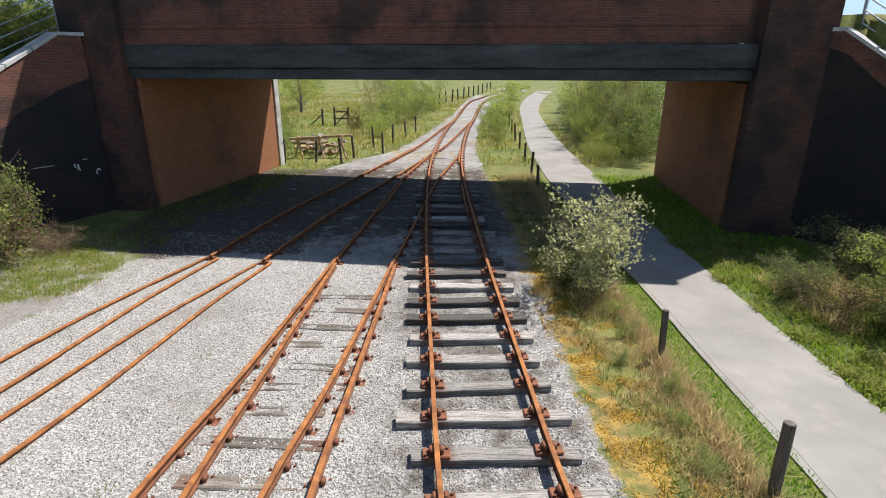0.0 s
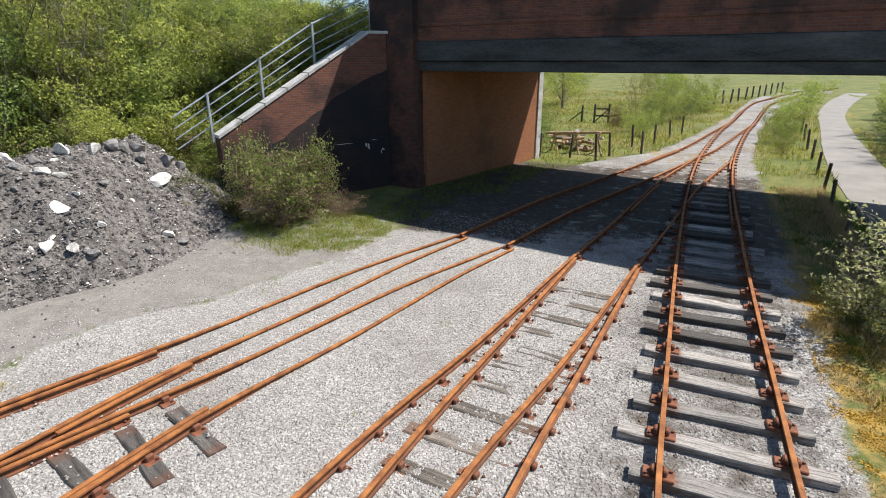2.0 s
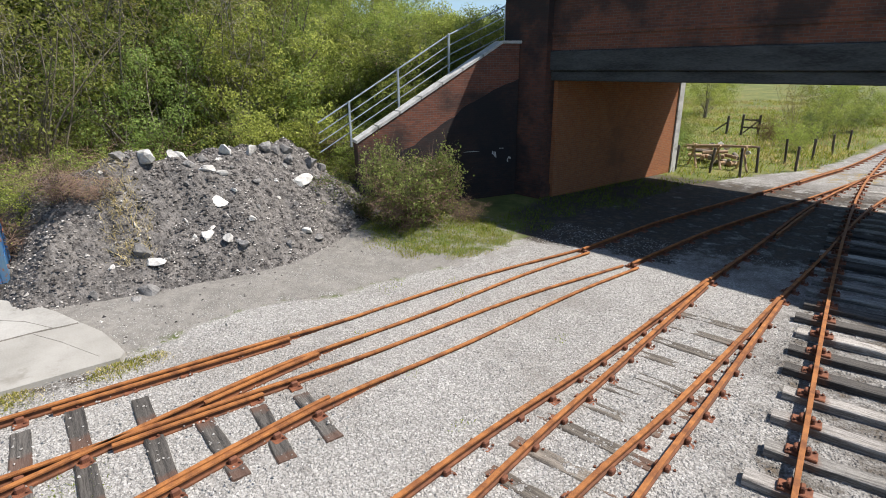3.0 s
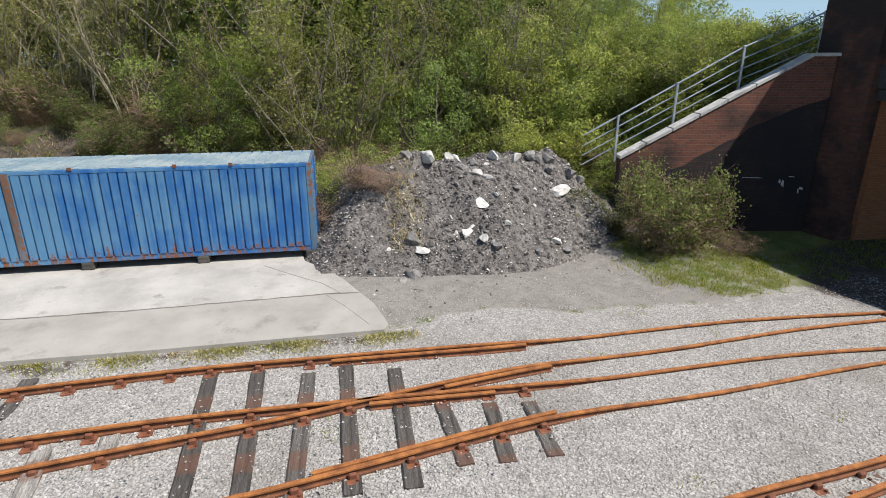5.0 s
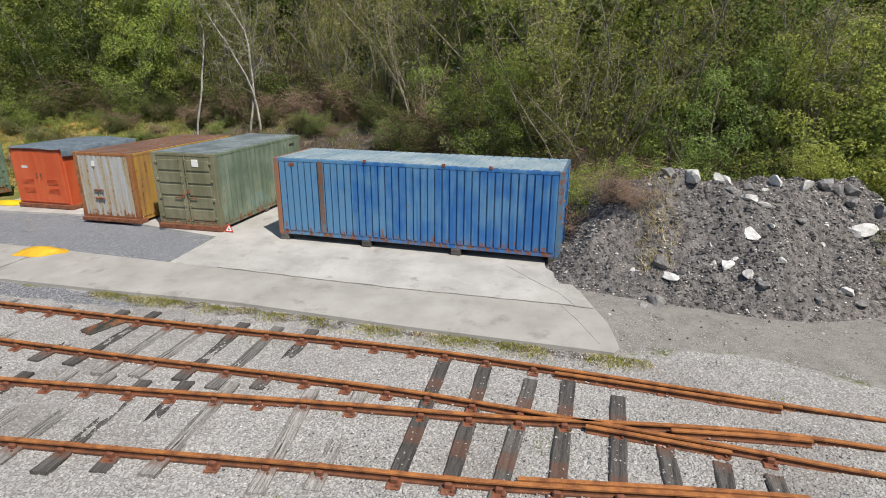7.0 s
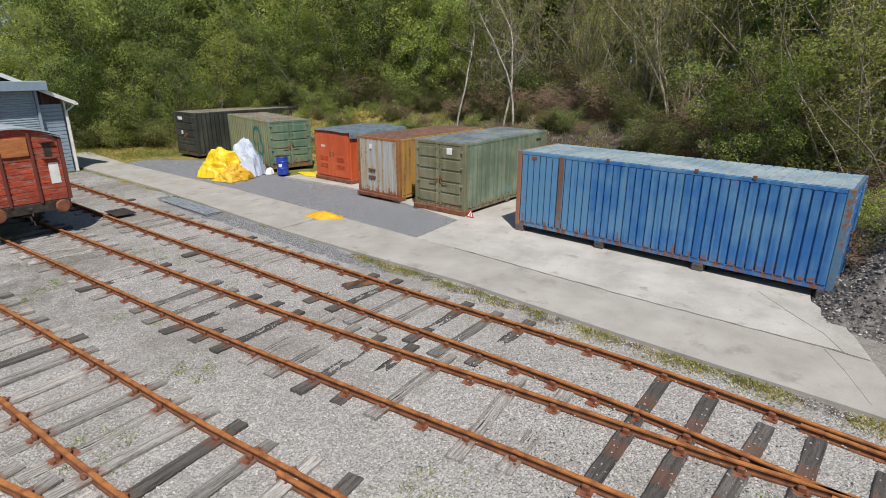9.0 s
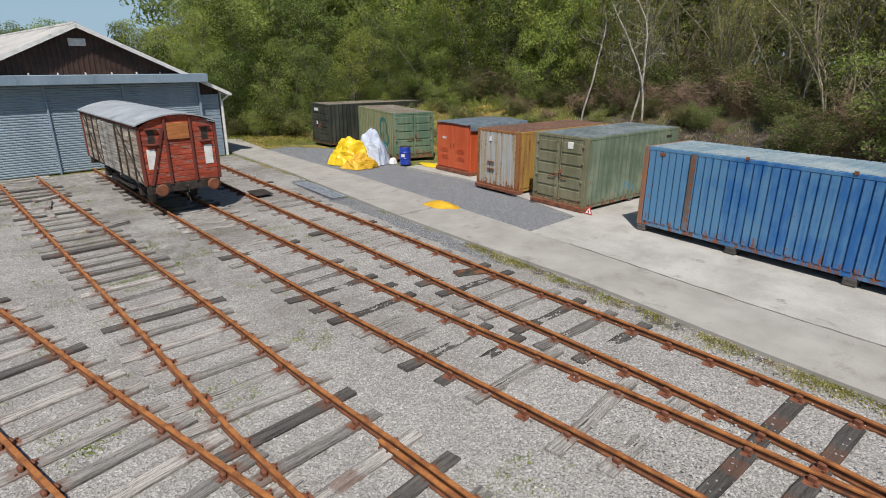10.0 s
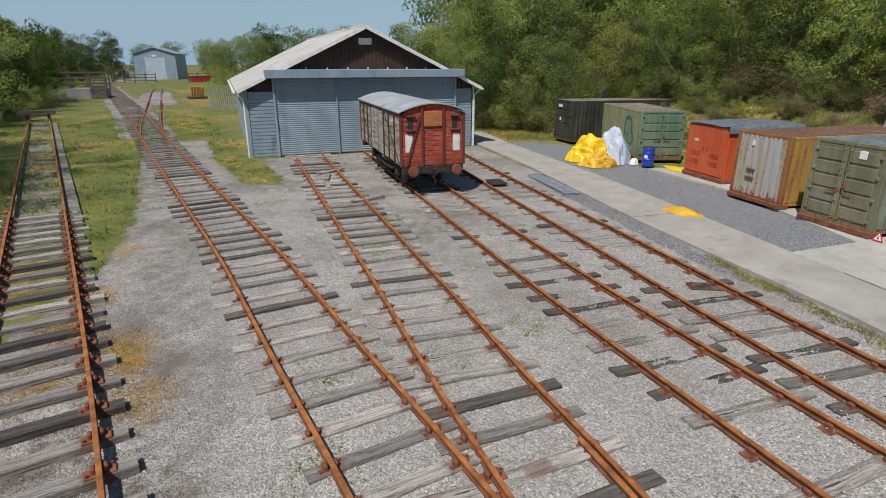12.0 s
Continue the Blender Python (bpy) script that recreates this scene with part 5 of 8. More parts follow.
    for x0, x1 in ((0.22, 1.50), (12.2, width - 0.2)):
        b = Build()
        sheet(b, Vector((x0, -0.02, 0)), Z, X, 3.5, x1 - x0, 0.19, 0.03, Vector((0, -1, 0)))
        part("side_panel", b, CLAD_BLUE, s)
    part("bulkhead_light", Build().box((mid - 0.36, -0.05, 5.95), (mid + 0.38, 0.06, 6.30), cut=0.04), WHITE, s, "white box on the gable")
    part("floor_slab", Build().box((0.1, 0.0, -0.1), (width - 0.1, length - 0.1, 0.05)), CONCRETE, s)
    return s


shed((-4.71, -31.7), math.degrees(math.atan2(0.114, -0.993)), 13.46, 22.0, 3.72, 6.9, "blue-grey engine shed with a brown gable and closed roller doors")

# ---- goods van ----
PLANK_RED = mottled("peeling red wagon paint", (0.16, 0.032, 0.022), (0.46, 0.068, 0.026), scale=2.6, grain=26, stretch=(1, 0.8, 3), relief=0.6, vary=0.35, stain=(0.27, 0.18, 0.14), stain_amount=0.50, stain_scale=2.4)
PLANK_BARE = mottled("bare weathered planks", (0.075, 0.052, 0.038), (0.52, 0.46, 0.38), scale=2.2, grain=22, stretch=(0.4, 1, 6), relief=0.7, vary=0.6, stain=(0.16, 0.05, 0.03), stain_amount=0.35, stain_scale=1.5)
PLANK_ORANGE = mottled("orange brown board", (0.30, 0.105, 0.030), (0.46, 0.18, 0.06), scale=3, grain=24, stretch=(1, 1, 4), relief=0.5)
IRON_RED = painted_steel("red iron strap", (0.13, 0.030, 0.020), (0.16, 0.045, 0.03), 0.45, rough=0.7)
IRON_DARK = mottled("dark greasy iron", (0.018, 0.015, 0.014), (0.075, 0.06, 0.05), scale=5, rough=0.6, metal=0.2, grain=50, relief=0.3)
VAN_ROOF = mottled("grey canvas roof", (0.25, 0.275, 0.30), (0.40, 0.43, 0.455), scale=1.0, rough=0.6, grain=30, relief=0.15, stain=(0.20, 0.21, 0.215), stain_amount=0.3)
VAN_LEN, VAN_W = 8.6, 2.52
head = math.degrees(math.atan2(-0.986, -0.166))
van = thing("goods_van", pose(-9.62, -18.95, 0.20, 0, 0, head), "old wooden goods van, peeling red end and bare grey sides", "railway wagon")
hw = VAN_W / 2
z0, z1 = 1.02, 2.90
part("underframe", Build().box((0.15, -0.95, 0.72), (VAN_LEN - 0.15, -0.83, 0.98), cut=0.01).box((0.15, 0.83, 0.72), (VAN_LEN - 0.15, 0.95, 0.98), cut=0.01).box((0.3, -0.83, 0.80), (VAN_LEN - 0.3, 0.83, 0.97)), IRON_DARK, van)
for x in (0.0, VAN_LEN - 0.14):
    part("headstock", Build().box((x, -hw + 0.02, 0.70), (x + 0.14, hw - 0.02, 1.0), cut=0.012), IRON_DARK, van)
rows = 10
for k in range(rows):
    a, c = z0 + (z1 - z0) * k / rows, z0 + (z1 - z0) * (k + 1) / rows - 0.012
    for x in (0.02, VAN_LEN - 0.07):
        part("end_plank", Build().box((x, -hw + 0.06, a), (x + 0.05, hw - 0.06, c), cut=0.006), PLANK_RED, van)
    for y in (-hw, hw - 0.05):
        for xa, xb in ((0.08, 2.95), (3.00, 5.60), (5.65, VAN_LEN - 0.08)):
            part("side_plank", Build().box((xa, y, a), (xb, y + 0.05, c), cut=0.006), PLANK_BARE, van)
# rounded tops of the ends
for x in (0.02, VAN_LEN - 0.07):
    outline = [(-hw + 0.06, 0.0)] + [(-(hw - 0.06) + (2 * hw - 0.12) * t / 16, 0.40 * math.sin(math.pi * t / 16) ** 0.8 + 0.05) for t in range(17)] + [(hw - 0.06, 0.0)]
    part("end_top", Build().prism(outline, x, x + 0.05, Matrix(((0, 0, 1, 0), (1, 0, 0, 0), (0, 1, 0, z1 + 0.0), (0, 0, 0, 1)))), PLANK_RED, van)
    s = -1 if x < 1 else 1
    f = x if x < 1 else x + 0.05
    for y in (-0.42, 0.42):
        part("end_stanchion", Build().box((min(f, f + s * 0.06), y - 0.04, 0.98), (max(f, f + s * 0.06), y + 0.04, z1 + 0.32), cut=0.008), IRON_RED, van)
    for sy in (-1, 1):
        b = Build()
        b.add([(f, sy * 1.12, 1.0), (f + s * 0.05, sy * 1.12, 1.0), (f + s * 0.05, sy * 0.55, z1), (f, sy * 0.55, z1), (f, sy * 1.02, 1.0), (f + s * 0.05, sy * 1.02, 1.0), (f + s * 0.05, sy * 0.45, z1), (f, sy * 0.45, z1)],
              [(0, 1, 2, 3), (7, 6, 5, 4), (0, 4, 5, 1), (1, 5, 6, 2), (2, 6, 7, 3), (3, 7, 4, 0)])
        if sy == (1 if x < 1 else -1):
            part("end_brace", b, IRON_RED, van)
        part("corner_angle", Build().box((f - 0.04, sy * hw - 0.05, z0 - 0.02), (f + 0.06, sy * hw + 0.05, z1 + 0.08), cut=0.008), IRON_RED, van)
        part("vent_board", Build().box((min(f, f + s * 0.10), sy * 0.88 - 0.19, 2.34), (max(f, f + s * 0.10), sy * 0.88 + 0.19, 2.40), cut=0.01), IRON_RED, van)
        part("vent_board", Build().box((min(f, f + s * 0.10), sy * 0.88 - 0.19, 2.86), (max(f, f + s * 0.10), sy * 0.88 + 0.19, 2.92), cut=0.01), IRON_RED, van)
        part("vent_opening", Build().box((min(f, f + s * 0.008), sy * 0.88 - 0.11, 2.42), (max(f, f + s * 0.008), sy * 0.88 + 0.11, 2.84)), IRON_DARK, van)
        part("white_panel", Build().box((min(f, f + s * 0.012), sy * 0.95 - 0.14, 1.55), (max(f, f + s * 0.012), sy * 0.95 + 0.14, 2.22)), WHITE, van, "flaking white panel")
    part("end_board", Build().box((min(f, f + s * 0.05), -0.36, 2.50), (max(f, f + s * 0.05), 0.36, 3.06), cut=0.01), PLANK_ORANGE, van, "orange brown board")
    for sy in (-1, 1):
        buf = Build().tube([(f, sy * 0.87, 0.86), (f + s * 0.32, sy * 0.87, 0.86)], [0.10, 0.075], 12)
        buf.tube([(f + s * 0.32, sy * 0.87, 0.86), (f + s * 0.36, sy * 0.87, 0.86), (f + s * 0.39, sy * 0.87, 0.86)], [0.20, 0.215, 0.18], 20)
        part("buffer", buf, RUST_DARK, van, smooth=False)
    hook = Build().tube([(f, 0, 0.86), (f + s * 0.22, 0, 0.84), (f + s * 0.28, 0, 0.92)], 0.035, 8)
    for q in range(3):
        hook.tube([(f + s * 0.20, -0.03 + 0.06 * (q % 2), 0.82 - 0.16 * q), (f + s * 0.24, -0.03 + 0.06 * (q % 2), 0.66 - 0.16 * q)], 0.025, 6)
    part("coupling", hook, IRON_DARK, van)
# sides: straps, sliding doors, bottom rail
for sy in (-1, 1):
    for x in (1.0, 2.0, 2.97, 5.62, 6.6, 7.6):
        part("side_strap", Build().box((x - 0.04, min(sy * hw, sy * (hw + 0.05)), 0.96), (x + 0.04, max(sy * hw, sy * (hw + 0.05)), z1), cut=0.008), IRON_DARK, van)
    for xa, xb in ((0.15, 2.88), (5.72, 8.45)):
        b = Build()
        b.add([(xa, sy * hw, 1.02), (xa + 0.09, sy * hw, 1.02), (xb, sy * hw, z1 - 0.05), (xb - 0.09, sy * hw, z1 - 0.05), (xa, sy * (hw + 0.035), 1.02), (xa + 0.09, sy * (hw + 0.035), 1.02), (xb, sy * (hw + 0.035), z1 - 0.05), (xb - 0.09, sy * (hw + 0.035), z1 - 0.05)],
              [(0, 1, 2, 3), (7, 6, 5, 4), (0, 4, 5, 1), (1, 5, 6, 2), (2, 6, 7, 3), (3, 7, 4, 0)])
        part("diagonal_strap", b, IRON_DARK, van)
    lo, hi = sorted((sy * (hw + 0.004), sy * (hw + 0.02)))
    door = part("side_door", Build().box((3.12, lo, 1.05), (5.46, hi, z1 - 0.06)), SLEEPER_GREY, van, "grey plank double door")
    for k in range(9):
        x = 3.13 + 0.26 * k
        lo, hi = sorted((sy * (hw + 0.021), sy * (hw + 0.055)))
        part("door_board", Build().box((x, lo, 1.05), (x + 0.245, hi, z1 - 0.06), cut=0.006), SLEEPER_GREY, door)
    part("cant_rail", Build().box((0.0, min(sy * (hw - 0.04), sy * (hw + 0.04)), z1 - 0.02), (VAN_LEN, max(sy * (hw - 0.04), sy * (hw + 0.04)), z1 + 0.09), cut=0.01), IRON_RED, van)
# curved roof
outline = [(-(hw + 0.10) + (2 * hw + 0.20) * t / 20, 0.46 * math.sin(math.pi * (0.08 + 0.84 * t / 20)) ** 0.9) for t in range(21)]
outline += [(y, z - 0.045) for y, z in outline[::-1]]
part("roof", Build().prism(outline, -0.09, VAN_LEN + 0.07, Matrix(((0, 0, 1, 0), (1, 0, 0, 0), (0, 1, 0, z1 + 0.02), (0, 0, 0, 1)))), VAN_ROOF, van, "curved grey canvas roof")
for k, x in enumerate((1.75, VAN_LEN - 1.75)):
    for sy in (-1, 1):
        w = Build().tube([(x, sy * 0.66, 0.50), (x, sy * 0.70, 0.50), (x, sy * 0.78, 0.50)], [0.49, 0.49, 0.455], 32)
        part("wheel", w, IRON_DARK, van)
        sp = Build().box((x - 0.14, sy * 0.98 - 0.10, 0.36), (x + 0.14, sy * 0.98 + 0.10, 0.66), cut=0.03)
        for q in range(4):
            sp.box((x - 0.50 + 0.09 * q, sy * 0.98 - 0.045, 0.67 + 0.016 * q), (x + 0.50 - 0.09 * q, sy * 0.98 + 0.045, 0.684 + 0.016 * q))
        part("axlebox", sp, IRON_DARK, van)
        for q in (-0.20, 0.20):
            part("axle_guard", Build().box((x + q - 0.04, sy * 0.90 - 0.012, 0.30), (x + q + 0.04, sy * 0.90 + 0.012, 0.80)), IRON_DARK, van)
    part("axle", Build().tube([(x, -0.9, 0.50), (x, 0.9, 0.50)], 0.07, 10), IRON_DARK, van)
for sy in (-1, 1):
    part("brake_lever", Build().tube([(1.9, sy * 1.02, 0.62), (3.6, sy * 1.05, 0.55), (4.9, sy * 1.08, 0.60)], 0.03, 6), IRON_DARK, van)
    part("step_board", Build().box((2.4, sy * 1.05 - 0.10, 0.52), (5.2, sy * 1.05 + 0.10, 0.56), cut=0.008), IRON_DARK, van)
for y in (-0.55, 0.55):
    part("floor_beam", Build().box((0.2, y - 0.08, 0.86), (VAN_LEN - 0.2, y + 0.08, 1.0)), IRON_DARK, van)
part("floor", Build().box((0.06, -hw + 0.06, 0.985), (VAN_LEN - 0.06, hw - 0.06, 1.02)), SLEEPER_DARK, van)

# ---- spoil heap with rocks ----
SPOIL = mottled("dark shaly spoil", (0.055, 0.050, 0.047), (0.215, 0.200, 0.188), scale=5.0, grain=22, relief=1.0, depth=0.09, stain=(0.30, 0.28, 0.26), stain_amount=0.16, stain_scale=7)
ROCK = mottled("pale limestone rock", (0.40, 0.39, 0.37), (0.72, 0.71, 0.68), scale=4, grain=30, relief=0.6, depth=0.02, vary=0.5)
ROCK_GREY = mottled("grey rock", (0.10, 0.098, 0.098), (0.29, 0.282, 0.272), scale=4, grain=30, relief=0.7, depth=0.02, vary=0.6)


def heap_z(x, y):
    """The heap's height over the yard: steep front, broken crest, tailing off at the back."""
    front = -11.45 - 0.26 * abs(y - 8.3) ** 1.25 * (1 if y < 8.3 else 0.75)
    d = (front - x)
    rise = min(2.45, 0.78 * d) if d > 0 else 0.35 * d
    rise -= 0.55 * max(0, d - 4.2)
    rise = min(rise, 0.95 * (y - 2.9), 1.05 * (13.8 - y))
    rough = 0.42 * noise.noise((x * 0.7, y * 0.7, 4.0)) + 0.20 * noise.noise((x * 2.2, y * 2.2, 1.0)) + 0.06 * noise.noise((x * 6, y * 6, 9.0))
    return max(-0.3, rise + rough * ramped(rise, -0.2, 0.8))


b = Build()
hx = [-20.5 + 0.14 * i for i in range(70)]
hy = [2.0 + 0.14 * j for j in range(90)]
b.v = [(x + 0.04 * noise.noise((x * 7, y * 7, 2)), y + 0.04 * noise.noise((x * 7, y * 7, 5)), heap_z(x, y)) for y in hy for x in hx]
nx = len(hx)
b.f = [(j * nx + i, j * nx + i + 1, (j + 1) * nx + i + 1, (j + 1) * nx + i) for j in range(len(hy) - 1) for i in range(nx - 1)]
b.f = [f for f in b.f if max(b.v[i][2] for i in f) > -0.25]
b.mi = [0] * len(b.f)
heap = tagged(part("spoil_mound", b, SPOIL), "dark grey heap of shaly spoil strewn with rocks", "heap")


def rock_mesh(seed, material):
    """An angular block: a sphere cut flat by many random planes."""
    rnd = random.Random(seed)
    bm = bmesh.new()
    bmesh.ops.create_icosphere(bm, subdivisions=2, radius=0.5)
    cuts = [(Vector((rnd.gauss(0, 1), rnd.gauss(0, 1), rnd.gauss(0, 1))).normalized(), rnd.uniform(0.20, 0.36)) for _ in range(11)]
    for v in bm.verts:
        for c, at in cuts:
            over = v.co.dot(c) - at
            if over > 0:
                v.co -= c * over
        v.co += Vector((rnd.uniform(-1, 1), rnd.uniform(-1, 1), rnd.uniform(-1, 1))) * 0.012
    me = bpy.data.meshes.new("rock")
    bm.to_mesh(me)
    bm.free()
    me.materials.append(material)
    return me


ROCKS = [rock_mesh(k, ROCK) for k in range(5)]
ROCKS_GREY = [rock_mesh(10 + k, ROCK_GREY) for k in range(5)]
rnd = random.Random(11)


def rock(x, y, z, size, pale, label, squash=0.6, tilt=0.0):
    me = rnd.choice(ROCKS if pale else ROCKS_GREY)
    r = new("rock", me)
    r.matrix_world = pose(x, y, z, 0, tilt) @ pose(0, 0, 0, rnd.uniform(-15, 15), rnd.uniform(-15, 15), rnd.uniform(0, 360)) @ Matrix.Diagonal((size, size * rnd.uniform(0.6, 0.9), size * squash, 1))
    return tagged(r, label, "rock", group="rocks on the heap")


# x, y, size, pale, squash, tilt
for x, y, size, pale, squash, tilt in (
        (-14.0, 10.9, 0.95, 1, 0.35, 38), (-13.47, 7.77, 0.62, 1, 0.4, 35), (-15.3, 7.75, 0.62, 1, 0.6, 0), (-15.1, 7.5, 0.5, 1, 0.6, 10), (-14.95, 9.05, 0.5, 1, 0.9, 20),
        (-14.83, 9.81, 0.55, 1, 0.9, 20), (-15.1, 6.75, 0.85, 1, 0.5, 10), (-15.3, 6.2, 0.6, 0, 0.6, 5), (-15.08, 10.5, 0.65, 0, 0.7, 5), (-15.0, 10.8, 0.6, 0, 0.7, 0),
        (-14.9, 11.2, 0.75, 0, 0.6, 10), (-14.63, 10.95, 0.55, 0, 0.7, 20), (-14.6, 11.8, 0.8, 0, 0.7, 15), (-14.5, 12.2, 0.55, 0, 0.8, 15), (-14.29, 8.0, 0.6, 1, 0.4, 30),
        (-14.13, 8.3, 0.42, 1, 0.6, 30), (-14.9, 8.3, 0.5, 0, 0.7, 20), (-14.48, 7.63, 0.45, 0, 0.7, 30), (-13.47, 8.22, 0.25, 1, 0.7, 35), (-12.9, 6.96, 0.55, 1, 0.4, 38),
        (-12.47, 7.3, 0.45, 1, 0.45, 35), (-12.12, 7.48, 0.42, 0, 0.8, 30), (-12.04, 9.43, 0.36, 1, 0.8, 30), (-11.93, 9.71, 0.42, 0, 0.8, 30), (-11.83, 8.65, 0.35, 0, 0.7, 25),
        (-13.31, 5.53, 0.75, 0, 0.4, 38), (-12.99, 5.56, 0.65, 1, 0.3, 10), (-12.55, 5.14, 0.75, 0, 0.5, 15), (-12.42, 4.76, 0.60, 0, 0.5, 10), (-13.85, 9.22, 0.4, 0, 0.4, 35),
        (-13.2, 10.04, 0.35, 0, 0.6, 35), (-11.14, 7.94, 0.22, 1, 0.7, 0), (-13.84, 5.06, 0.45, 0, 0.6, 30), (-12.5, 8.03, 0.3, 1, 0.6, 35), (-13.1, 4.2, 0.3, 0, 0.7, 20)):
    rock(x, y, heap_z(x, y) + 0.05, size, pale, "pale angular limestone block lying on the spoil heap" if pale else "grey angular rock lying on the spoil heap", squash, tilt)

for k in range(70):
    x, y = rnd.uniform(-15.6, -11.6), rnd.uniform(4.2, 12.6)
    if heap_z(x, y) > 0.1:
        pale = rnd.random() < 0.30
        rock(x, y, heap_z(x, y) + 0.01, rnd.uniform(0.10, 0.30), pale, "small pale stone lying on the spoil heap" if pale else "small grey stone lying on the spoil heap", rnd.uniform(0.5, 0.8), 30)

# ---- loose stones ----
def pebbles(name, places, low, high, material, label, seed, darkened=None):
    """Many small angular stones in one mesh."""
    rs = np.random.RandomState(seed)
    n = len(places)
    base = np.array([(1, 0, -0.3), (-1, 0, -0.3), (0, 1, -0.3), (0, -1, -0.3), (0.25, 0.2, 1), (-0.3, -0.2, 0.9)], float)
    tri = np.array([(0, 2, 4), (2, 1, 5), (2, 5, 4), (1, 3, 5), (3, 0, 4), (3, 4, 5)])
    size = rs.uniform(low, high, (n, 1, 1)) * np.array([1.0, 0.8, 0.46])
    shape = base[None] * size * rs.uniform(0.6, 1.25, (n, 6, 1)) + rs.uniform(-0.18, 0.18, (n, 6, 3)) * size
    a = rs.uniform(0, math.tau, n)
    c, s = np.cos(a)[:, None], np.sin(a)[:, None]
    x, y, z = shape[..., 0].copy(), shape[..., 1].copy(), shape[..., 2].copy()
    shape[..., 0], shape[..., 1] = c * x - s * y, s * x + c * y
    shape += np.asarray(places)[:, None, :]
    faces = (tri[None] + 6 * np.arange(n)[:, None, None]).reshape(-1, 3)
    me = bpy.data.meshes.new(name)
    me.from_pydata(shape.reshape(-1, 3).tolist(), [], faces.tolist())
    me.materials.append(material)
    if darkened is not None:
        me.attributes.new("grime", "FLOAT", "POINT").data.foreach_set("value", np.repeat(np.asarray(darkened, float), 6))
    return tagged(new(name, me), label, "stones", kind="stuff")


def chips_material(name, stops):
    m, node, link, bsdf = shader(name)
    geo = node("NewGeometry")
    col = ramp(node, stops)
    link(geo.outputs["Random Per Island"], col.inputs[0])
    co = node("TexCoord")
    wob = node("TexNoise", Scale=2.2, Detail=8.0, Roughness=0.7)
    tuft = node("TexNoise", Scale=0.35, Detail=6.0, Roughness=0.6)
    link(co.outputs["Object"], wob.inputs[0])
    link(co.outputs["Object"], tuft.inputs[0])
    both = maths(node, link, "ADD", maths(node, link, "MULTIPLY", wob.outputs[0], 0.5), maths(node, link, "MULTIPLY", tuft.outputs[0], 0.5))
    soil = maths(node, link, "MULTIPLY", node("Attribute", attribute_name="grime").outputs["Fac"], sharpen(node, link, both, 0.36, 0.62))
    link(blend(node, link, maths(node, link, "MULTIPLY", soil, 0.8), col.outputs[0], (0.095, 0.082, 0.068)), bsdf.inputs["Base Color"])
    n = node("TexNoise", Scale=60.0, Detail=3.0)
    link(co.outputs["Object"], n.inputs[0])
    bump(node, link, bsdf, n.outputs[0], 0.4, 0.005)
    bsdf.inputs["Roughness"].default_value = 0.9
    return m


CHIPS = chips_material("limestone chips", [(0.0, (0.23, 0.221, 0.207)), (0.4, (0.355, 0.345, 0.328)), (0.92, (0.455, 0.445, 0.427)), (1.0, (0.58, 0.57, 0.55))])
CHIPS_SHALE = chips_material("broken shale", [(0.0, (0.030, 0.027, 0.026)), (0.7, (0.12, 0.108, 0.101)), (0.97, (0.22, 0.205, 0.19)), (1.0, (0.48, 0.46, 0.43))])
CHIPS_DARK = chips_material("shale chips", [(0.0, (0.030, 0.027, 0.026)), (0.55, (0.145, 0.132, 0.124)), (0.90, (0.29, 0.27, 0.25)), (1.0, (0.58, 0.56, 0.53))])
rs = np.random.RandomState(5)
spots, darkened = [], []
while len(spots) < 105000:
    r, a = 4.0 + 17 * rs.rand() ** 1.15, rs.uniform(0, math.tau)
    x, y = r * math.cos(a), r * math.sin(a)
    if -17 < x < 3.2 and y < 16 and inside(x, y, YARD):
        spots.append((x, y, ground_z(x, y) + rs.uniform(-0.004, 0.008)))
        darkened.append(grime_shade_at(x, y))
pebbles("ballast_stones", spots, 0.016, 0.034, CHIPS, "loose grey limestone ballast chips", 6, darkened)
spots = []
while len(spots) < 1500:
    y = rs.uniform(-3.5, 6.0)
    x = rs.uniform(-10.6, -5.2)
    spots.append((x, y, 0.030 + rs.uniform(0, 0.022)))
pebbles("stray_stones", spots, 0.014, 0.028, CHIPS, "stray ballast chips lying on the sleepers", 9, [0.3] * len(spots))
spots = []
while len(spots) < 14000:
    x, y = rs.uniform(-16, -7.4), rs.uniform(2.6, 12.5)
    if inside(x, y, DIRT) and heap_z(x, y) < 0 and noise.noise((x * 0.8, y * 0.8, 31.0)) + 0.2 * (x + 11.0) > rs.uniform(-1.1, 0.5):
        spots.append((x, y, ground_z(x, y) - 0.004))
pebbles("dirt_gravel", spots, 0.010, 0.032, CHIPS, "loose gravel trodden into the dirt", 8, [0.8] * len(spots))
spots = []
while len(spots) < 15000:
    x, y = rs.uniform(-18, -10.5), rs.uniform(2.5, 13.5)
    z = heap_z(x, y)
    if z > -0.05:
        spots.append((x, y, z + 0.01))
    elif rs.rand() < 0.03 and inside(x, y, DIRT):
        spots.append((x, y, ground_z(x, y) + 0.01))
pebbles("shale_fragments", spots, 0.014, 0.055, CHIPS_DARK, "dark broken shale fragments over the heap", 7)
spots = []
while len(spots) < 1300:
    x, y = rs.uniform(-17.5, -11.0), rs.uniform(3.0, 13.2)
    z = heap_z(x, y)
    if z > 0.0 and noise.noise((x * 1.1, y * 1.1, 71.0)) > rs.uniform(-0.6, 0.4):
        spots.append((x, y, z + 0.01))
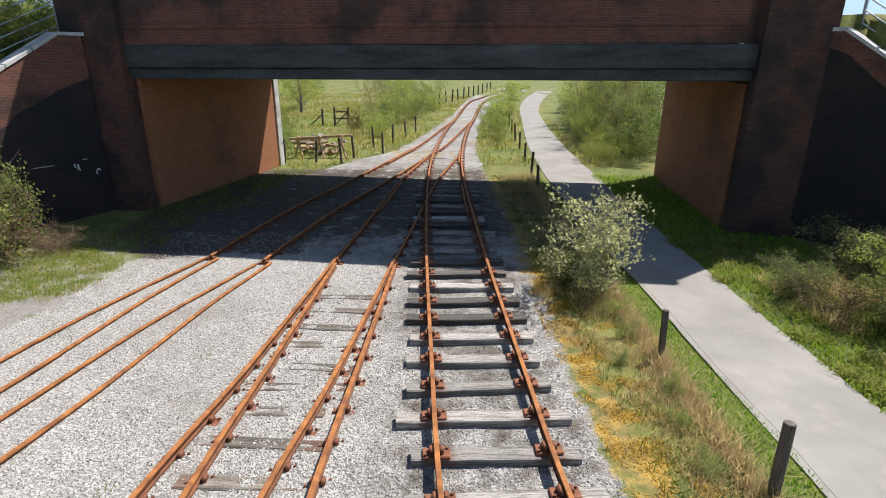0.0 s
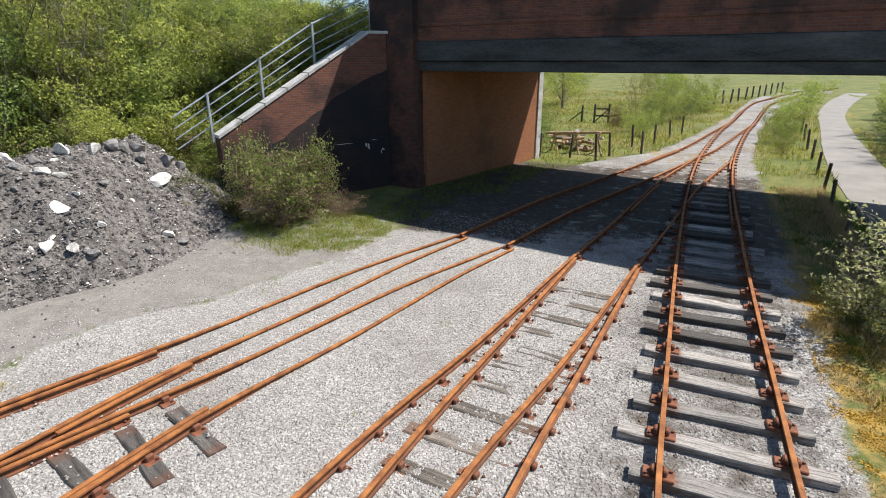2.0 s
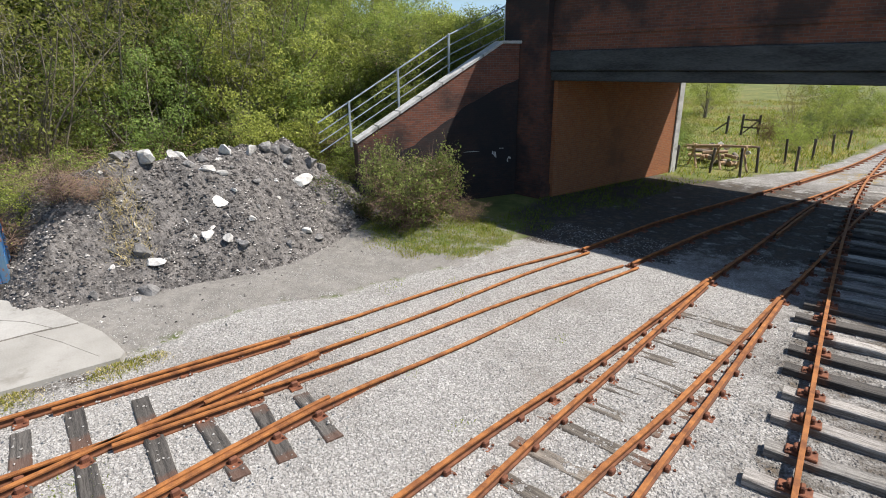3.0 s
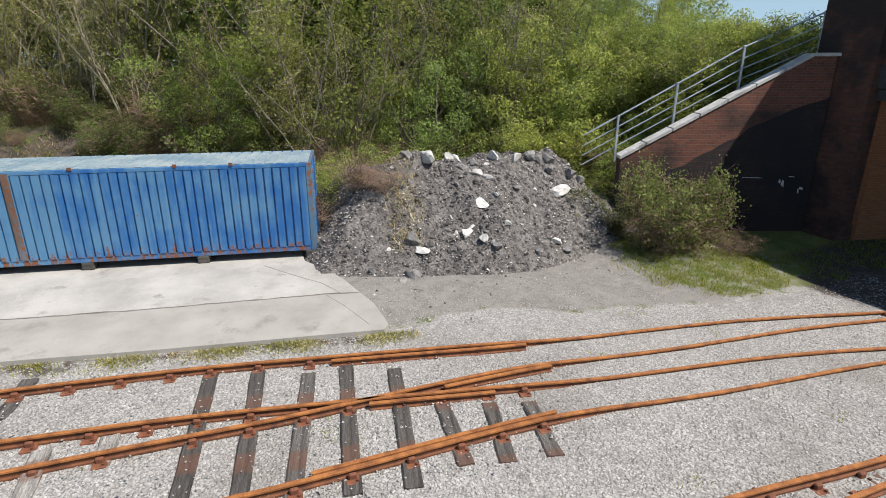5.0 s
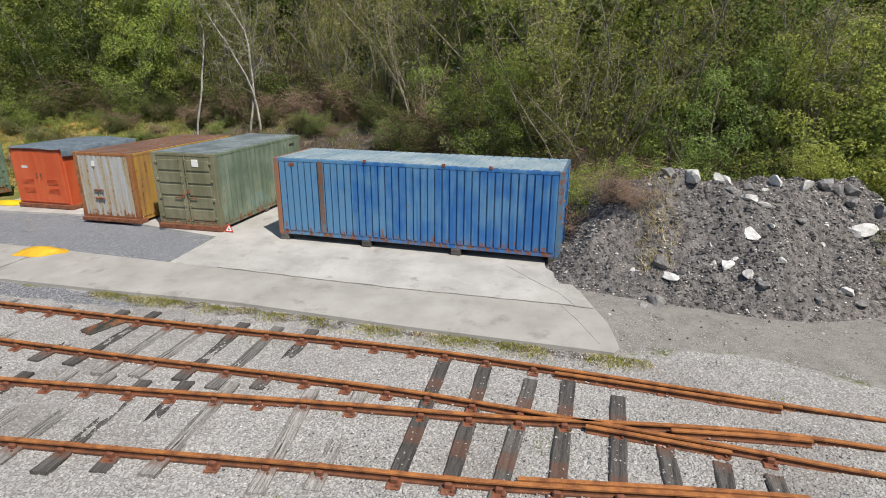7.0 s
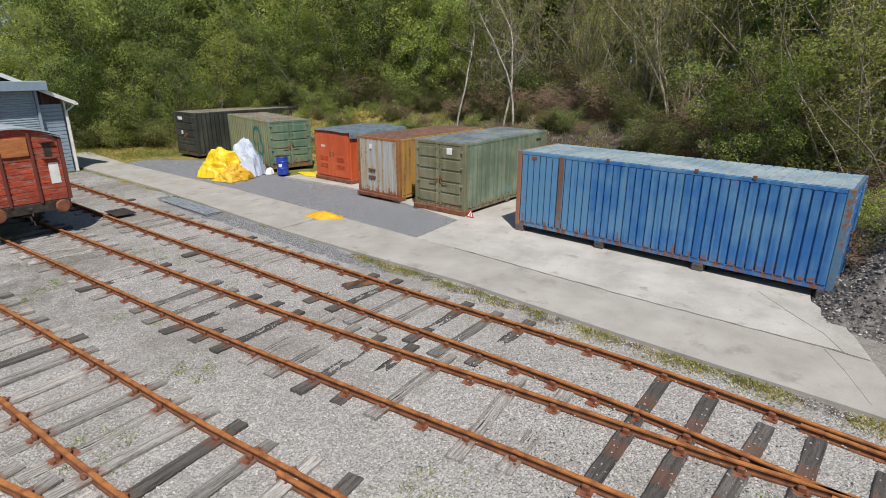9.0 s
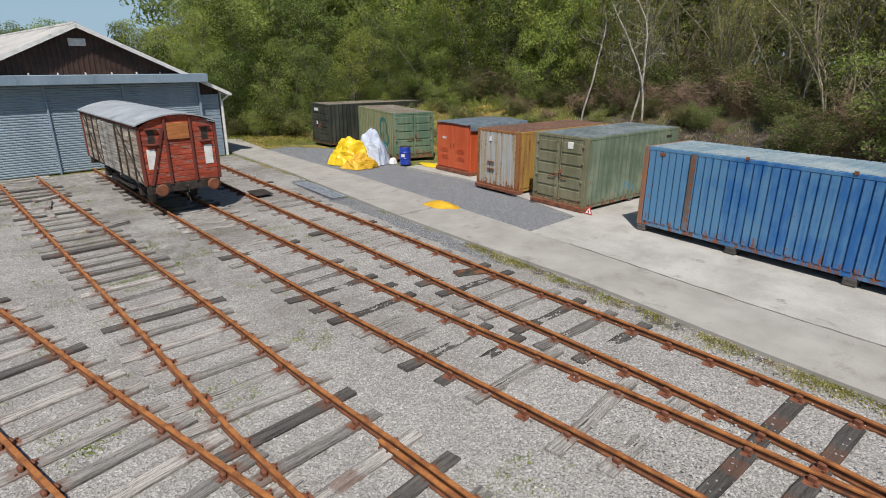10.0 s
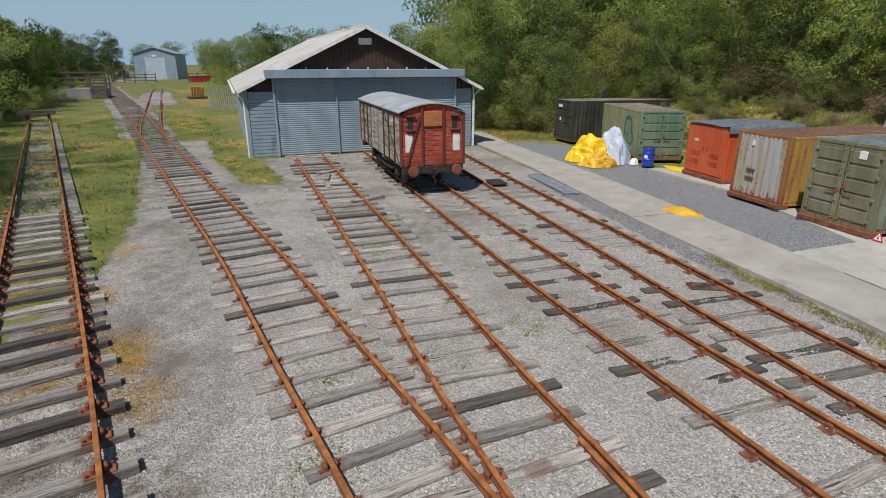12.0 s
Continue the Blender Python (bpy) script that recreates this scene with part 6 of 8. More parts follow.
pebbles("broken_rock", spots, 0.04, 0.105, CHIPS_SHALE, "hand-sized broken shale and stone over the heap", 17)

# ---- trees and shrubs ----
def leaf_mesh(name, centres, size, material, rs, droop=0.3):
    """Small pointed leaves scattered at the centres."""
    n = len(centres)
    c = np.asarray(centres)
    u = rs.normal(size=(n, 3))
    u[:, 2] = u[:, 2] * 0.5 - droop
    face = rs.normal(size=(n, 3))
    if c.shape[1] == 6:
        face = c[:, 3:] + 0.5 * face
        c = c[:, :3]
        u = np.cross(face, u)
    u /= np.linalg.norm(u, axis=1)[:, None]
    w = np.cross(u, face)
    w /= np.linalg.norm(w, axis=1)[:, None]
    s = size * rs.uniform(0.6, 1.35, (n, 1))
    leaf = np.stack([c - u * s * 0.5, c + (u * 0.5 + w * 0.3) * s, c + (u * 0.2 - w * 0.45) * s], 1)
    me = bpy.data.meshes.new(name)
    me.from_pydata(leaf.reshape(-1, 3).tolist(), [], np.arange(3 * n).reshape(n, 3).tolist())
    me.materials.append(material)
    return me


def grow(seed, height, stems, lean, limb, twig_step, leaves_per_twig, fluff, first=0.3, thick=0.05, spray=2, mass=0.0, per_mass=0):
    """Stems, limbs and twigs as tapered tubes, and the places of the leaves: along the twigs, or (mass) on rounded clumps at the limbs' ends."""
    rnd = random.Random(seed)
    b = Build()
    leaves = []

    def shoot(start, way, length, radius, depth):
        count = max(2, int(length / (0.6 if depth else 0.9)))
        pts, p, d = [start], start.copy(), way.normalized()
        for k in range(count):
            d = (d + Vector((rnd.gauss(0, 0.13), rnd.gauss(0, 0.13), rnd.gauss(0.05, 0.07)))).normalized()
            p = p + d * (length / count)
            pts.append(p.copy())
        b.tube(pts, [radius * (1 - (0.86 if depth else 0.72) * k / count) for k in range(count + 1)], 5 if depth == 0 else 3, cap=False)
        return pts, d

    for s in range(stems):
        a = rnd.uniform(0, math.tau)
        tilt = rnd.uniform(0.3, 1.0) * lean
        way = Vector((math.cos(a) * tilt, math.sin(a) * tilt, 1))
        tall = height * rnd.uniform(0.78, 1.0)
        pts, _ = shoot(Vector((math.cos(a) * 0.25 * (stems > 1), math.sin(a) * 0.25 * (stems > 1), -0.25)), way, tall, thick * tall / 6, 0)
        n = len(pts)
        limbs = max(4, int(tall * (1 - first) / twig_step))
        for q in range(limbs):
            t = first + (1 - first) * (q + rnd.random()) / limbs
            k = min(int(t * (n - 1)), n - 2)
            p = pts[k].lerp(pts[k + 1], t * (n - 1) - k)
            aa = rnd.uniform(0, math.tau)
            up = rnd.uniform(0.25, 1.0)
            run = limb * (1.15 - 0.75 * t) * rnd.uniform(0.6, 1.1)
            lp, _ = shoot(p, Vector((math.cos(aa), math.sin(aa), up)), run, thick * tall / 6 * 0.32 * (1.2 - 0.7 * t), 1)
            if mass:
                core, r = lp[-1], mass * rnd.uniform(0.65, 1.2)
                for _ in range(int(per_mass * (r / mass) ** 2)):
                    d = Vector((rnd.gauss(0, 1), rnd.gauss(0, 1), rnd.gauss(0.25, 0.9))).normalized()
                    at = core + Vector((d.x, d.y, d.z * 0.72)) * (r * (1 - 0.38 * rnd.random() ** 2))
                    leaves.append((at.x, at.y, at.z, d.x, d.y, d.z + 0.25))
            for j in range(1, len(lp)):
                for q3 in range(spray):
                    tw = Vector((rnd.gauss(0, 1), rnd.gauss(0, 1), rnd.gauss(0.3, 0.6))).normalized()
                    length = rnd.uniform(0.25, 0.6) if q3 < 2 else rnd.uniform(0.4, 1.1)
                    end = lp[j] + tw * length
                    wide = tw.orthogonal().normalized() * 0.008
                    b.add([lp[j] - wide, lp[j] + wide, end], [(0, 1, 2)])
                    for _ in range(leaves_per_twig if q3 < 2 and not mass else 0):
                        q2 = lp[j].lerp(end, rnd.uniform(0.2, 1.1))
                        leaves.append((q2.x + rnd.gauss(0, fluff), q2.y + rnd.gauss(0, fluff), q2.z + rnd.gauss(0, fluff * 0.8)))
    return b, leaves


def plant_kind(name, label, category, seed, bark, leaf, leaf_size, **shape):
    """A model of a tree or shrub, first built below the place; copies stand in the place."""
    wood, leaves = grow(seed, **shape)
    return name, label, category, wood.mesh("trunk", bark, smooth=True), leaf_mesh("crown", leaves, leaf_size, leaf, np.random.RandomState(seed))


def plant(kind, x, y, scale=1.0, turn=None, group="", z=None, tall=1.0):
    name, label, category, wood, crown = kind
    t = thing(name, pose(x, y, ground_z(x, y) if z is None else z, 0, 0, rnd.uniform(0, 360) if turn is None else turn) @ Matrix.Diagonal((scale, scale, scale * tall, 1)), label, category, group)
    part("trunk", wood, None, t)
    part("crown", crown, None, t)
    return t


T = {
    "birch1": plant_kind("birch_tree", "slender pale-stemmed birch with fresh green leaves", "tree", 21, BARK_PALE, LEAF_SPRING, 0.105, mass=0.62, per_mass=110, height=10.5, stems=1, lean=0.10, limb=2.6, twig_step=0.20, leaves_per_twig=22, fluff=0.13, spray=4, first=0.22),
    "birch2": plant_kind("birch_tree", "leaning pale birch with thin spring foliage", "tree", 22, BARK_PALE, LEAF_OLIVE, 0.080, height=10.5, stems=2, lean=0.22, limb=2.2, twig_step=0.30, leaves_per_twig=15, fluff=0.13, spray=5, first=0.30),
    "willow1": plant_kind("willow_tree", "many-stemmed willow with olive spring leaves", "tree", 23, BARK_TAN, LEAF_OLIVE, 0.080, height=9.5, stems=7, lean=0.36, limb=1.7, twig_step=0.50, leaves_per_twig=18, fluff=0.15, spray=5, first=0.22, thick=0.036),
    "willow2": plant_kind("willow_tree", "grey many-stemmed willow just coming into leaf", "tree", 24, BARK_GREY, LEAF_OLIVE, 0.075, height=10.0, stems=8, lean=0.30, limb=1.5, twig_step=0.55, leaves_per_twig=12, fluff=0.15, spray=4, first=0.26, thick=0.036),
    "poles": plant_kind("willow_tree", "thicket of tall pale stems with few leaves", "tree", 33, BARK_TAN, LEAF_OLIVE, 0.075, height=8.5, stems=9, lean=0.34, limb=1.3, twig_step=0.60, leaves_per_twig=8, fluff=0.14, spray=4, first=0.24, thick=0.042),
    "leafy": plant_kind("broadleaf_tree", "leafy bright green tree at the wood's edge", "tree", 25, BARK, LEAF_SPRING, 0.115, mass=0.72, per_mass=150, height=9.0, stems=3, lean=0.22, limb=2.6, twig_step=0.32, leaves_per_twig=26, fluff=0.17, spray=3, first=0.06),
    "mid": plant_kind("broadleaf_tree", "full mid-green broadleaf tree in the wood", "tree", 32, BARK, LEAF_MID, 0.115, mass=0.75, per_mass=150, height=9.0, stems=3, lean=0.24, limb=2.6, twig_step=0.32, leaves_per_twig=26, fluff=0.17, spray=3, first=0.08),
    "bare": plant_kind("birch_tree", "leaning white-stemmed birch with few leaves", "tree", 38, BARK_PALE, LEAF_OLIVE, 0.08, height=11.0, stems=1, lean=0.16, limb=1.9, twig_step=0.40, leaves_per_twig=6, fluff=0.12, spray=4, first=0.25, thick=0.042),
    "dark": plant_kind("broadleaf_tree", "dark green broadleaf tree behind the yard", "tree", 26, BARK, LEAF_DARK, 0.120, mass=0.80, per_mass=150, height=9.5, stems=3, lean=0.20, limb=2.8, twig_step=0.34, leaves_per_twig=22, fluff=0.19, first=0.06),
    "far_dark": plant_kind("broadleaf_tree", "dark green tree in the far hedge", "tree", 36, BARK, LEAF_DARK, 0.240, mass=1.00, per_mass=75, height=9.5, stems=4, lean=0.30, limb=3.0, twig_step=0.45, leaves_per_twig=16, fluff=0.32, first=0.04, spray=2),
    "far_mid": plant_kind("broadleaf_tree", "mid-green tree in the far hedge", "tree", 37, BARK, LEAF_MID, 0.230, mass=1.00, per_mass=75, height=9.0, stems=4, lean=0.32, limb=2.8, twig_step=0.45, leaves_per_twig=16, fluff=0.32, first=0.04, spray=2),
    "bush": plant_kind("green_shrub", "dense bright green leafy shrub", "shrub", 27, BARK, LEAF_SPRING, 0.075, mass=0.36, per_mass=75, height=2.6, stems=7, lean=0.75, limb=1.0, twig_step=0.22, leaves_per_twig=21, fluff=0.12, first=0.08, thick=0.03),
    "bushdark": plant_kind("green_shrub", "dense mid-green leafy shrub", "shrub", 28, BARK, LEAF_MID, 0.075, mass=0.36, per_mass=75, height=2.6, stems=7, lean=0.8, limb=1.0, twig_step=0.22, leaves_per_twig=22, fluff=0.12, first=0.08, thick=0.03),
    "bramble": plant_kind("bramble_bush", "tangled bramble bush with brown canes", "shrub", 29, TWIG, LEAF_BRAMBLE, 0.078, height=2.3, stems=18, lean=1.0, limb=0.9, twig_step=0.28, leaves_per_twig=15, fluff=0.10, spray=4, first=0.06, thick=0.024),
    "twigs": plant_kind("dry_thicket", "dry brown nearly leafless thicket", "shrub", 30, TWIG, LEAF_OLIVE, 0.06, height=2.2, stems=20, lean=1.0, limb=0.9, twig_step=0.25, leaves_per_twig=1, fluff=0.10, spray=5, first=0.05, thick=0.024),
    "sallow": plant_kind("sallow_bush", "young sallow with silvery green leaves beside the path", "shrub", 31, BARK, LEAF_SILVER, 0.072, height=2.45, stems=11, lean=0.42, limb=0.6, twig_step=0.15, leaves_per_twig=8, fluff=0.055, first=0.16, thick=0.024),
}
rnd = random.Random(77)


def wood_edge(y):
    """Where the wood begins, west of the yard."""
    pts = [(-75, -19), (-48, -21.5), (-38, -24), (-32, -28), (-26, -31.6), (-14, -32.2), (-4, -31), (1, -27), (5, -22.5), (12, -20.5), (20, -19), (30, -18)]
    for (ya, xa), (yb, xb) in zip(pts, pts[1:]):
        if ya <= y <= yb:
            return xa + (xb - xa) * (y - ya) / (yb - ya)
    return pts[0][1] if y < pts[0][0] else pts[-1][1]


y = -52.0
while y < 17:
    south, north = y < -14.5, y > 2
    for row, gap in enumerate((1.0, 3.4, 6.2, 9.0, 12.0, 16.0)):
        x = wood_edge(y) - gap + rnd.uniform(-0.9, 0.9)
        yy = y + rnd.uniform(-1.0, 1.0)
        if row >= 3:
            name = rnd.choice(["far_dark", "far_mid", "far_mid"])
        elif -43 < y < -33 and row < 2:
            name = rnd.choice(["dark", "dark", "mid"])
        elif south:
            name = rnd.choice(["leafy", "mid", "birch1", "leafy", "mid", "leafy", "dark"])
        elif north:
            name = rnd.choice(["mid", "willow1", "poles", "leafy", "willow2", "poles"])
        else:
            name = rnd.choice(["poles", "willow2", "poles", "poles", "willow1"] if row < 2 else ["mid", "willow1", "willow2", "leafy"])
        plant(T[name], x, yy, rnd.uniform(0.88, 1.12) * (0.82 if row == 0 else 1.0 + 0.10 * row), group="wood beside the yard")
    y += 2.3
y = -60.0
while y < 15:
    for gap, low, high in ((-0.4, 0.5, 1.0), (0.8, 0.8, 1.5), (2.6, 0.9, 1.5), (4.8, 1.0, 1.6)):
        x = wood_edge(y) - gap + rnd.uniform(-0.8, 0.8)
        kinds = ["twigs", "bramble", "twigs", "bramble"] if -13 < y < 4 else ["bush", "bramble", "bushdark", "twigs", "bramble"] if gap < 1 else ["bushdark", "bramble", "twigs", "bush"]
        plant(T[rnd.choice(kinds)], x, y + rnd.uniform(-0.7, 0.7), rnd.uniform(low, high), group="undergrowth below the wood")
    y += rnd.uniform(1.5, 2.3)
for k in range(130):
    yy = rnd.uniform(-33, 3)
    x = rnd.uniform(wood_edge(yy), wood_edge(yy) + 5.0)
    if x < -26.5 and (yy < -12 or rnd.random() < 0.45):
        kinds = ["twigs", "bramble", "bush", "bramble", "bush"] if yy < -12 else ["twigs", "twigs", "bramble"]
        plant(T[rnd.choice(kinds)], x, yy, rnd.uniform(0.22, 0.55), group="brush on the bank")
for x, yy, turn in ((-30.4, -13.5, 100), (-30.3, -10.6, 120), (-30.1, -9.9, 200)):
    plant(T["bare"], x, yy, rnd.uniform(0.85, 1.05), turn=turn, group="wood beside the yard")
# the bank behind the wing wall
for k in range(70):
    x, yy = rnd.uniform(-26, -12.0), rnd.uniform(13.8, 27)
    if (x + 10.8) * 0.81 - (yy - 18.6) * 0.586 < -1.0 and ground_z(x, yy) < 4.2:
        plant(T[rnd.choice(["bush", "bush", "bushdark", "bramble", "bush"])], x, yy, rnd.uniform(0.5, 1.0), group="bushes on the road bank")
for x, yy, name, size in ((-21.5, 23.5, "leafy", 0.58), (-24.5, 26.0, "mid", 0.62), (-27.0, 29.5, "far_mid", 0.70), (-23.0, 21.5, "leafy", 0.60), (-29.5, 27.0, "far_mid", 0.80), (-19.5, 20.5, "leafy", 0.48), (-26.0, 23.5, "mid", 0.66), (-20, 18, "leafy", 0.5), (-23, 17, "mid", 0.6), (-18.5, 15.5, "willow1", 0.5), (-26, 20, "mid", 0.6), (-22, 14, "willow2", 0.7), (-29, 18, "mid", 0.8), (-24, 14.5, "leafy", 0.9), (-27, 16, "mid", 1.0), (-30, 21, "mid", 0.85), (-25, 21, "mid", 0.5), (-33, 23, "far_mid", 0.9), (-36, 19, "far_dark", 1.1), (-29, 24, "far_mid", 0.65), (-34, 27, "far_mid", 0.8), (-38, 24, "far_dark", 1.0), (-33, 17, "mid", 1.1), (-21, 15, "birch2", 0.7), (-28, 12, "leafy", 1.0)):
    plant(T[name], x, yy, size, group="bushes on the road bank")
for k in range(85):
    t = rnd.uniform(-0.25, 1.25)
    off = rnd.uniform(1.3, 10.5)
    x, yy = -10.9 - 4.2 * t - 0.81 * off, 18.5 - 5.2 * t + 0.586 * off
    size = rnd.uniform(0.6, 0.85) + 0.6 * max(0.0, min(1.0, t))
    size = min(size, (7.0 - ground_z(x, yy)) / 2.3)
    if size > 0.3:
        plant(T[rnd.choice(["bush", "bush", "bushdark", "bush"])], x, yy, size, group="bushes on the road bank")
for k in range(16):
    t = k / 15
    off = rnd.uniform(1.0, 2.6)
    x, yy = -10.9 - 4.2 * t - 0.81 * off, 18.5 - 5.2 * t + 0.586 * off
    plant(T[rnd.choice(["bush", "bushdark", "bramble", "bush"])], x, yy, rnd.uniform(0.35, 0.6), group="bushes on the road bank")
for x, yy in ((-16.5, 13.2), (-17.5, 11.8), (-16.2, 14.6), (-18.2, 9.6), (-18.5, 7.2), (-18.8, 5.2), (-17.3, 4.2)):
    plant(T[rnd.choice(["bush", "bramble", "twigs"])], x, yy, rnd.uniform(0.5, 0.8), z=max(ground_z(x, yy), heap_z(x, yy) * 0.8), group="bushes behind the heap")
plant(T["twigs"], -15.9, 4.9, 0.6, z=heap_z(-15.9, 4.9) - 0.1)
plant(T["twigs"], -14.9, 5.3, 0.4, z=heap_z(-14.9, 5.3) - 0.1)
plant(T["twigs"], -16.8, 3.9, 0.7, z=0.3)
plant(T["bramble"], -11.1, 12.9, 0.98, turn=20, tall=1.3)
plant(T["bramble"], -11.3, 13.2, 0.95, turn=190, tall=1.2)
plant(T["twigs"], -10.9, 12.7, 0.75, turn=70, tall=1.1)
plant(T["twigs"], -9.9, 14.2, 0.45, turn=10)
for x, yy, name, size in ((-14.3, 12.9, "bramble", 0.55), (-14.9, 13.5, "bush", 0.55), (-14.0, 12.3, "bramble", 0.42), (-15.4, 14.2, "bush", 0.6), (-14.6, 14.6, "bramble", 0.5), (-13.9, 15.3, "bramble", 0.4), (-13.0, 16.6, "bramble", 0.4), (-12.4, 17.6, "bush", 0.35), (-13.3, 11.7, "bush", 0.35), (-12.9, 12.4, "bramble", 0.4)):
    plant(T[name], x, yy, size, group="bushes on the road bank")
plant(T["twigs"], -11.9, 13.9, 0.9, turn=200)
for x, yy, name, size in ((-14.7, 11.9, "bramble", 0.75), (-15.2, 12.7, "bush", 0.8), (-14.2, 12.6, "bramble", 0.6), (-15.6, 11.6, "bramble", 0.6)):
    plant(T[name], x, yy, size, group="bushes on the road bank")
plant(T["sallow"], 3.62, 11.5, 1.05, turn=40)
for x, yy, sz in ((3.9, 7.4, 0.16), (3.7, 6.6, 0.14), (3.85, 9.2, 0.18), (3.6, 5.6, 0.15), (3.95, 10.2, 0.2), (3.4, 8.3, 0.12)):
    plant(T["bushdark"], x, yy, sz, group="low scrub on the shoulder")
plant(T["bramble"], 3.2, 11.9, 0.40)
# east of the path and beyond the bridge
for x, yy, name, size in ((8.3, 10.0, "twigs", 0.5), (8.9, 9.0, "bramble", 0.55), (9.4, 8.0, "twigs", 0.6), (8.4, 11.2, "bramble", 0.45), (10.2, 10.2, "bush", 0.6), (9.9, 7.0, "bushdark", 0.7), (10.6, 12.2, "bramble", 0.7),
                          (11.2, 30.5, "willow1", 0.45), (10.4, 29.5, "bushdark", 0.8), (11.8, 34.5, "bushdark", 1.1), (13.2, 32, "bushdark", 1.2), (11.0, 40, "bushdark", 0.9), (13.2, 44, "willow1", 0.7), (9.6, 28.6, "bush", 0.5), (11.5, 33, "mid", 0.62), (12.8, 36, "willow1", 0.75), (10.8, 37.5, "willow1", 0.6), (13.4, 41, "mid", 0.7), (15.5, 47, "willow2", 0.8), (17, 53, "mid", 0.8), (12.4, 30, "bushdark", 0.9), (14.8, 34, "mid", 0.8), (16, 40, "willow1", 0.9),
                          (19, 60, "leafy", 0.9), (21, 67, "willow1", 0.9), (10.2, 31.5, "bush", 0.55), (10.0, 34.2, "bushdark", 0.6), (14.0, 50, "bush", 0.8), (24, 75, "leafy", 1.0),
                          (8.5, 27.2, "bush", 0.42), (9.2, 26.4, "bush", 0.5), (9.0, 28.2, "bush", 0.5), (9.6, 29.8, "bush", 0.6), (10.3, 33.4, "bush", 0.9), (10.9, 36.5, "bush", 0.9), (11.8, 42.5, "bush", 1.0), (13.2, 47.0, "bush", 1.1), (10.8, 27.5, "bushdark", 0.9), (11.3, 29.2, "bushdark", 1.1), (12.2, 40.0, "bush", 1.2), (14.3, 51.5, "bush", 1.2), (16.2, 56.5, "bush", 1.3), (-7.6, 28.6, "bushdark", 0.8), (-8.6, 31.0, "bush", 1.0), (-11.9, 56.0, "leafy", 0.62), (4.6, 36, "bush", 0.62), (5.2, 40, "bush", 0.75), (5.9, 44, "bush", 0.8), (4.3, 33, "bush", 0.4), (7.2, 52, "bush", 0.9), (8.8, 60, "bush", 1.0), (11, 68, "bush", 1.0),
                          (-8.9, 29.5, "bush", 0.95), (-9.6, 32, "leafy", 0.45), (-8.2, 33, "bushdark", 0.8), (-11.2, 52, "leafy", 0.7), (-3.3, 38, "bush", 0.7), (-3.9, 45, "willow1", 0.42), (-1.8, 50, "leafy", 0.42), (0.0, 56, "bush", 1.25), (-2.5, 58, "leafy", 0.5),
                          (-3.0, 36.0, "bush", 0.6), (-2.4, 41.5, "bushdark", 0.8), (-2.0, 44.5, "bush", 1.0), (-1.0, 47.5, "bushdark", 1.0), (-2.6, 52, "bush", 1.2), (0.6, 53, "bush", 0.8), (9.4, 30.6, "bushdark", 0.5), (9.9, 32.6, "bush", 0.7), (10.6, 35.4, "bushdark", 0.9), (11.4, 38.4, "bush", 0.9), (12.6, 33.5, "bushdark", 1.3), (12.0, 31.2, "bush", 1.1), (13.8, 37, "mid", 0.6), (11.2, 32.0, "birch2", 0.42), (-4.8, 40.5, "twigs", 0.8), (-14, 70, "bush", 1.4), (-25, 95, "bush", 1.6), (-6, 88, "bush", 1.3), (-35, 80, "leafy", 0.8)):
    plant(T[name], x, yy, size, group="scrub beyond the bridge" if yy > 20 else "scrub beside the path")
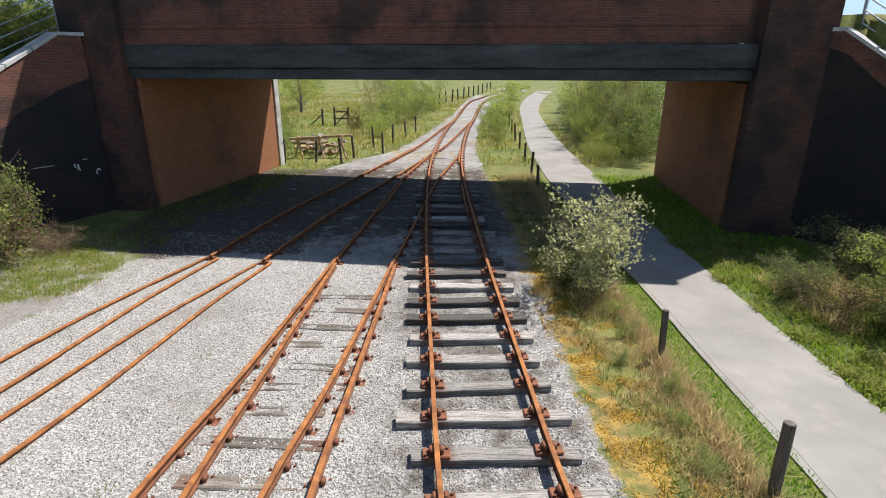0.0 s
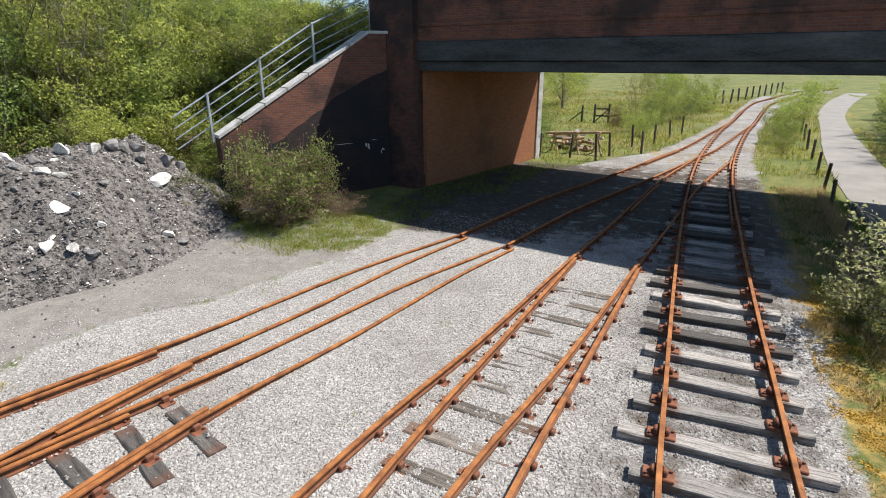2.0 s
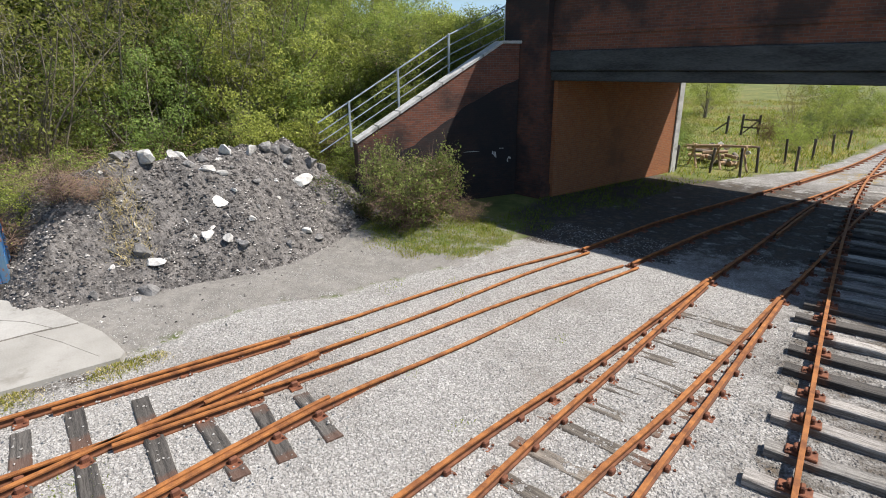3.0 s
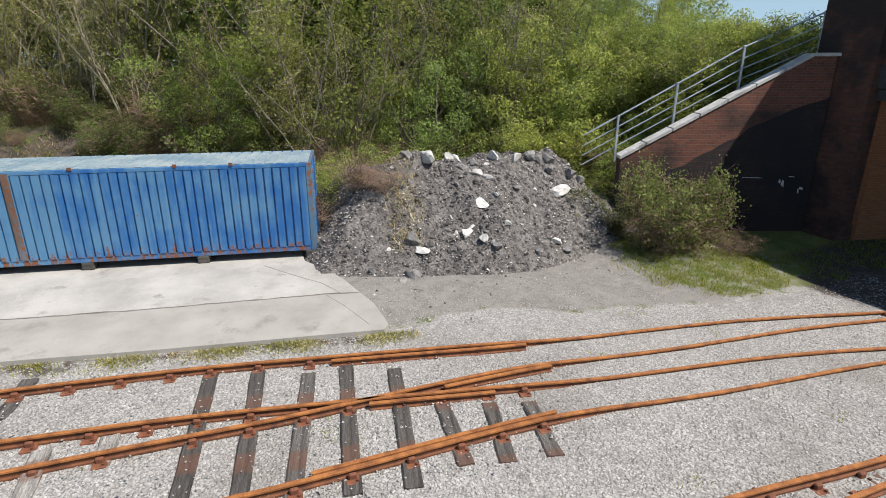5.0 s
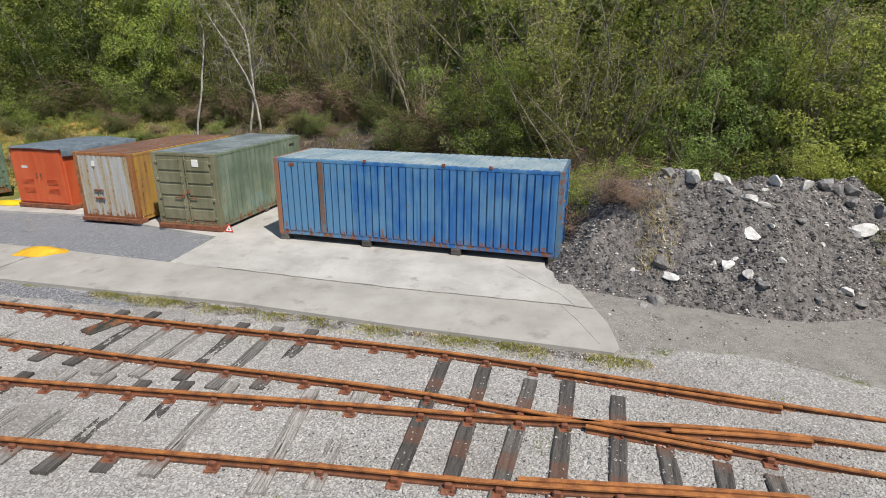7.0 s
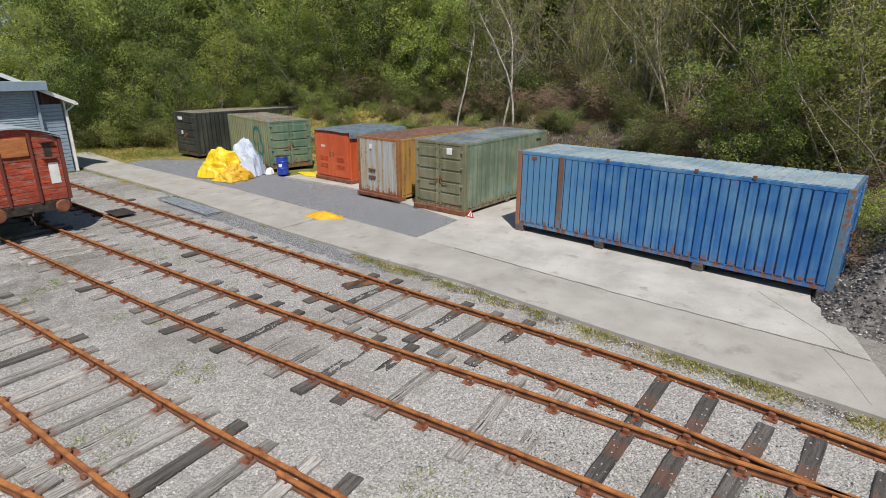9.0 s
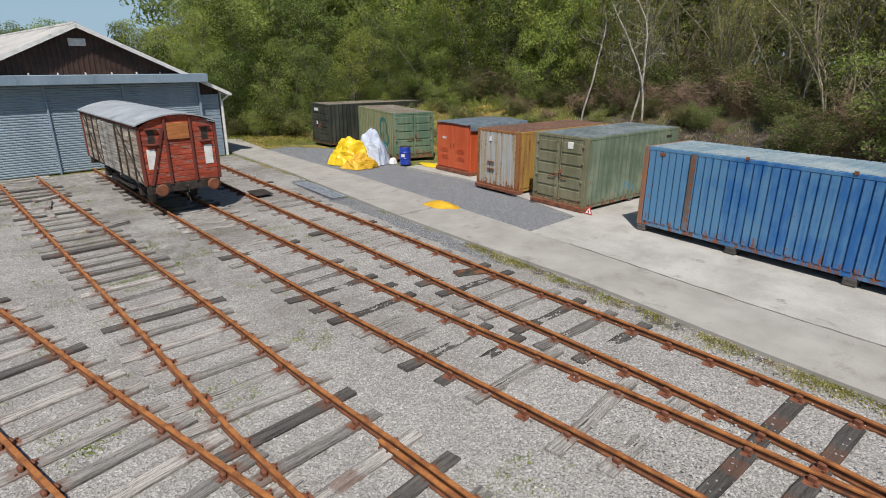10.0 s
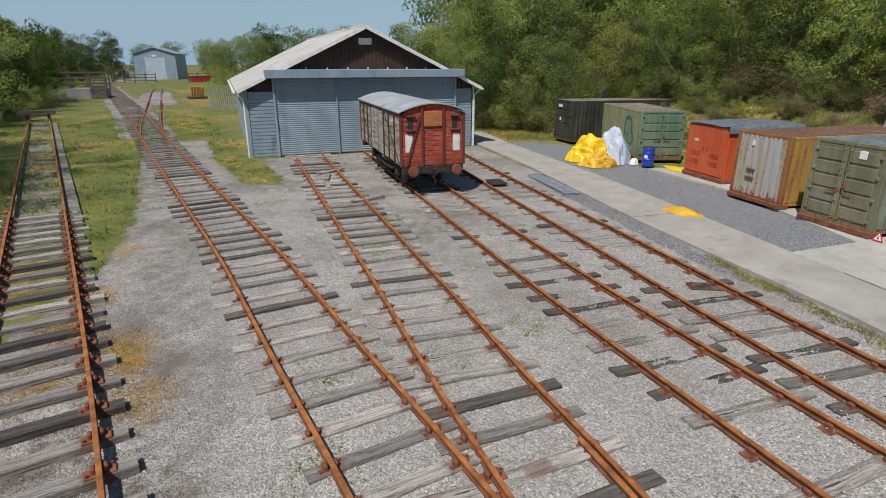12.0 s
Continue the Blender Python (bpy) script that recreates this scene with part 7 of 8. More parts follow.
# east and south of the yard
for x, yy, name, size in ((8.3, -22.5, "mid", 0.85), (8.0, -26.5, "leafy", 0.80), (8.6, -29.5, "leafy", 0.85), (8.9, -33.5, "mid", 0.9), (9.9, -26, "mid", 0.7), (9.2, -37.5, "dark", 0.8), (10.9, -40, "mid", 0.8), (11.5, -41, "dark", 0.8), (13, -34, "leafy", 0.9), (14.5, -41, "dark", 0.9), (15.5, -48, "leafy", 1.0), (13.5, -55, "dark", 0.85), (16, -62, "dark", 1.0), (15, -70, "leafy", 1.0), (18, -78, "dark", 1.1), (20, -88, "dark", 1.2), (17, -98, "dark", 1.1), (22, -108, "leafy", 1.2), (20, -120, "dark", 1.2), (27, -100, "dark", 1.4), (25, -80, "dark", 1.3),
                          (24, -135, "leafy", 1.3), (16, -150, "dark", 1.2), (11, -165, "leafy", 1.1), (7, -178, "dark", 1.1), (20, -170, "dark", 1.4), (30, -150, "dark", 1.6), (14, -190, "dark", 1.3), (-18, -185, "leafy", 1.2), (-22, -170, "leafy", 1.3), (-17, -150, "bush", 2.0), (-16, -130, "leafy", 1.0), (-14, -110, "bush", 2.0), (-12.5, -95, "bush", 1.6), (-20, -110, "leafy", 1.2), (-26, -140, "dark", 1.4), (-30, -160, "leafy", 1.5), (-9, -82, "bush", 1.2),
                          (12.2, -56, "mid", 0.72), (17.2, -58, "mid", 1.10), (12.8, -61, "leafy", 0.69), (16.5, -63, "mid", 1.07), (13.1, -66, "leafy", 0.73), (17.7, -68, "dark", 1.11), (13.2, -71, "leafy", 0.83), (17.3, -73, "dark", 0.99), (13.3, -76, "dark", 0.70), (16.1, -78, "dark", 1.07), (13.0, -81, "leafy", 0.82), (17.8, -83, "dark", 1.13), (12.7, -86, "mid", 0.87), (16.2, -88, "dark", 1.07), (12.2, -91, "leafy", 0.84), (17.7, -93, "dark", 1.08), (12.6, -96, "dark", 0.77), (16.8, -98, "dark", 1.18), (13.2, -101, "dark", 0.86), (18.0, -103, "mid", 1.12), (13.4, -106, "dark", 0.89), (17.8, -108, "mid", 0.98), (13.5, -111, "dark", 0.70), (16.1, -113, "mid", 1.20), (12.7, -116, "dark", 0.73), (16.3, -118, "dark", 1.06), (13.4, -121, "dark", 0.63), (17.2, -123, "dark", 1.04), (13.8, -126, "dark", 0.76), (18.0, -128, "dark", 0.95), (13.2, -131, "dark", 0.89), (17.9, -133, "dark", 1.10), (13.4, -136, "dark", 0.89), (16.7, -138, "dark", 1.19), (14.8, -141, "leafy", 0.73), (17.7, -143, "dark", 1.11), (14.4, -146, "dark", 0.79), (17.9, -148, "mid", 1.02), (40, -60, "dark", 1.3), (34, -120, "dark", 1.5), (40, -150, "mid", 1.7), (30, -185, "dark", 1.6), (22, -205, "mid", 1.5), (8, -212, "dark", 1.5), (0, -218, "mid", 1.3), (-10, -220, "mid", 1.4), (-22, -212, "leafy", 1.5), (-32, -205, "mid", 1.6), (-42, -190, "dark", 1.7), (-40, -165, "mid", 1.6), (-50, -175, "mid", 1.8), (-36, -130, "dark", 1.1), (-45, -145, "dark", 1.2), (-33, -95, "mid", 0.9), (-38, -110, "dark", 1.0), (-30, -82, "leafy", 0.8), (-60, -190, "mid", 2.0), (50, -190, "mid", 2.0), (28, -165, "dark", 1.4), (19, -140, "mid", 1.2), (14, -135, "dark", 1.0), (13, -118, "mid", 1.0), (10, -140, "leafy", 0.9),
                          (-24, -58, "dark", 0.9), (-22, -66, "leafy", 0.7), (-28, -70, "dark", 0.9), (-30, -60, "dark", 1.1), (-26, -54, "mid", 1.0), (9.8, -62, "bush", 0.9), (10.5, -50, "bush", 0.8), (11, -72, "bush", 1.2), (9.5, -80, "bush", 1.0), (12, -90, "bush", 1.5), (8.5, -100, "bush", 1.2), (11, -110, "leafy", 0.8)):
    if yy < -60 and name != "bush":
        name = "far_dark" if name == "dark" or x > 5 else "far_mid"
    plant(T[name], x, yy, size, group="trees south of the yard")

# ---- grass ----
def tussocks(name, places, low, high, width, material, label, seed, spread=0.35):
    """Many narrow bent blades in one mesh."""
    rs = np.random.RandomState(seed)
    p = np.asarray(places)
    n = len(p)
    a = rs.uniform(0, math.tau, n)
    h = rs.uniform(low, high, n)
    side = np.stack([np.cos(a), np.sin(a), np.zeros(n)], 1) * (width * rs.uniform(0.6, 1.3, n))[:, None]
    out = rs.normal(size=(n, 3)) * spread
    out[:, 2] = 1
    out /= np.linalg.norm(out, axis=1)[:, None]
    mid = p + out * (h * 0.55)[:, None]
    tip = mid + (out + np.c_[rs.normal(size=(n, 2)) * spread, np.full(n, -0.15)]) * (h * 0.45)[:, None]
    v = np.stack([p - side, p + side, mid + side * 0.7, mid - side * 0.7, tip], 1).reshape(-1, 3)
    k = 5 * np.arange(n)
    faces = np.stack([k, k + 1, k + 2, k + 3], 1).tolist() + np.stack([k + 3, k + 2, k + 4], 1).tolist()
    me = bpy.data.meshes.new(name)
    me.from_pydata(v.tolist(), [], faces)
    me.materials.append(material)
    return tagged(new(name, me), label, "grass", kind="stuff")


def scatter(count, x0, x1, y0, y1, keep):
    out, tries = [], 0
    while len(out) < count and tries < count * 30:
        tries += 1
        x, y = rs.uniform(x0, x1), rs.uniform(y0, y1)
        if keep(x, y):
            out.append((x, y, ground_z(x, y) - 0.01))
    return out


def patchy(x, y, size, level, k=0.0):
    return noise.noise((x * size, y * size, 13.0 + k)) + rs.uniform(-0.25, 0.25) > level


def off_path(x, y):
    """True away from the footpath."""
    for line, sign in ((PATH_W, 1), (PATH_E, -1)):
        for (xa, ya), (xb, yb) in zip(line, line[1:]):
            if ya <= y <= yb and sign * (x - (xa + (xb - xa) * (y - ya) / (yb - ya))) < -0.05:
                return True
    return False


def fence_x(y):
    return 4.2 + 0.016 * (y - 8) if y < 20 else 4.4 + 0.09 * (y - 20)


tussocks("shoulder_dry_grass", scatter(15000, 2.5, 4.5, 3.5, 24, lambda x, y: x < fence_x(y) + 0.1 and patchy(x, y, 1.2, -0.15 + 0.5 * (x < 3.2))), 0.06, 0.32, 0.006, BLADE_DRY, "dry straw-coloured grass on the track shoulder", 41, 0.6)
tussocks("shoulder_green_grass", scatter(4500, 2.9, 4.6, 3.5, 24, lambda x, y: x < fence_x(y) + 0.15 and patchy(x, y, 0.9, 0.0, 5)), 0.05, 0.25, 0.007, BLADE, "green grass tufts on the track shoulder", 42, 0.55)
tussocks("stonecrop_carpet", scatter(30000, 2.35, 3.9, 3.0, 14, lambda x, y: patchy(x, y, 2.4, 0.05 + 0.30 * abs(x - 2.9), 9)), 0.012, 0.05, 0.014, BLADE_MOSS, "low yellow moss and stonecrop carpet", 43, 0.9)
tussocks("fence_line_dry_grass", scatter(7000, 3.8, 4.7, 3, 24, lambda x, y: abs(x - fence_x(y) + 0.05) < 0.20), 0.18, 0.50, 0.007, BLADE_DRY, "tall dry grass along the fence line", 58, 0.45)
tussocks("verge_grass", scatter(20000, 4.2, 5.05, 2, 24, lambda x, y: fence_x(y) < x < 5.0 + 0.02 * max(0, y - 8)), 0.03, 0.10, 0.009, BLADE_LUSH, "short green verge beside the footpath", 44, 0.5)
tussocks("bank_grass", scatter(22000, 6.9, 11, 3, 24, lambda x, y: x > 7.0 + 0.03 * (y - 10) and patchy(x, y, 0.7, -0.4)), 0.05, 0.24, 0.013, BLADE_LUSH, "lush green growth beyond the footpath", 45, 0.6)
tussocks("yard_corner_grass", scatter(3200, -12.5, -7.6, 9.8, 16, lambda x, y: (x + 9.9) ** 2 / 4.4 + (y - 12.6) ** 2 / 4.0 < 1 and patchy(x, y, 0.8, -0.35)), 0.04, 0.2, 0.007, BLADE, "grass round the bramble bush", 46, 0.6)
tussocks("yard_corner_olive_grass", scatter(6500, -12.8, -7.3, 9.5, 16, lambda x, y: (x + 9.9) ** 2 / 5.5 + (y - 12.6) ** 2 / 5.5 < 1 and patchy(x, y, 1.1, -0.1, 2)), 0.04, 0.16, 0.007, BLADE_OLIVE, "olive grass round the bramble bush", 56, 0.7)
tussocks("south_olive_grass", scatter(12000, -4.5, 14, -60, -14, lambda x, y: not inside(x, y, YARD) and not (abs(x - (1.9 - 0.118 * (y + 7))) < 1.1 and y > -22) and patchy(x, y, 0.5, 0.0, 6)), 0.04, 0.14, 0.012, BLADE_OLIVE, "olive grass between the southern tracks", 57, 0.6)
tussocks("south_grass", scatter(20000, -4.5, 14, -60, -14, lambda x, y: not inside(x, y, YARD) and not (abs(x - (1.9 - 0.118 * (y + 7))) < 1.1 and y > -22) and patchy(x, y, 0.35, -0.5)), 0.04, 0.16, 0.012, BLADE_LUSH, "rough grass between the southern tracks", 47, 0.6)
tussocks("apron_edge_weeds", scatter(5500, -14, -9.2, -9, 4, lambda x, y: 0.04 < (x - (-9.85 + 0.272 * (y - 3.4))) < rs.uniform(0.1, 0.7) and patchy(x, y, 1.0, 0.10 + 0.05 * max(0, y - 1), 3)), 0.02, 0.12, 0.009, BLADE_OLIVE, "weeds along the edge of the concrete", 48, 0.6)
tussocks("apron_edge_straw", scatter(3000, -14, -9.2, -9, 4, lambda x, y: 0.02 < (x - (-9.85 + 0.272 * (y - 3.4))) < rs.uniform(0.1, 0.6) and patchy(x, y, 1.4, 0.05, 23)), 0.02, 0.10, 0.006, BLADE_DRY, "dead stalks along the edge of the concrete", 91, 0.8)
tussocks("south_weed_clumps", scatter(9000, -5, 13, -60, -13, lambda x, y: not inside(x, y, YARD) and noise.noise((x * 0.8, y * 0.8, 21.0)) > 0.22 and not (abs(x - (1.9 - 0.118 * (y + 7))) < 1.0 and y > -20)), 0.12, 0.32, 0.014, BLADE, "coarse weed clumps in the southern grass", 59, 0.6)
tussocks("bank_dry_grass", scatter(9000, -35, -24, -34, 4, lambda x, y: x > wood_edge(y) - 1.0 and x < -25.6 and patchy(x, y, 0.5, 0.10 if y > -11 else -0.1, 4)), 0.08, 0.40, 0.016, BLADE_DRY, "dry grass on the bank below the wood", 61, 0.7)
tussocks("bank_olive_grass", scatter(14000, -35, -21, -46, 4, lambda x, y: x > wood_edge(y) - 1.0 and (x < -25.6 or y < -30.5) and x < -21.5 and patchy(x, y, 0.5, 0.35 if y > -11 else -0.25, 7)), 0.06, 0.34, 0.016, BLADE_OLIVE, "olive grass on the bank below the wood", 62, 0.7)
tussocks("meadow_rushes", scatter(17000, -26, 10, 26, 75, lambda x, y: not inside(x, y, YARD) and off_path(x, y) and noise.noise((x * 0.35, y * 0.35, 52.0)) > 0.0), 0.15, 0.5, 0.02, BLADE_OLIVE, "olive rushes in the meadow beyond the bridge", 63, 0.5)
tussocks("meadow_straw", scatter(11000, -26, 10, 26, 75, lambda x, y: not inside(x, y, YARD) and off_path(x, y) and noise.noise((x * 0.3, y * 0.3, 57.0)) > 0.08), 0.12, 0.45, 0.02, BLADE_DRY, "straw-coloured dead grass in the meadow", 64, 0.5)
WEED_SPOTS = [(-5.69, -14.03), (-6.65, -14.22), (-10.24, -13.51), (-6.22, -8.11), (-3.95, -7.32), (-6.87, -16.51), (-7.72, -14.72), (-5.49, -2.67), (-1.2, -5.72), (-2.1, -7.99), (-5.24, -13.87)]
tussocks("weed_patches", scatter(15000, -12, 0, -18, -1, lambda x, y: min(((x - a) ** 2 + 0.6 * (y - b) ** 2) for a, b in WEED_SPOTS) < rs.uniform(0, 0.65) ** 2 and patchy(x, y, 2.6, 0.1, 8)), 0.015, 0.07, 0.011, BLADE, "low yellow-green weed patches in the ballast", 71, 0.8)
MOSS_SPOTS = [(0.93, -10.77), (0.98, -9.89), (2.21, -9.78), (2.98, -14.46), (0.72, -8.7), (2.0, -12.0), (1.6, -13.5)]
tussocks("moss_cushions", scatter(16000, 0, 4, -16, -7, lambda x, y: min(((x - a) ** 2 + 0.5 * (y - b) ** 2) for a, b in MOSS_SPOTS) < rs.uniform(0, 0.7) ** 2), 0.012, 0.06, 0.012, BLADE_MOSS, "yellow moss cushions beside the raised track", 72, 0.9)
tussocks("yard_weeds", scatter(10000, -12, 3, -29, 12, lambda x, y: inside(x, y, YARD) and noise.noise((x * 0.9, y * 0.9, 40.0)) > 0.50 - 0.020 * max(0, -y - 8)), 0.02, 0.10, 0.008, BLADE, "small weeds growing in the ballast", 49, 0.7)
tussocks("far_meadow_grass", scatter(14000, -22, 9, 25, 60, lambda x, y: not inside(x, y, YARD) and off_path(x, y) and patchy(x, y, 0.3, -0.2)), 0.08, 0.3, 0.02, BLADE, "rough meadow grass beyond the bridge", 50, 0.6)

dry = []
while len(dry) < 650:
    a, r = rs.uniform(0, math.tau), rs.rand() ** 0.7
    x, y = -14.3 + 1.3 * r * math.cos(a), 5.65 + 0.55 * r * math.sin(a) - 0.25 * (1.3 * r * math.cos(a))
    dry.append((x, y, heap_z(x, y) - 0.02))
tussocks("heap_dry_grass", dry, 0.12, 0.50, 0.007, BLADE_DRY, "dead straw stalks hanging on the spoil heap", 92, 0.8)
tussocks("abutment_grass", scatter(4500, -9.4, -5.0, 13.6, 25, lambda x, y: x < -8.6 + 0.30 * (y - 16) + 1.6 * noise.noise((x * 0.5, y * 0.5, 4.0)) + 1.2 and road_bank(x, y) == 0.0 and patchy(x, y, 0.9, -0.25, 12)), 0.05, 0.22, 0.010, BLADE, "rough dark grass along the abutment", 81, 0.6)
tussocks("path_bank_weeds", scatter(7000, 7.0, 9.5, 5, 15, lambda x, y: patchy(x, y, 1.6, 0.15, 14)), 0.10, 0.32, 0.016, LEAF_SPRING, "lush broad weeds beyond the footpath", 82, 0.8)
tussocks("path_bank_straw", scatter(3500, 8.0, 10.5, 7.5, 12, lambda x, y: noise.noise((x * 1.1, y * 1.1, 61.0)) > 0.10), 0.15, 0.50, 0.008, BLADE_DRY, "bleached dead stems beyond the footpath", 83, 0.7)
tussocks("old_track_moss", scatter(6000, 1, 6, -34, -9, lambda x, y: abs(x - (1.9 - 0.124 * (y + 7))) < 0.9 and patchy(x, y, 1.2, 0.2 - 0.02 * max(0.0, -y - 14), 17)), 0.015, 0.07, 0.014, BLADE_OLIVE, "moss and low weeds between the old sleepers", 84, 0.8)

# ---- fences beside the footpath and in the field ----
def round_post(x, y, height, radius=0.07, label="weathered round timber fence post", lean=(0, 0), group="fence posts beside the path"):
    b = Build().tube([(0, 0, -0.3), (0, 0, height * 0.5), (0, 0, height - 0.012), (0, 0, height)], [radius, radius * 0.98, radius * 0.95, radius * 0.82], 10)
    return tagged(part("fence_post", b, POST_WOOD, None, m=pose(x, y, ground_z(x, y), lean[0], lean[1], rnd.uniform(0, 360)), smooth=False), label, "post", group)


post_ys = [1.9, 5.2, 8.46, 11.8, 15.0, 18.2, 21.3, 24.2, 27.6, 31.2, 34.8, 38.2, 41.6]
for k, yy in enumerate(post_ys):
    round_post(fence_x(yy) + (0.10 if yy < 6 else 0.0), yy, 1.0 + 0.06 * math.sin(k * 2.1), 0.075 if yy < 6 else 0.062, lean=(rnd.uniform(-3, 3), rnd.uniform(-2, 4)))
wires = thing("wire_fence", pose(0, 0, 0), "thin sagging wires between the path fence posts", "fence")
for h in (0.35, 0.62, 0.88):
    pts = []
    for ya, yb in zip(post_ys, post_ys[1:]):
        for t in (0.0, 0.25, 0.5, 0.75):
            yy = ya + (yb - ya) * t
            pts.append((fence_x(yy) + 0.07, yy, h - 0.05 * math.sin(math.pi * t)))
    part("wire", Build().tube(pts, 0.0025, 4), IRON_DARK, wires)
for x, yy, h in ((-6.8, 26.9, 1.2), (-5.35, 27.2, 1.15), (-4.06, 26.92, 1.3), (-3.64, 28.48, 1.15), (-2.25, 29.86, 1.15), (-2.9, 31.75, 1.2), (-1.9, 33.6, 1.1), (-1.2, 36.0, 1.1), (-0.6, 38.5, 1.1)):
    round_post(x, yy, h, 0.06, "dark slim field fence post", (rnd.uniform(-4, 4), rnd.uniform(-4, 4)), "field fence posts")
for k in range(11):
    t = k / 10
    round_post(1.6 + 8.0 * t, 60.5 + 22 * t, 1.3, 0.09, "dark slim field fence post", (rnd.uniform(-3, 3), rnd.uniform(-3, 3)), "field fence posts")

stile = thing("field_gate", pose(-6.2, 42.2, 0, 0, 0, 8), "small dark timber gate standing in the field", "gate")
for x in (-0.5, 0.5):
    part("gate_post", Build().box((x - 0.07, -0.07, -0.2), (x + 0.07, 0.07, 1.35), cut=0.01), POST_WOOD, stile)
for z in (0.45, 0.95):
    part("gate_rail", Build().box((-0.43, -0.03, z), (0.43, 0.03, z + 0.11), cut=0.008), POST_WOOD, stile)
part("gate_brace", Build().tube([(-0.42, 0.05, 0.1), (0.42, 0.05, 0.95)], 0.045, 6), POST_WOOD, stile)
stay = thing("strainer_post", pose(-7.6, 42.2, 0, 0, 0, 8), "dark straining post with a leaning stay", "post")
part("post", Build().tube([(0, 0, -0.2), (0, 0, 1.2)], 0.08, 8), POST_WOOD, stay)
part("stay", Build().tube([(0.0, 0, 0.8), (-0.9, 0, 0.05)], 0.05, 6), POST_WOOD, stay)

# sawn timber stacked over trestles
PALE_TIMBER = mottled("pale stripped timber", (0.30, 0.19, 0.115), (0.55, 0.40, 0.27), scale=4, grain=25, stretch=(1, 1, 1), relief=0.4, vary=0.5)
trestle = thing("timber_trestle", pose(-5.3, 28.6, 0, 0, 0, 6), "rough pole trestle made of pale stripped timber", "trestle")
for x in (-1.15, -0.1, 1.0):
    for s in (-1, 1):
        part("leg", Build().tube([(x + 0.25 * s, -0.42 * s, 0.0), (x - 0.1 * s, 0.22 * s, 1.12)], [0.055, 0.045], 7), PALE_TIMBER, trestle)
part("beam", Build().tube([(-1.65, 0.0, 0.98), (0.0, 0.05, 1.06), (1.6, 0.0, 1.12)], [0.07, 0.065, 0.055], 8), PALE_TIMBER, trestle)
part("beam", Build().tube([(-1.3, 0.22, 0.90), (1.2, 0.26, 1.10)], [0.06, 0.05], 8), PALE_TIMBER, trestle)
for k in range(14):
    x, yy = -5.6 + rnd.uniform(-1.1, 1.5), 29.9 + rnd.uniform(-0.45, 0.6)
    a, r = rnd.uniform(0, 180), rnd.uniform(0.06, 0.12)
    length = rnd.uniform(0.5, 1.2)
    b = Build().tube([(-length / 2, 0, 0), (0, 0, 0.01), (length / 2, 0, 0)], r, 8)
    tagged(part("log", b, PALE_TIMBER if k % 3 else BARK, None, m=pose(x, yy, r + 0.17 * (k % 4), rnd.uniform(-6, 6), rnd.uniform(-6, 6), a)), "cut pale log in the heap behind the trestle", "log", "heap of logs")
for k in range(6):
    x, yy = -5.2 + rnd.uniform(-1.0, 1.0), 30.1 + rnd.uniform(-0.3, 0.3)
    r = new("rock", rnd.choice(ROCKS))
    r.matrix_world = pose(x, yy, 0.55 + 0.07 * k, 0, 0, rnd.uniform(0, 360)) @ Matrix.Diagonal((0.42, 0.36, 0.3, 1))
    tagged(r, "pale stone lying among the cut logs", "rock", group="heap of logs")

# ---- clutter on the apron ----
YELLOW = mottled("yellow plastic sheet", (0.66, 0.42, 0.008), (0.83, 0.60, 0.02), scale=2.5, rough=0.45, grain=20, relief=0.25, depth=0.02)
YELLOW_OLD = mottled("dirty yellow sheet", (0.50, 0.28, 0.015), (0.72, 0.44, 0.03), scale=3, rough=0.55, grain=20, relief=0.3, depth=0.02, stain=(0.16, 0.09, 0.02), stain_amount=0.2, stain_scale=5)


def striped():
    m, node, link, bsdf = shader("blue striped sheet")
    co = node("TexCoord")
    w = node("TexWave", Scale=11.0, Distortion=0.6)
    w.inputs["Detail"].default_value = 1.0
    link(co.outputs["Object"], w.inputs[0])
    col = ramp(node, [(0.30, (0.28, 0.35, 0.50)), (0.62, (0.58, 0.62, 0.69))])
    link(w.outputs[0], col.inputs[0])
    link(col.outputs[0], bsdf.inputs["Base Color"])
    bsdf.inputs["Roughness"].default_value = 0.5
    return m


def draped(name, m, rx, ry, height, seed, material, label, power=2.2, fold=0.12, apex=(0.0, 0.0)):
    """A sheet thrown over something: a lumpy shape with folds running down to the ground."""
    b = Build()
    rings, sides = 18, 60
    vs = [(apex[0], apex[1], height)]
    for k in range(1, rings + 1):
        t = k / rings
        for i in range(sides):
            a = math.tau * i / sides
            wave = 1 + fold * noise.noise((math.cos(a) * 1.6, math.sin(a) * 1.6, seed)) * 2.2 + 0.35 * fold * t * noise.noise((math.cos(a) * 6, math.sin(a) * 6, seed + 4))
            r = t * wave
            x, y = rx * r * math.cos(a) + apex[0] * (1 - t), ry * r * math.sin(a) + apex[1] * (1 - t)
            z = height * (1 - t ** power)
            z += 0.22 * height * noise.noise((x * 1.5 + seed, y * 1.5, 1.7)) * min(1, 3 * (1 - t)) + 0.07 * height * noise.noise((x * 5 + seed, y * 5, z * 3)) * min(1, 4 * (1 - t)) + 0.012
            vs.append((x, y, max(0.012, z)))
    fs = [(0, 1 + i, 1 + (i + 1) % sides) for i in range(sides)]
    for k in range(rings - 1):
        for i in range(sides):
            j = (i + 1) % sides
            fs.append((1 + k * sides + i, 1 + (k + 1) * sides + i, 1 + (k + 1) * sides + j, 1 + k * sides + j))
    b.add(vs, fs)
    return tagged(part(name, b, material, None, m=m, smooth=True), label, "tarpaulin")


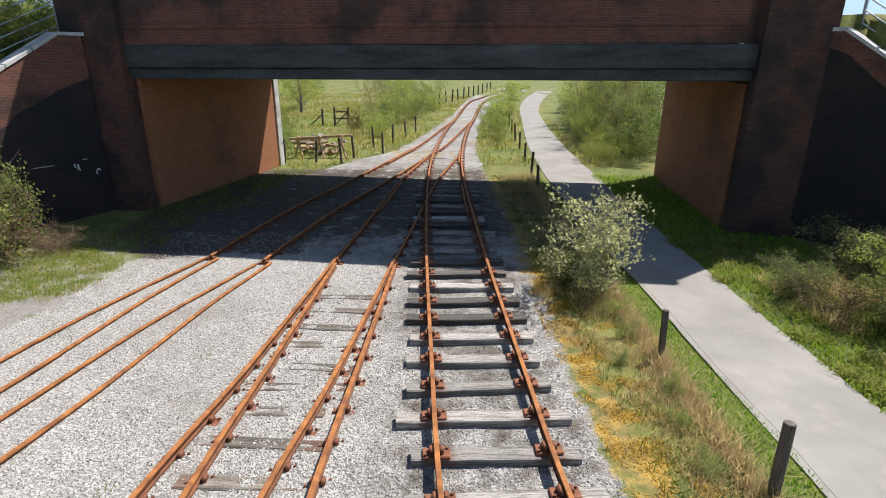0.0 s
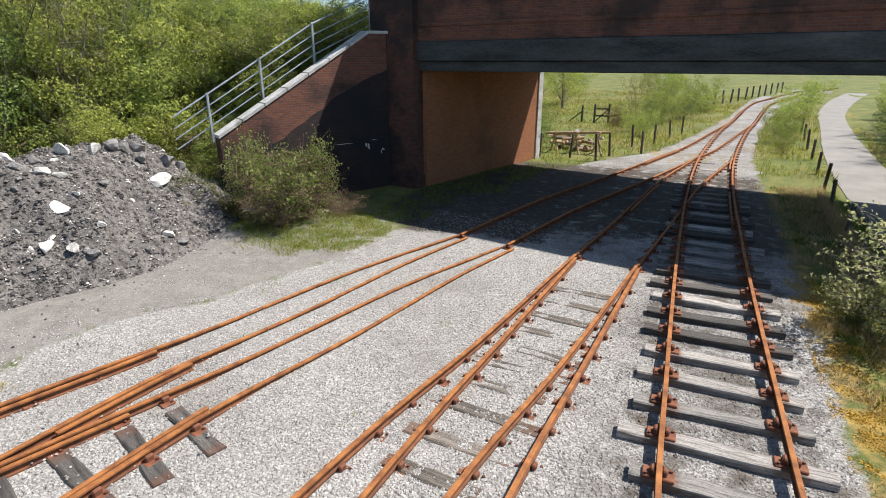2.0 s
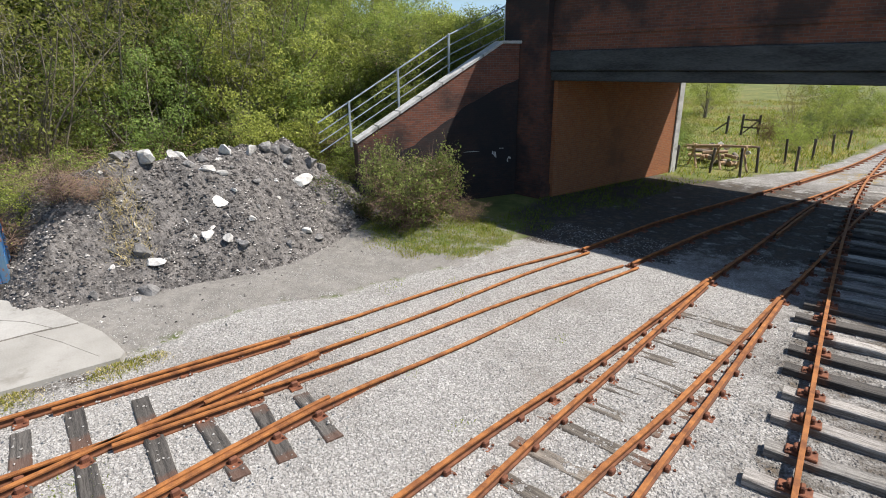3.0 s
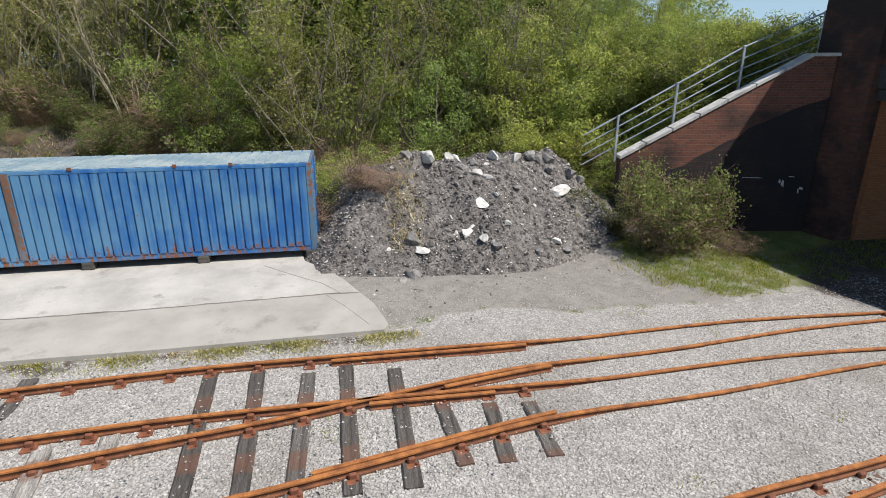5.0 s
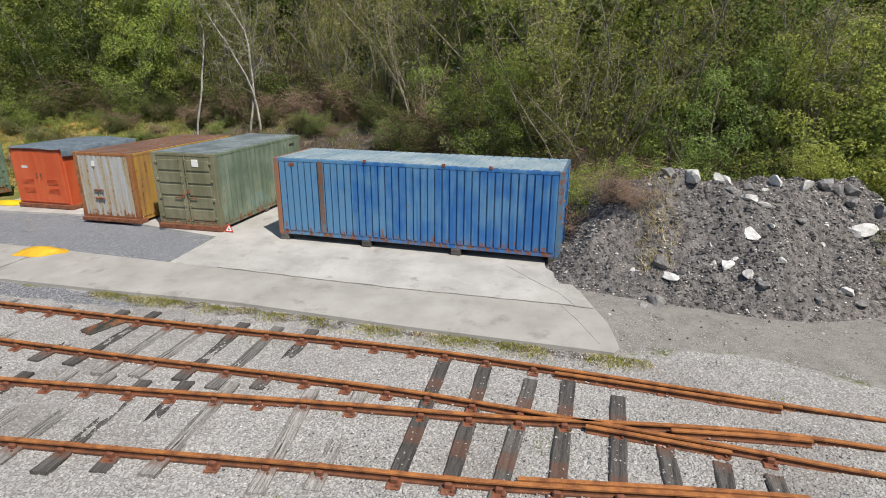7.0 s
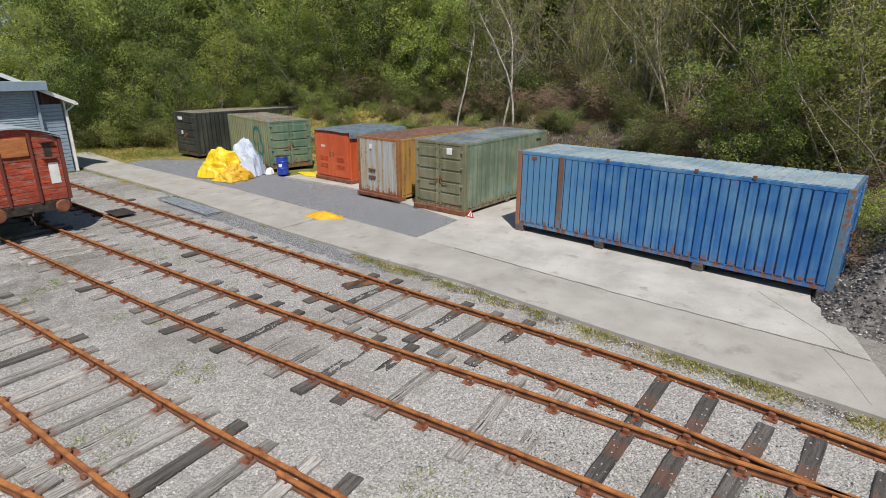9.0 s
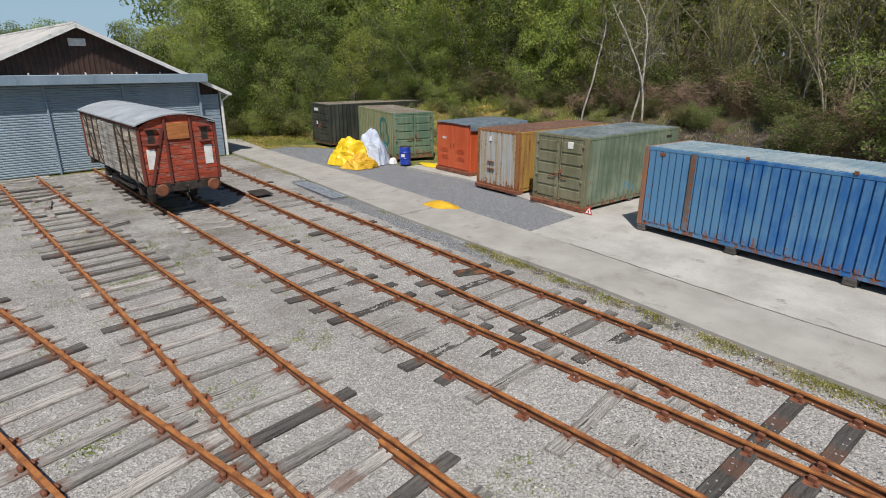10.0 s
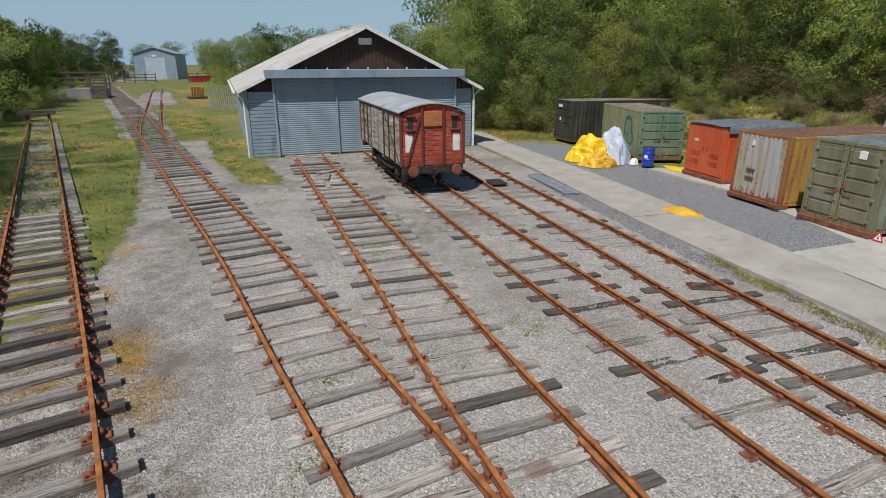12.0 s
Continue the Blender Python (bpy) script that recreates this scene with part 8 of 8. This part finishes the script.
def crumpled(name, m, rx, ry, height, seed, material, label, sharp=0.16):
    """A stiff sheet crumpled over a load: a dome broken into creases, its hem lying on the ground."""
    rings, sides = 13, 34
    b = Build()
    for k in range(rings + 1):
        e = math.pi / 2 * (1 - k / rings)
        for i in range(sides):
            a = math.tau * i / sides
            d = Vector((math.cos(a) * math.cos(e), math.sin(a) * math.cos(e), math.sin(e)))
            r = 1.0 + 0.30 * noise.noise(d * 1.3 + Vector((seed, 0, 0)))
            for f, amount in ((1.7, 1.0), (3.4, 0.45)):
                r += sharp * amount * (0.5 - 2 * abs(noise.noise(d * f + Vector((0, seed, f)))))
            flare = 1 + 0.22 * (k / rings) ** 6
            b.v.append((rx * r * d.x * flare, ry * r * d.y * flare, max(0.012, height * r * d.z ** 0.8 if d.z > 0 else 0.012)))
    b.f = [(k * sides + i, (k + 1) * sides + i, (k + 1) * sides + (i + 1) % sides, k * sides + (i + 1) % sides) for k in range(rings) for i in range(sides)]
    b.mi = [0] * len(b.f)
    return tagged(part(name, b, material, None, m=m), label, "tarpaulin")


crumpled("yellow_tarpaulin", pose(-20.55, -22.2, 0.02, 0, 0, 20), 0.80, 1.05, 1.30, 3.1, YELLOW, "bright yellow plastic sheet draped over a tall load")
crumpled("yellow_tarpaulin", pose(-20.05, -20.95, 0.02, 0, 0, 60), 0.62, 0.70, 0.62, 8.4, YELLOW_OLD, "crumpled dirty yellow sheet on the gravel", 0.24)
crumpled("striped_tarpaulin", pose(-21.35, -21.35, 0.02, 0, 0, 10), 0.66, 0.80, 1.55, 5.7, striped(), "pale blue striped sheet over a load", 0.13)
draped("yellow_tarpaulin", pose(-16.1, -12.5, 0.075, 0, 0, 75), 0.75, 0.55, 0.16, 11, YELLOW_OLD, "folded yellow sheet lying on the gravel", 1.3, 0.2)
draped("yellow_tarpaulin", pose(-22.6, -18.2, 0.075, 0, 0, 70), 0.9, 0.45, 0.10, 14, YELLOW, "flat yellow sheet between the containers", 1.3, 0.15)
draped("white_sack", pose(-21.9, -20.35, 0.02, 0, 0, 20), 0.24, 0.20, 0.30, 21, WHITE, "small crumpled white plastic sack", 4.0, 0.2)

DRUM_BLUE = mottled("blue plastic drum", (0.012, 0.035, 0.30), (0.022, 0.065, 0.42), scale=3, rough=0.35, grain=20, relief=0.05)
drum = thing("plastic_drum", pose(-21.95, -19.5, 0.075), "blue plastic drum standing beside the teal container", "drum")
prof = [(0.26, 0.0), (0.29, 0.03), (0.29, 0.30), (0.305, 0.32), (0.305, 0.36), (0.29, 0.38), (0.29, 0.62), (0.305, 0.64), (0.305, 0.68), (0.29, 0.70), (0.285, 0.90), (0.25, 0.94)]
part("drum_body", Build().tube([(0, 0, z) for r, z in prof], [r for r, z in prof], 24), DRUM_BLUE, drum)
part("drum_lid", Build().tube([(0, 0, 0.925), (0, 0, 0.965)], [0.27, 0.265], 24), IRON_DARK, drum)
part("drum_label", Build().box((0.296, -0.09, 0.42), (0.302, 0.09, 0.58), pose(0, 0, 0, 0, 0, 20)), WHITE, drum, "small white label")

RED_SIGN = mottled("red sign border", (0.45, 0.03, 0.03), (0.56, 0.05, 0.04), scale=5, rough=0.4, grain=40, relief=0.05)
sign = thing("road_works_sign", pose(-18.30, -7.50, 0.085, 0, -12, -14) @ Matrix.Scale(0.45, 4), "small triangular red-bordered sign leaning by the container", "sign")
tri = lambda r: [(r * math.cos(a), r * math.sin(a)) for a in (radians(90), radians(210), radians(330))]
UP = Matrix(((0, 0, 1, 0), (1, 0, 0, 0), (0, 1, 0, 0.24), (0, 0, 0, 1)))
part("sign_plate", Build().prism(tri(0.46), 0.0, 0.02, UP), RED_SIGN, sign)
part("sign_face", Build().prism(tri(0.30), 0.021, 0.025, UP), WHITE, sign)
part("sign_mark", Build().box((0.026, -0.05, 0.14), (0.029, 0.06, 0.24)).box((0.026, -0.02, 0.24), (0.029, 0.03, 0.36)), IRON_DARK, sign)

crate = thing("cable_trough", pose(-11.15, -7.55, 0.0, 0, 0, 148.6), "dark green plastic trough lid between the rails", "trough")
part("lid", Build().box((-0.48, -0.2, 0.0), (0.48, 0.2, 0.055), cut=0.015), BLACK, crate)
plate = tagged(part("steel_plate", Build().box((-0.55, -0.36, 0), (0.55, 0.36, 0.03), cut=0.008), IRON_DARK, None, m=pose(-13.0, -19.6, 0.10, 0, 0, 75)), "black steel plate lying across the rails", "plate")
grid = thing("drain_grating", pose(-14.95, -18.2, 0.09, 0, 0, 76), "grey steel grating beside the track", "grating")
for k in range(18):
    part("bar", Build().box((-1.75 + 0.205 * k, -0.24, 0), (-1.70 + 0.205 * k, 0.24, 0.035)), GALV, grid)
for yy in (-0.27, 0.24):
    part("side_bar", Build().box((-1.78, yy, -0.005), (1.82, yy + 0.03, 0.045)), GALV, grid)
for x, yy, a in ((-7.05, -19.4, 10), (-6.9, -24.3, 70), (-7.4, -25.6, 20), (-6.4, -22.6, 80)):
    tagged(part("timber_offcut", Build().box((-0.7, -0.1, 0), (0.7, 0.1, 0.09), cut=0.012), SLEEPER_PALE, None, m=pose(x, yy, 0.01, 0, 0, a)), "short weathered timber offcut lying in the ballast", "timber", "loose timbers")

# ---- container details ----
blue_box = bpy.data.objects["shipping_container"]
RUST_BAND = painted_steel("rusted blue paint", (0.10, 0.075, 0.06), (0.13, 0.16, 0.20), 0.85)
b = Build()
sheet(b, Vector((0.16 + 6 * 0.2257, 0.050, 0.17)), Vector((1, 0, 0)), Vector((0, 0, 1)), 0.2257, 2.27, 0.2257, 0.066, Vector((0, -1, 0)))
part("rusted_rib", b, RUST_BAND, blue_box, "rusted brown rib")
part("vent_cover", Build().box((0.55, -0.02, 2.25), (0.75, 0.03, 2.36), cut=0.01), RUST_DARK, blue_box)
for x in (3.1, 5.6, 7.0):
    part("lashing_lug", Build().box((x, -0.012, 2.47), (x + 0.10, 0.012, 2.56), cut=0.005), RUST_DARK, blue_box)
olive_box = bpy.data.objects["shipping_container.001"]
part("notice", Build().box((-0.020, 0.62, 2.12), (0.020, 0.86, 2.36), cut=0.01), WHITE, olive_box, "cream lamp cover on the door")
part("side_vent", Build().box((5.1, -0.02, 2.20), (5.5, 0.02, 2.30), cut=0.008), IRON_DARK, olive_box)
SPRAY = mottled("blue spray paint", (0.03, 0.16, 0.30), (0.07, 0.27, 0.42), scale=4, rough=0.6, grain=30, relief=0.1)
for k, (x, z, w, h) in enumerate(((2.05, 0.28, 0.34, 0.30), (2.40, 0.34, 0.40, 0.42), (2.80, 0.30, 0.30, 0.26), (1.80, 0.42, 0.20, 0.16))):
    part("spray_patch", Build().box((x, -0.006, z), (x + w, 0.006, z + h), cut=0.005), SPRAY, olive_box, "blue spray paint patch")
ochre_box = bpy.data.objects["shipping_container.002"]
part("notice", Build().box((-0.012, 1.55, 1.95), (0.004, 1.68, 2.15)), WHITE, ochre_box, "small white notice")
for z in (0.75, 1.05):
    part("latch", Build().box((-0.05, 1.35, z), (0.0, 1.75, z + 0.07), cut=0.01), RUST_DARK, ochre_box)
for box, lift in ((olive_box, 0.10), (ochre_box, 0.08)):
    part("skid", Build().box((-0.07, -0.04, 0.004 - lift), (0.35, 2.48, 0.075), cut=0.015), RUST_DARK, box, "dark rusty skid")
teal_box = bpy.data.objects["shipping_container.003"]
GRAFFITI = mottled("teal spray paint", (0.02, 0.13, 0.13), (0.05, 0.22, 0.20), scale=4, rough=0.6, grain=30, relief=0.1)
for cx, cz, r0, r1, a0, a1 in ((1.55, 1.55, 0.42, 0.62, -60, 200), (1.15, 1.05, 0.28, 0.44, 100, 400)):
    ring = Build()
    n = 28
    for k in range(n + 1):
        a = radians(a0 + (a1 - a0) * k / n)
        wob = 0.04 * noise.noise((math.cos(a) * 2, math.sin(a) * 2, cx))
        for y in (2.40 + 0.0115, 2.40 + 0.0155):
            ring.v += [(cx + (r0 + wob) * math.cos(a), y, cz + (r0 + wob) * math.sin(a)), (cx + (r1 + wob) * math.cos(a), y, cz + (r1 + wob) * math.sin(a))]
    for k in range(n):
        p = 4 * k
        ring.f += [(p + 2, p + 3, p + 7, p + 6), (p, p + 4, p + 5, p + 1), (p, p + 2, p + 6, p + 4), (p + 1, p + 5, p + 7, p + 3)]
    ring.mi = [0] * len(ring.f)
    part("graffiti", ring, GRAFFITI, teal_box, "sprayed teal loop")
hose = Build().tube([(-0.02 + 0.32 * math.cos(a), 0.04 * math.sin(3 * a), 0.62 + 0.42 * math.sin(a)) for a in (math.tau * k / 28 for k in range(25))], 0.022, 6)
tagged(part("garden_hose", hose, SPRAY, None, m=pose(-21.75, -20.75, 0.06, 0, -12, 80)), "loop of pale blue hose leaning beside the teal container", "hose")
black_box = bpy.data.objects["shipping_container.004"]
part("notice", Build().box((-0.06, 1.35, 2.10), (-0.035, 1.85, 2.28)), WHITE, black_box, "white notice plate")
part("notice", Build().box((-0.06, 1.45, 1.25), (-0.035, 1.62, 1.45)), WHITE, black_box, "white notice plate")

# ---- end of the old track, and the far yard ----
stop = thing("buffer_stop", pose(8.6, -60.6, 0, 0, 0, 7), "dark timber buffer stop at the overgrown track's end", "buffer stop")
for x in (-0.8, 0.8):
    part("upright", Build().box((x - 0.12, -0.12, -0.2), (x + 0.12, 0.12, 1.0), cut=0.02), SLEEPER_DARK, stop)
    part("strut", Build().tube([(x, -0.1, 0.8), (x, -1.4, 0.0)], 0.09, 6), SLEEPER_DARK, stop)
part("beam", Build().box((-1.35, 0.125, 0.62), (1.35, 0.32, 0.98), cut=0.02), SLEEPER_DARK, stop)

FAR_DOOR = mottled("pale blue door paint", (0.36, 0.44, 0.54), (0.46, 0.54, 0.64), scale=0.6, rough=0.5, grain=20, relief=0.05)
far = thing("far_shed", pose(1.5, -196.0, 0, 0, 0, math.degrees(math.atan2(3.2, -14.0))), "distant pale blue steel shed with a closed door", "building")
W, D, EA, AP = 11.6, 18.0, 7.4, 9.0
gable = [(0, 0), (W, 0), (W, EA), (W / 2, AP), (0, EA)]
FLAT = Matrix(((1, 0, 0, 0), (0, 0, 1, 0), (0, 1, 0, 0), (0, 0, 0, 1)))
part("shed_body", Build().prism(gable, 0.0, D, FLAT), CLAD_BLUE, far)
for s in (0, 1):
    e = Vector((-0.4, -0.4, EA - 0.1)) if s == 0 else Vector((W + 0.4, -0.4, EA - 0.1))
    t = Vector((W / 2, -0.4, AP + 0.15))
    b = Build()
    o = Vector((0, D + 0.8, 0))
    up = Vector((0, 0, 0.18))
    b.add([e, t, t + o, e + o, e + up, t + up, t + o + up, e + o + up], [(3, 2, 1, 0), (4, 5, 6, 7), (0, 1, 5, 4), (1, 2, 6, 5), (2, 3, 7, 6), (3, 0, 4, 7)])
    part("shed_roof", b, CLAD_BLUE, far)
part("shed_door", Build().box((3.1, -0.08, 0.0), (8.7, 0.1, 6.3), cut=0.03), FAR_DOOR, far, "pale blue roller door")
for k in range(9):
    part("door_slat", Build().box((3.1, -0.10, 0.5 + 0.66 * k), (8.7, -0.085, 0.62 + 0.66 * k)), FAR_DOOR, far)
part("door_sign", Build().box((5.2, -0.14, 6.6), (6.5, -0.002, 7.1)), WHITE, far)

palisade = thing("palisade_fence", pose(-6.2, -67, 0, 0, 0, 180), "grey steel palisade fence beside the grass", "fence")
for k in range(40):
    x = 0.22 * k
    part("pale", Build().box((x, -0.02, 0.05), (x + 0.07, 0.01, 2.5 + 0.0 * k)), GALV, palisade)
for z in (0.5, 2.0):
    part("fence_rail", Build().box((0, 0.012, z), (8.8, 0.06, z + 0.06)), GALV, palisade)
plant_m = thing("barrier_stack", pose(-6.7, -89, 0, 0, 0, 10), "orange boards leaning in a stack on timber bearers", "barrier")
BOARD = painted_steel("orange board paint", (0.62, 0.20, 0.02), (0.66, 0.28, 0.06), 0.2)
for k in range(5):
    part("board", Build().box((-0.95 + 0.36 * k, -0.04, 0.40), (-0.67 + 0.36 * k, 0.04, 1.75), pose(0, 0, 0, -14, 0, 0), cut=0.01), BOARD, plant_m)
for y in (-0.3, 0.5):
    part("bearer", Build().box((-1.3, y - 0.15, 0.0), (1.3, y + 0.15, 0.38), cut=0.03), SLEEPER_DARK, plant_m)


def timber_fence(x, y, a, bays, label, height=1.5, z=None):
    f = thing("timber_fence", pose(x, y, ground_z(x, y) if z is None else z, 0, 0, a), label, "fence")
    for k in range(bays + 1):
        part("post", Build().box((2.4 * k - 0.1, -0.1, -0.2), (2.4 * k + 0.1, 0.1, height + 0.2), cut=0.02), POST_WOOD, f)
    for z in (0.35, 0.85, 1.35):
        part("rail", Build().box((0, -0.16, z * height / 1.5), (2.4 * bays, -0.105, z * height / 1.5 + 0.16)), POST_WOOD, f)


timber_fence(4.0, -166, 184, 3, "dark post and rail fence before the far shed", 2.2)
timber_fence(-11.0, -168, 184, 2, "dark post and rail fence before the far shed", 2.2)
# a stone loading dock with timber pens on it
dock = thing("loading_dock", pose(4.9, -95, 0, 0, 0, -4), "grey stone loading dock beside the track", "platform", kind="structure")
part("dock_wall", Build().box((0.0, -6, -0.2), (11.5, 0.0, 1.45), cut=0.04), ASPHALT, dock)
part("dock_buffer", Build().box((-0.25, 0.02, 0.0), (1.8, 0.5, 1.9), cut=0.05), SLEEPER_DARK, dock, "dark timber end of the dock")
for x, y, a in ((7.4, -96.2, 176), (8.0, -99.5, 178)):
    timber_fence(x + 4.0, y, a, 3, "brown weathered timber pen on the dock", 2.3, 1.45)
skip = thing("steel_skip", pose(-13.6, -164, 0, 0, 0, 20), "red steel skip beside the far shed", "skip")
part("skip_body", Build().prism([(-2.3, 0.0), (2.3, 0.0), (2.9, 1.5), (-2.9, 1.5)], -1.0, 1.0, Matrix(((1, 0, 0, 0), (0, 0, 1, 0), (0, 1, 0, 0.05), (0, 0, 0, 1)))), RED_SIGN, skip)
part("skip_rim", Build().box((-2.98, -1.06, 1.52), (2.98, 1.06, 1.64), cut=0.02), RUST_DARK, skip)
b = Build()
n = 16
vs = [(0, 0, 3.2)]
for k in range(1, 7):
    for i in range(n):
        a = math.tau * i / n
        r = 5.5 * k / 6 * (1 + 0.15 * noise.noise((math.cos(a), math.sin(a), 2)))
        vs.append((r * math.cos(a), r * math.sin(a), 3.2 * (1 - k / 6) ** 0.9 - 0.05))
b.add(vs, [(0, 1 + i, 1 + (i + 1) % n) for i in range(n)] + [(1 + k * n + i, 1 + (k + 1) * n + i, 1 + (k + 1) * n + (i + 1) % n, 1 + k * n + (i + 1) % n) for k in range(5) for i in range(n)])
tagged(part("gravel_mound", b, ASPHALT, None, m=pose(3.5, -182, 0), smooth=True), "grey pile of gravel beside the far shed", "gravel pile")
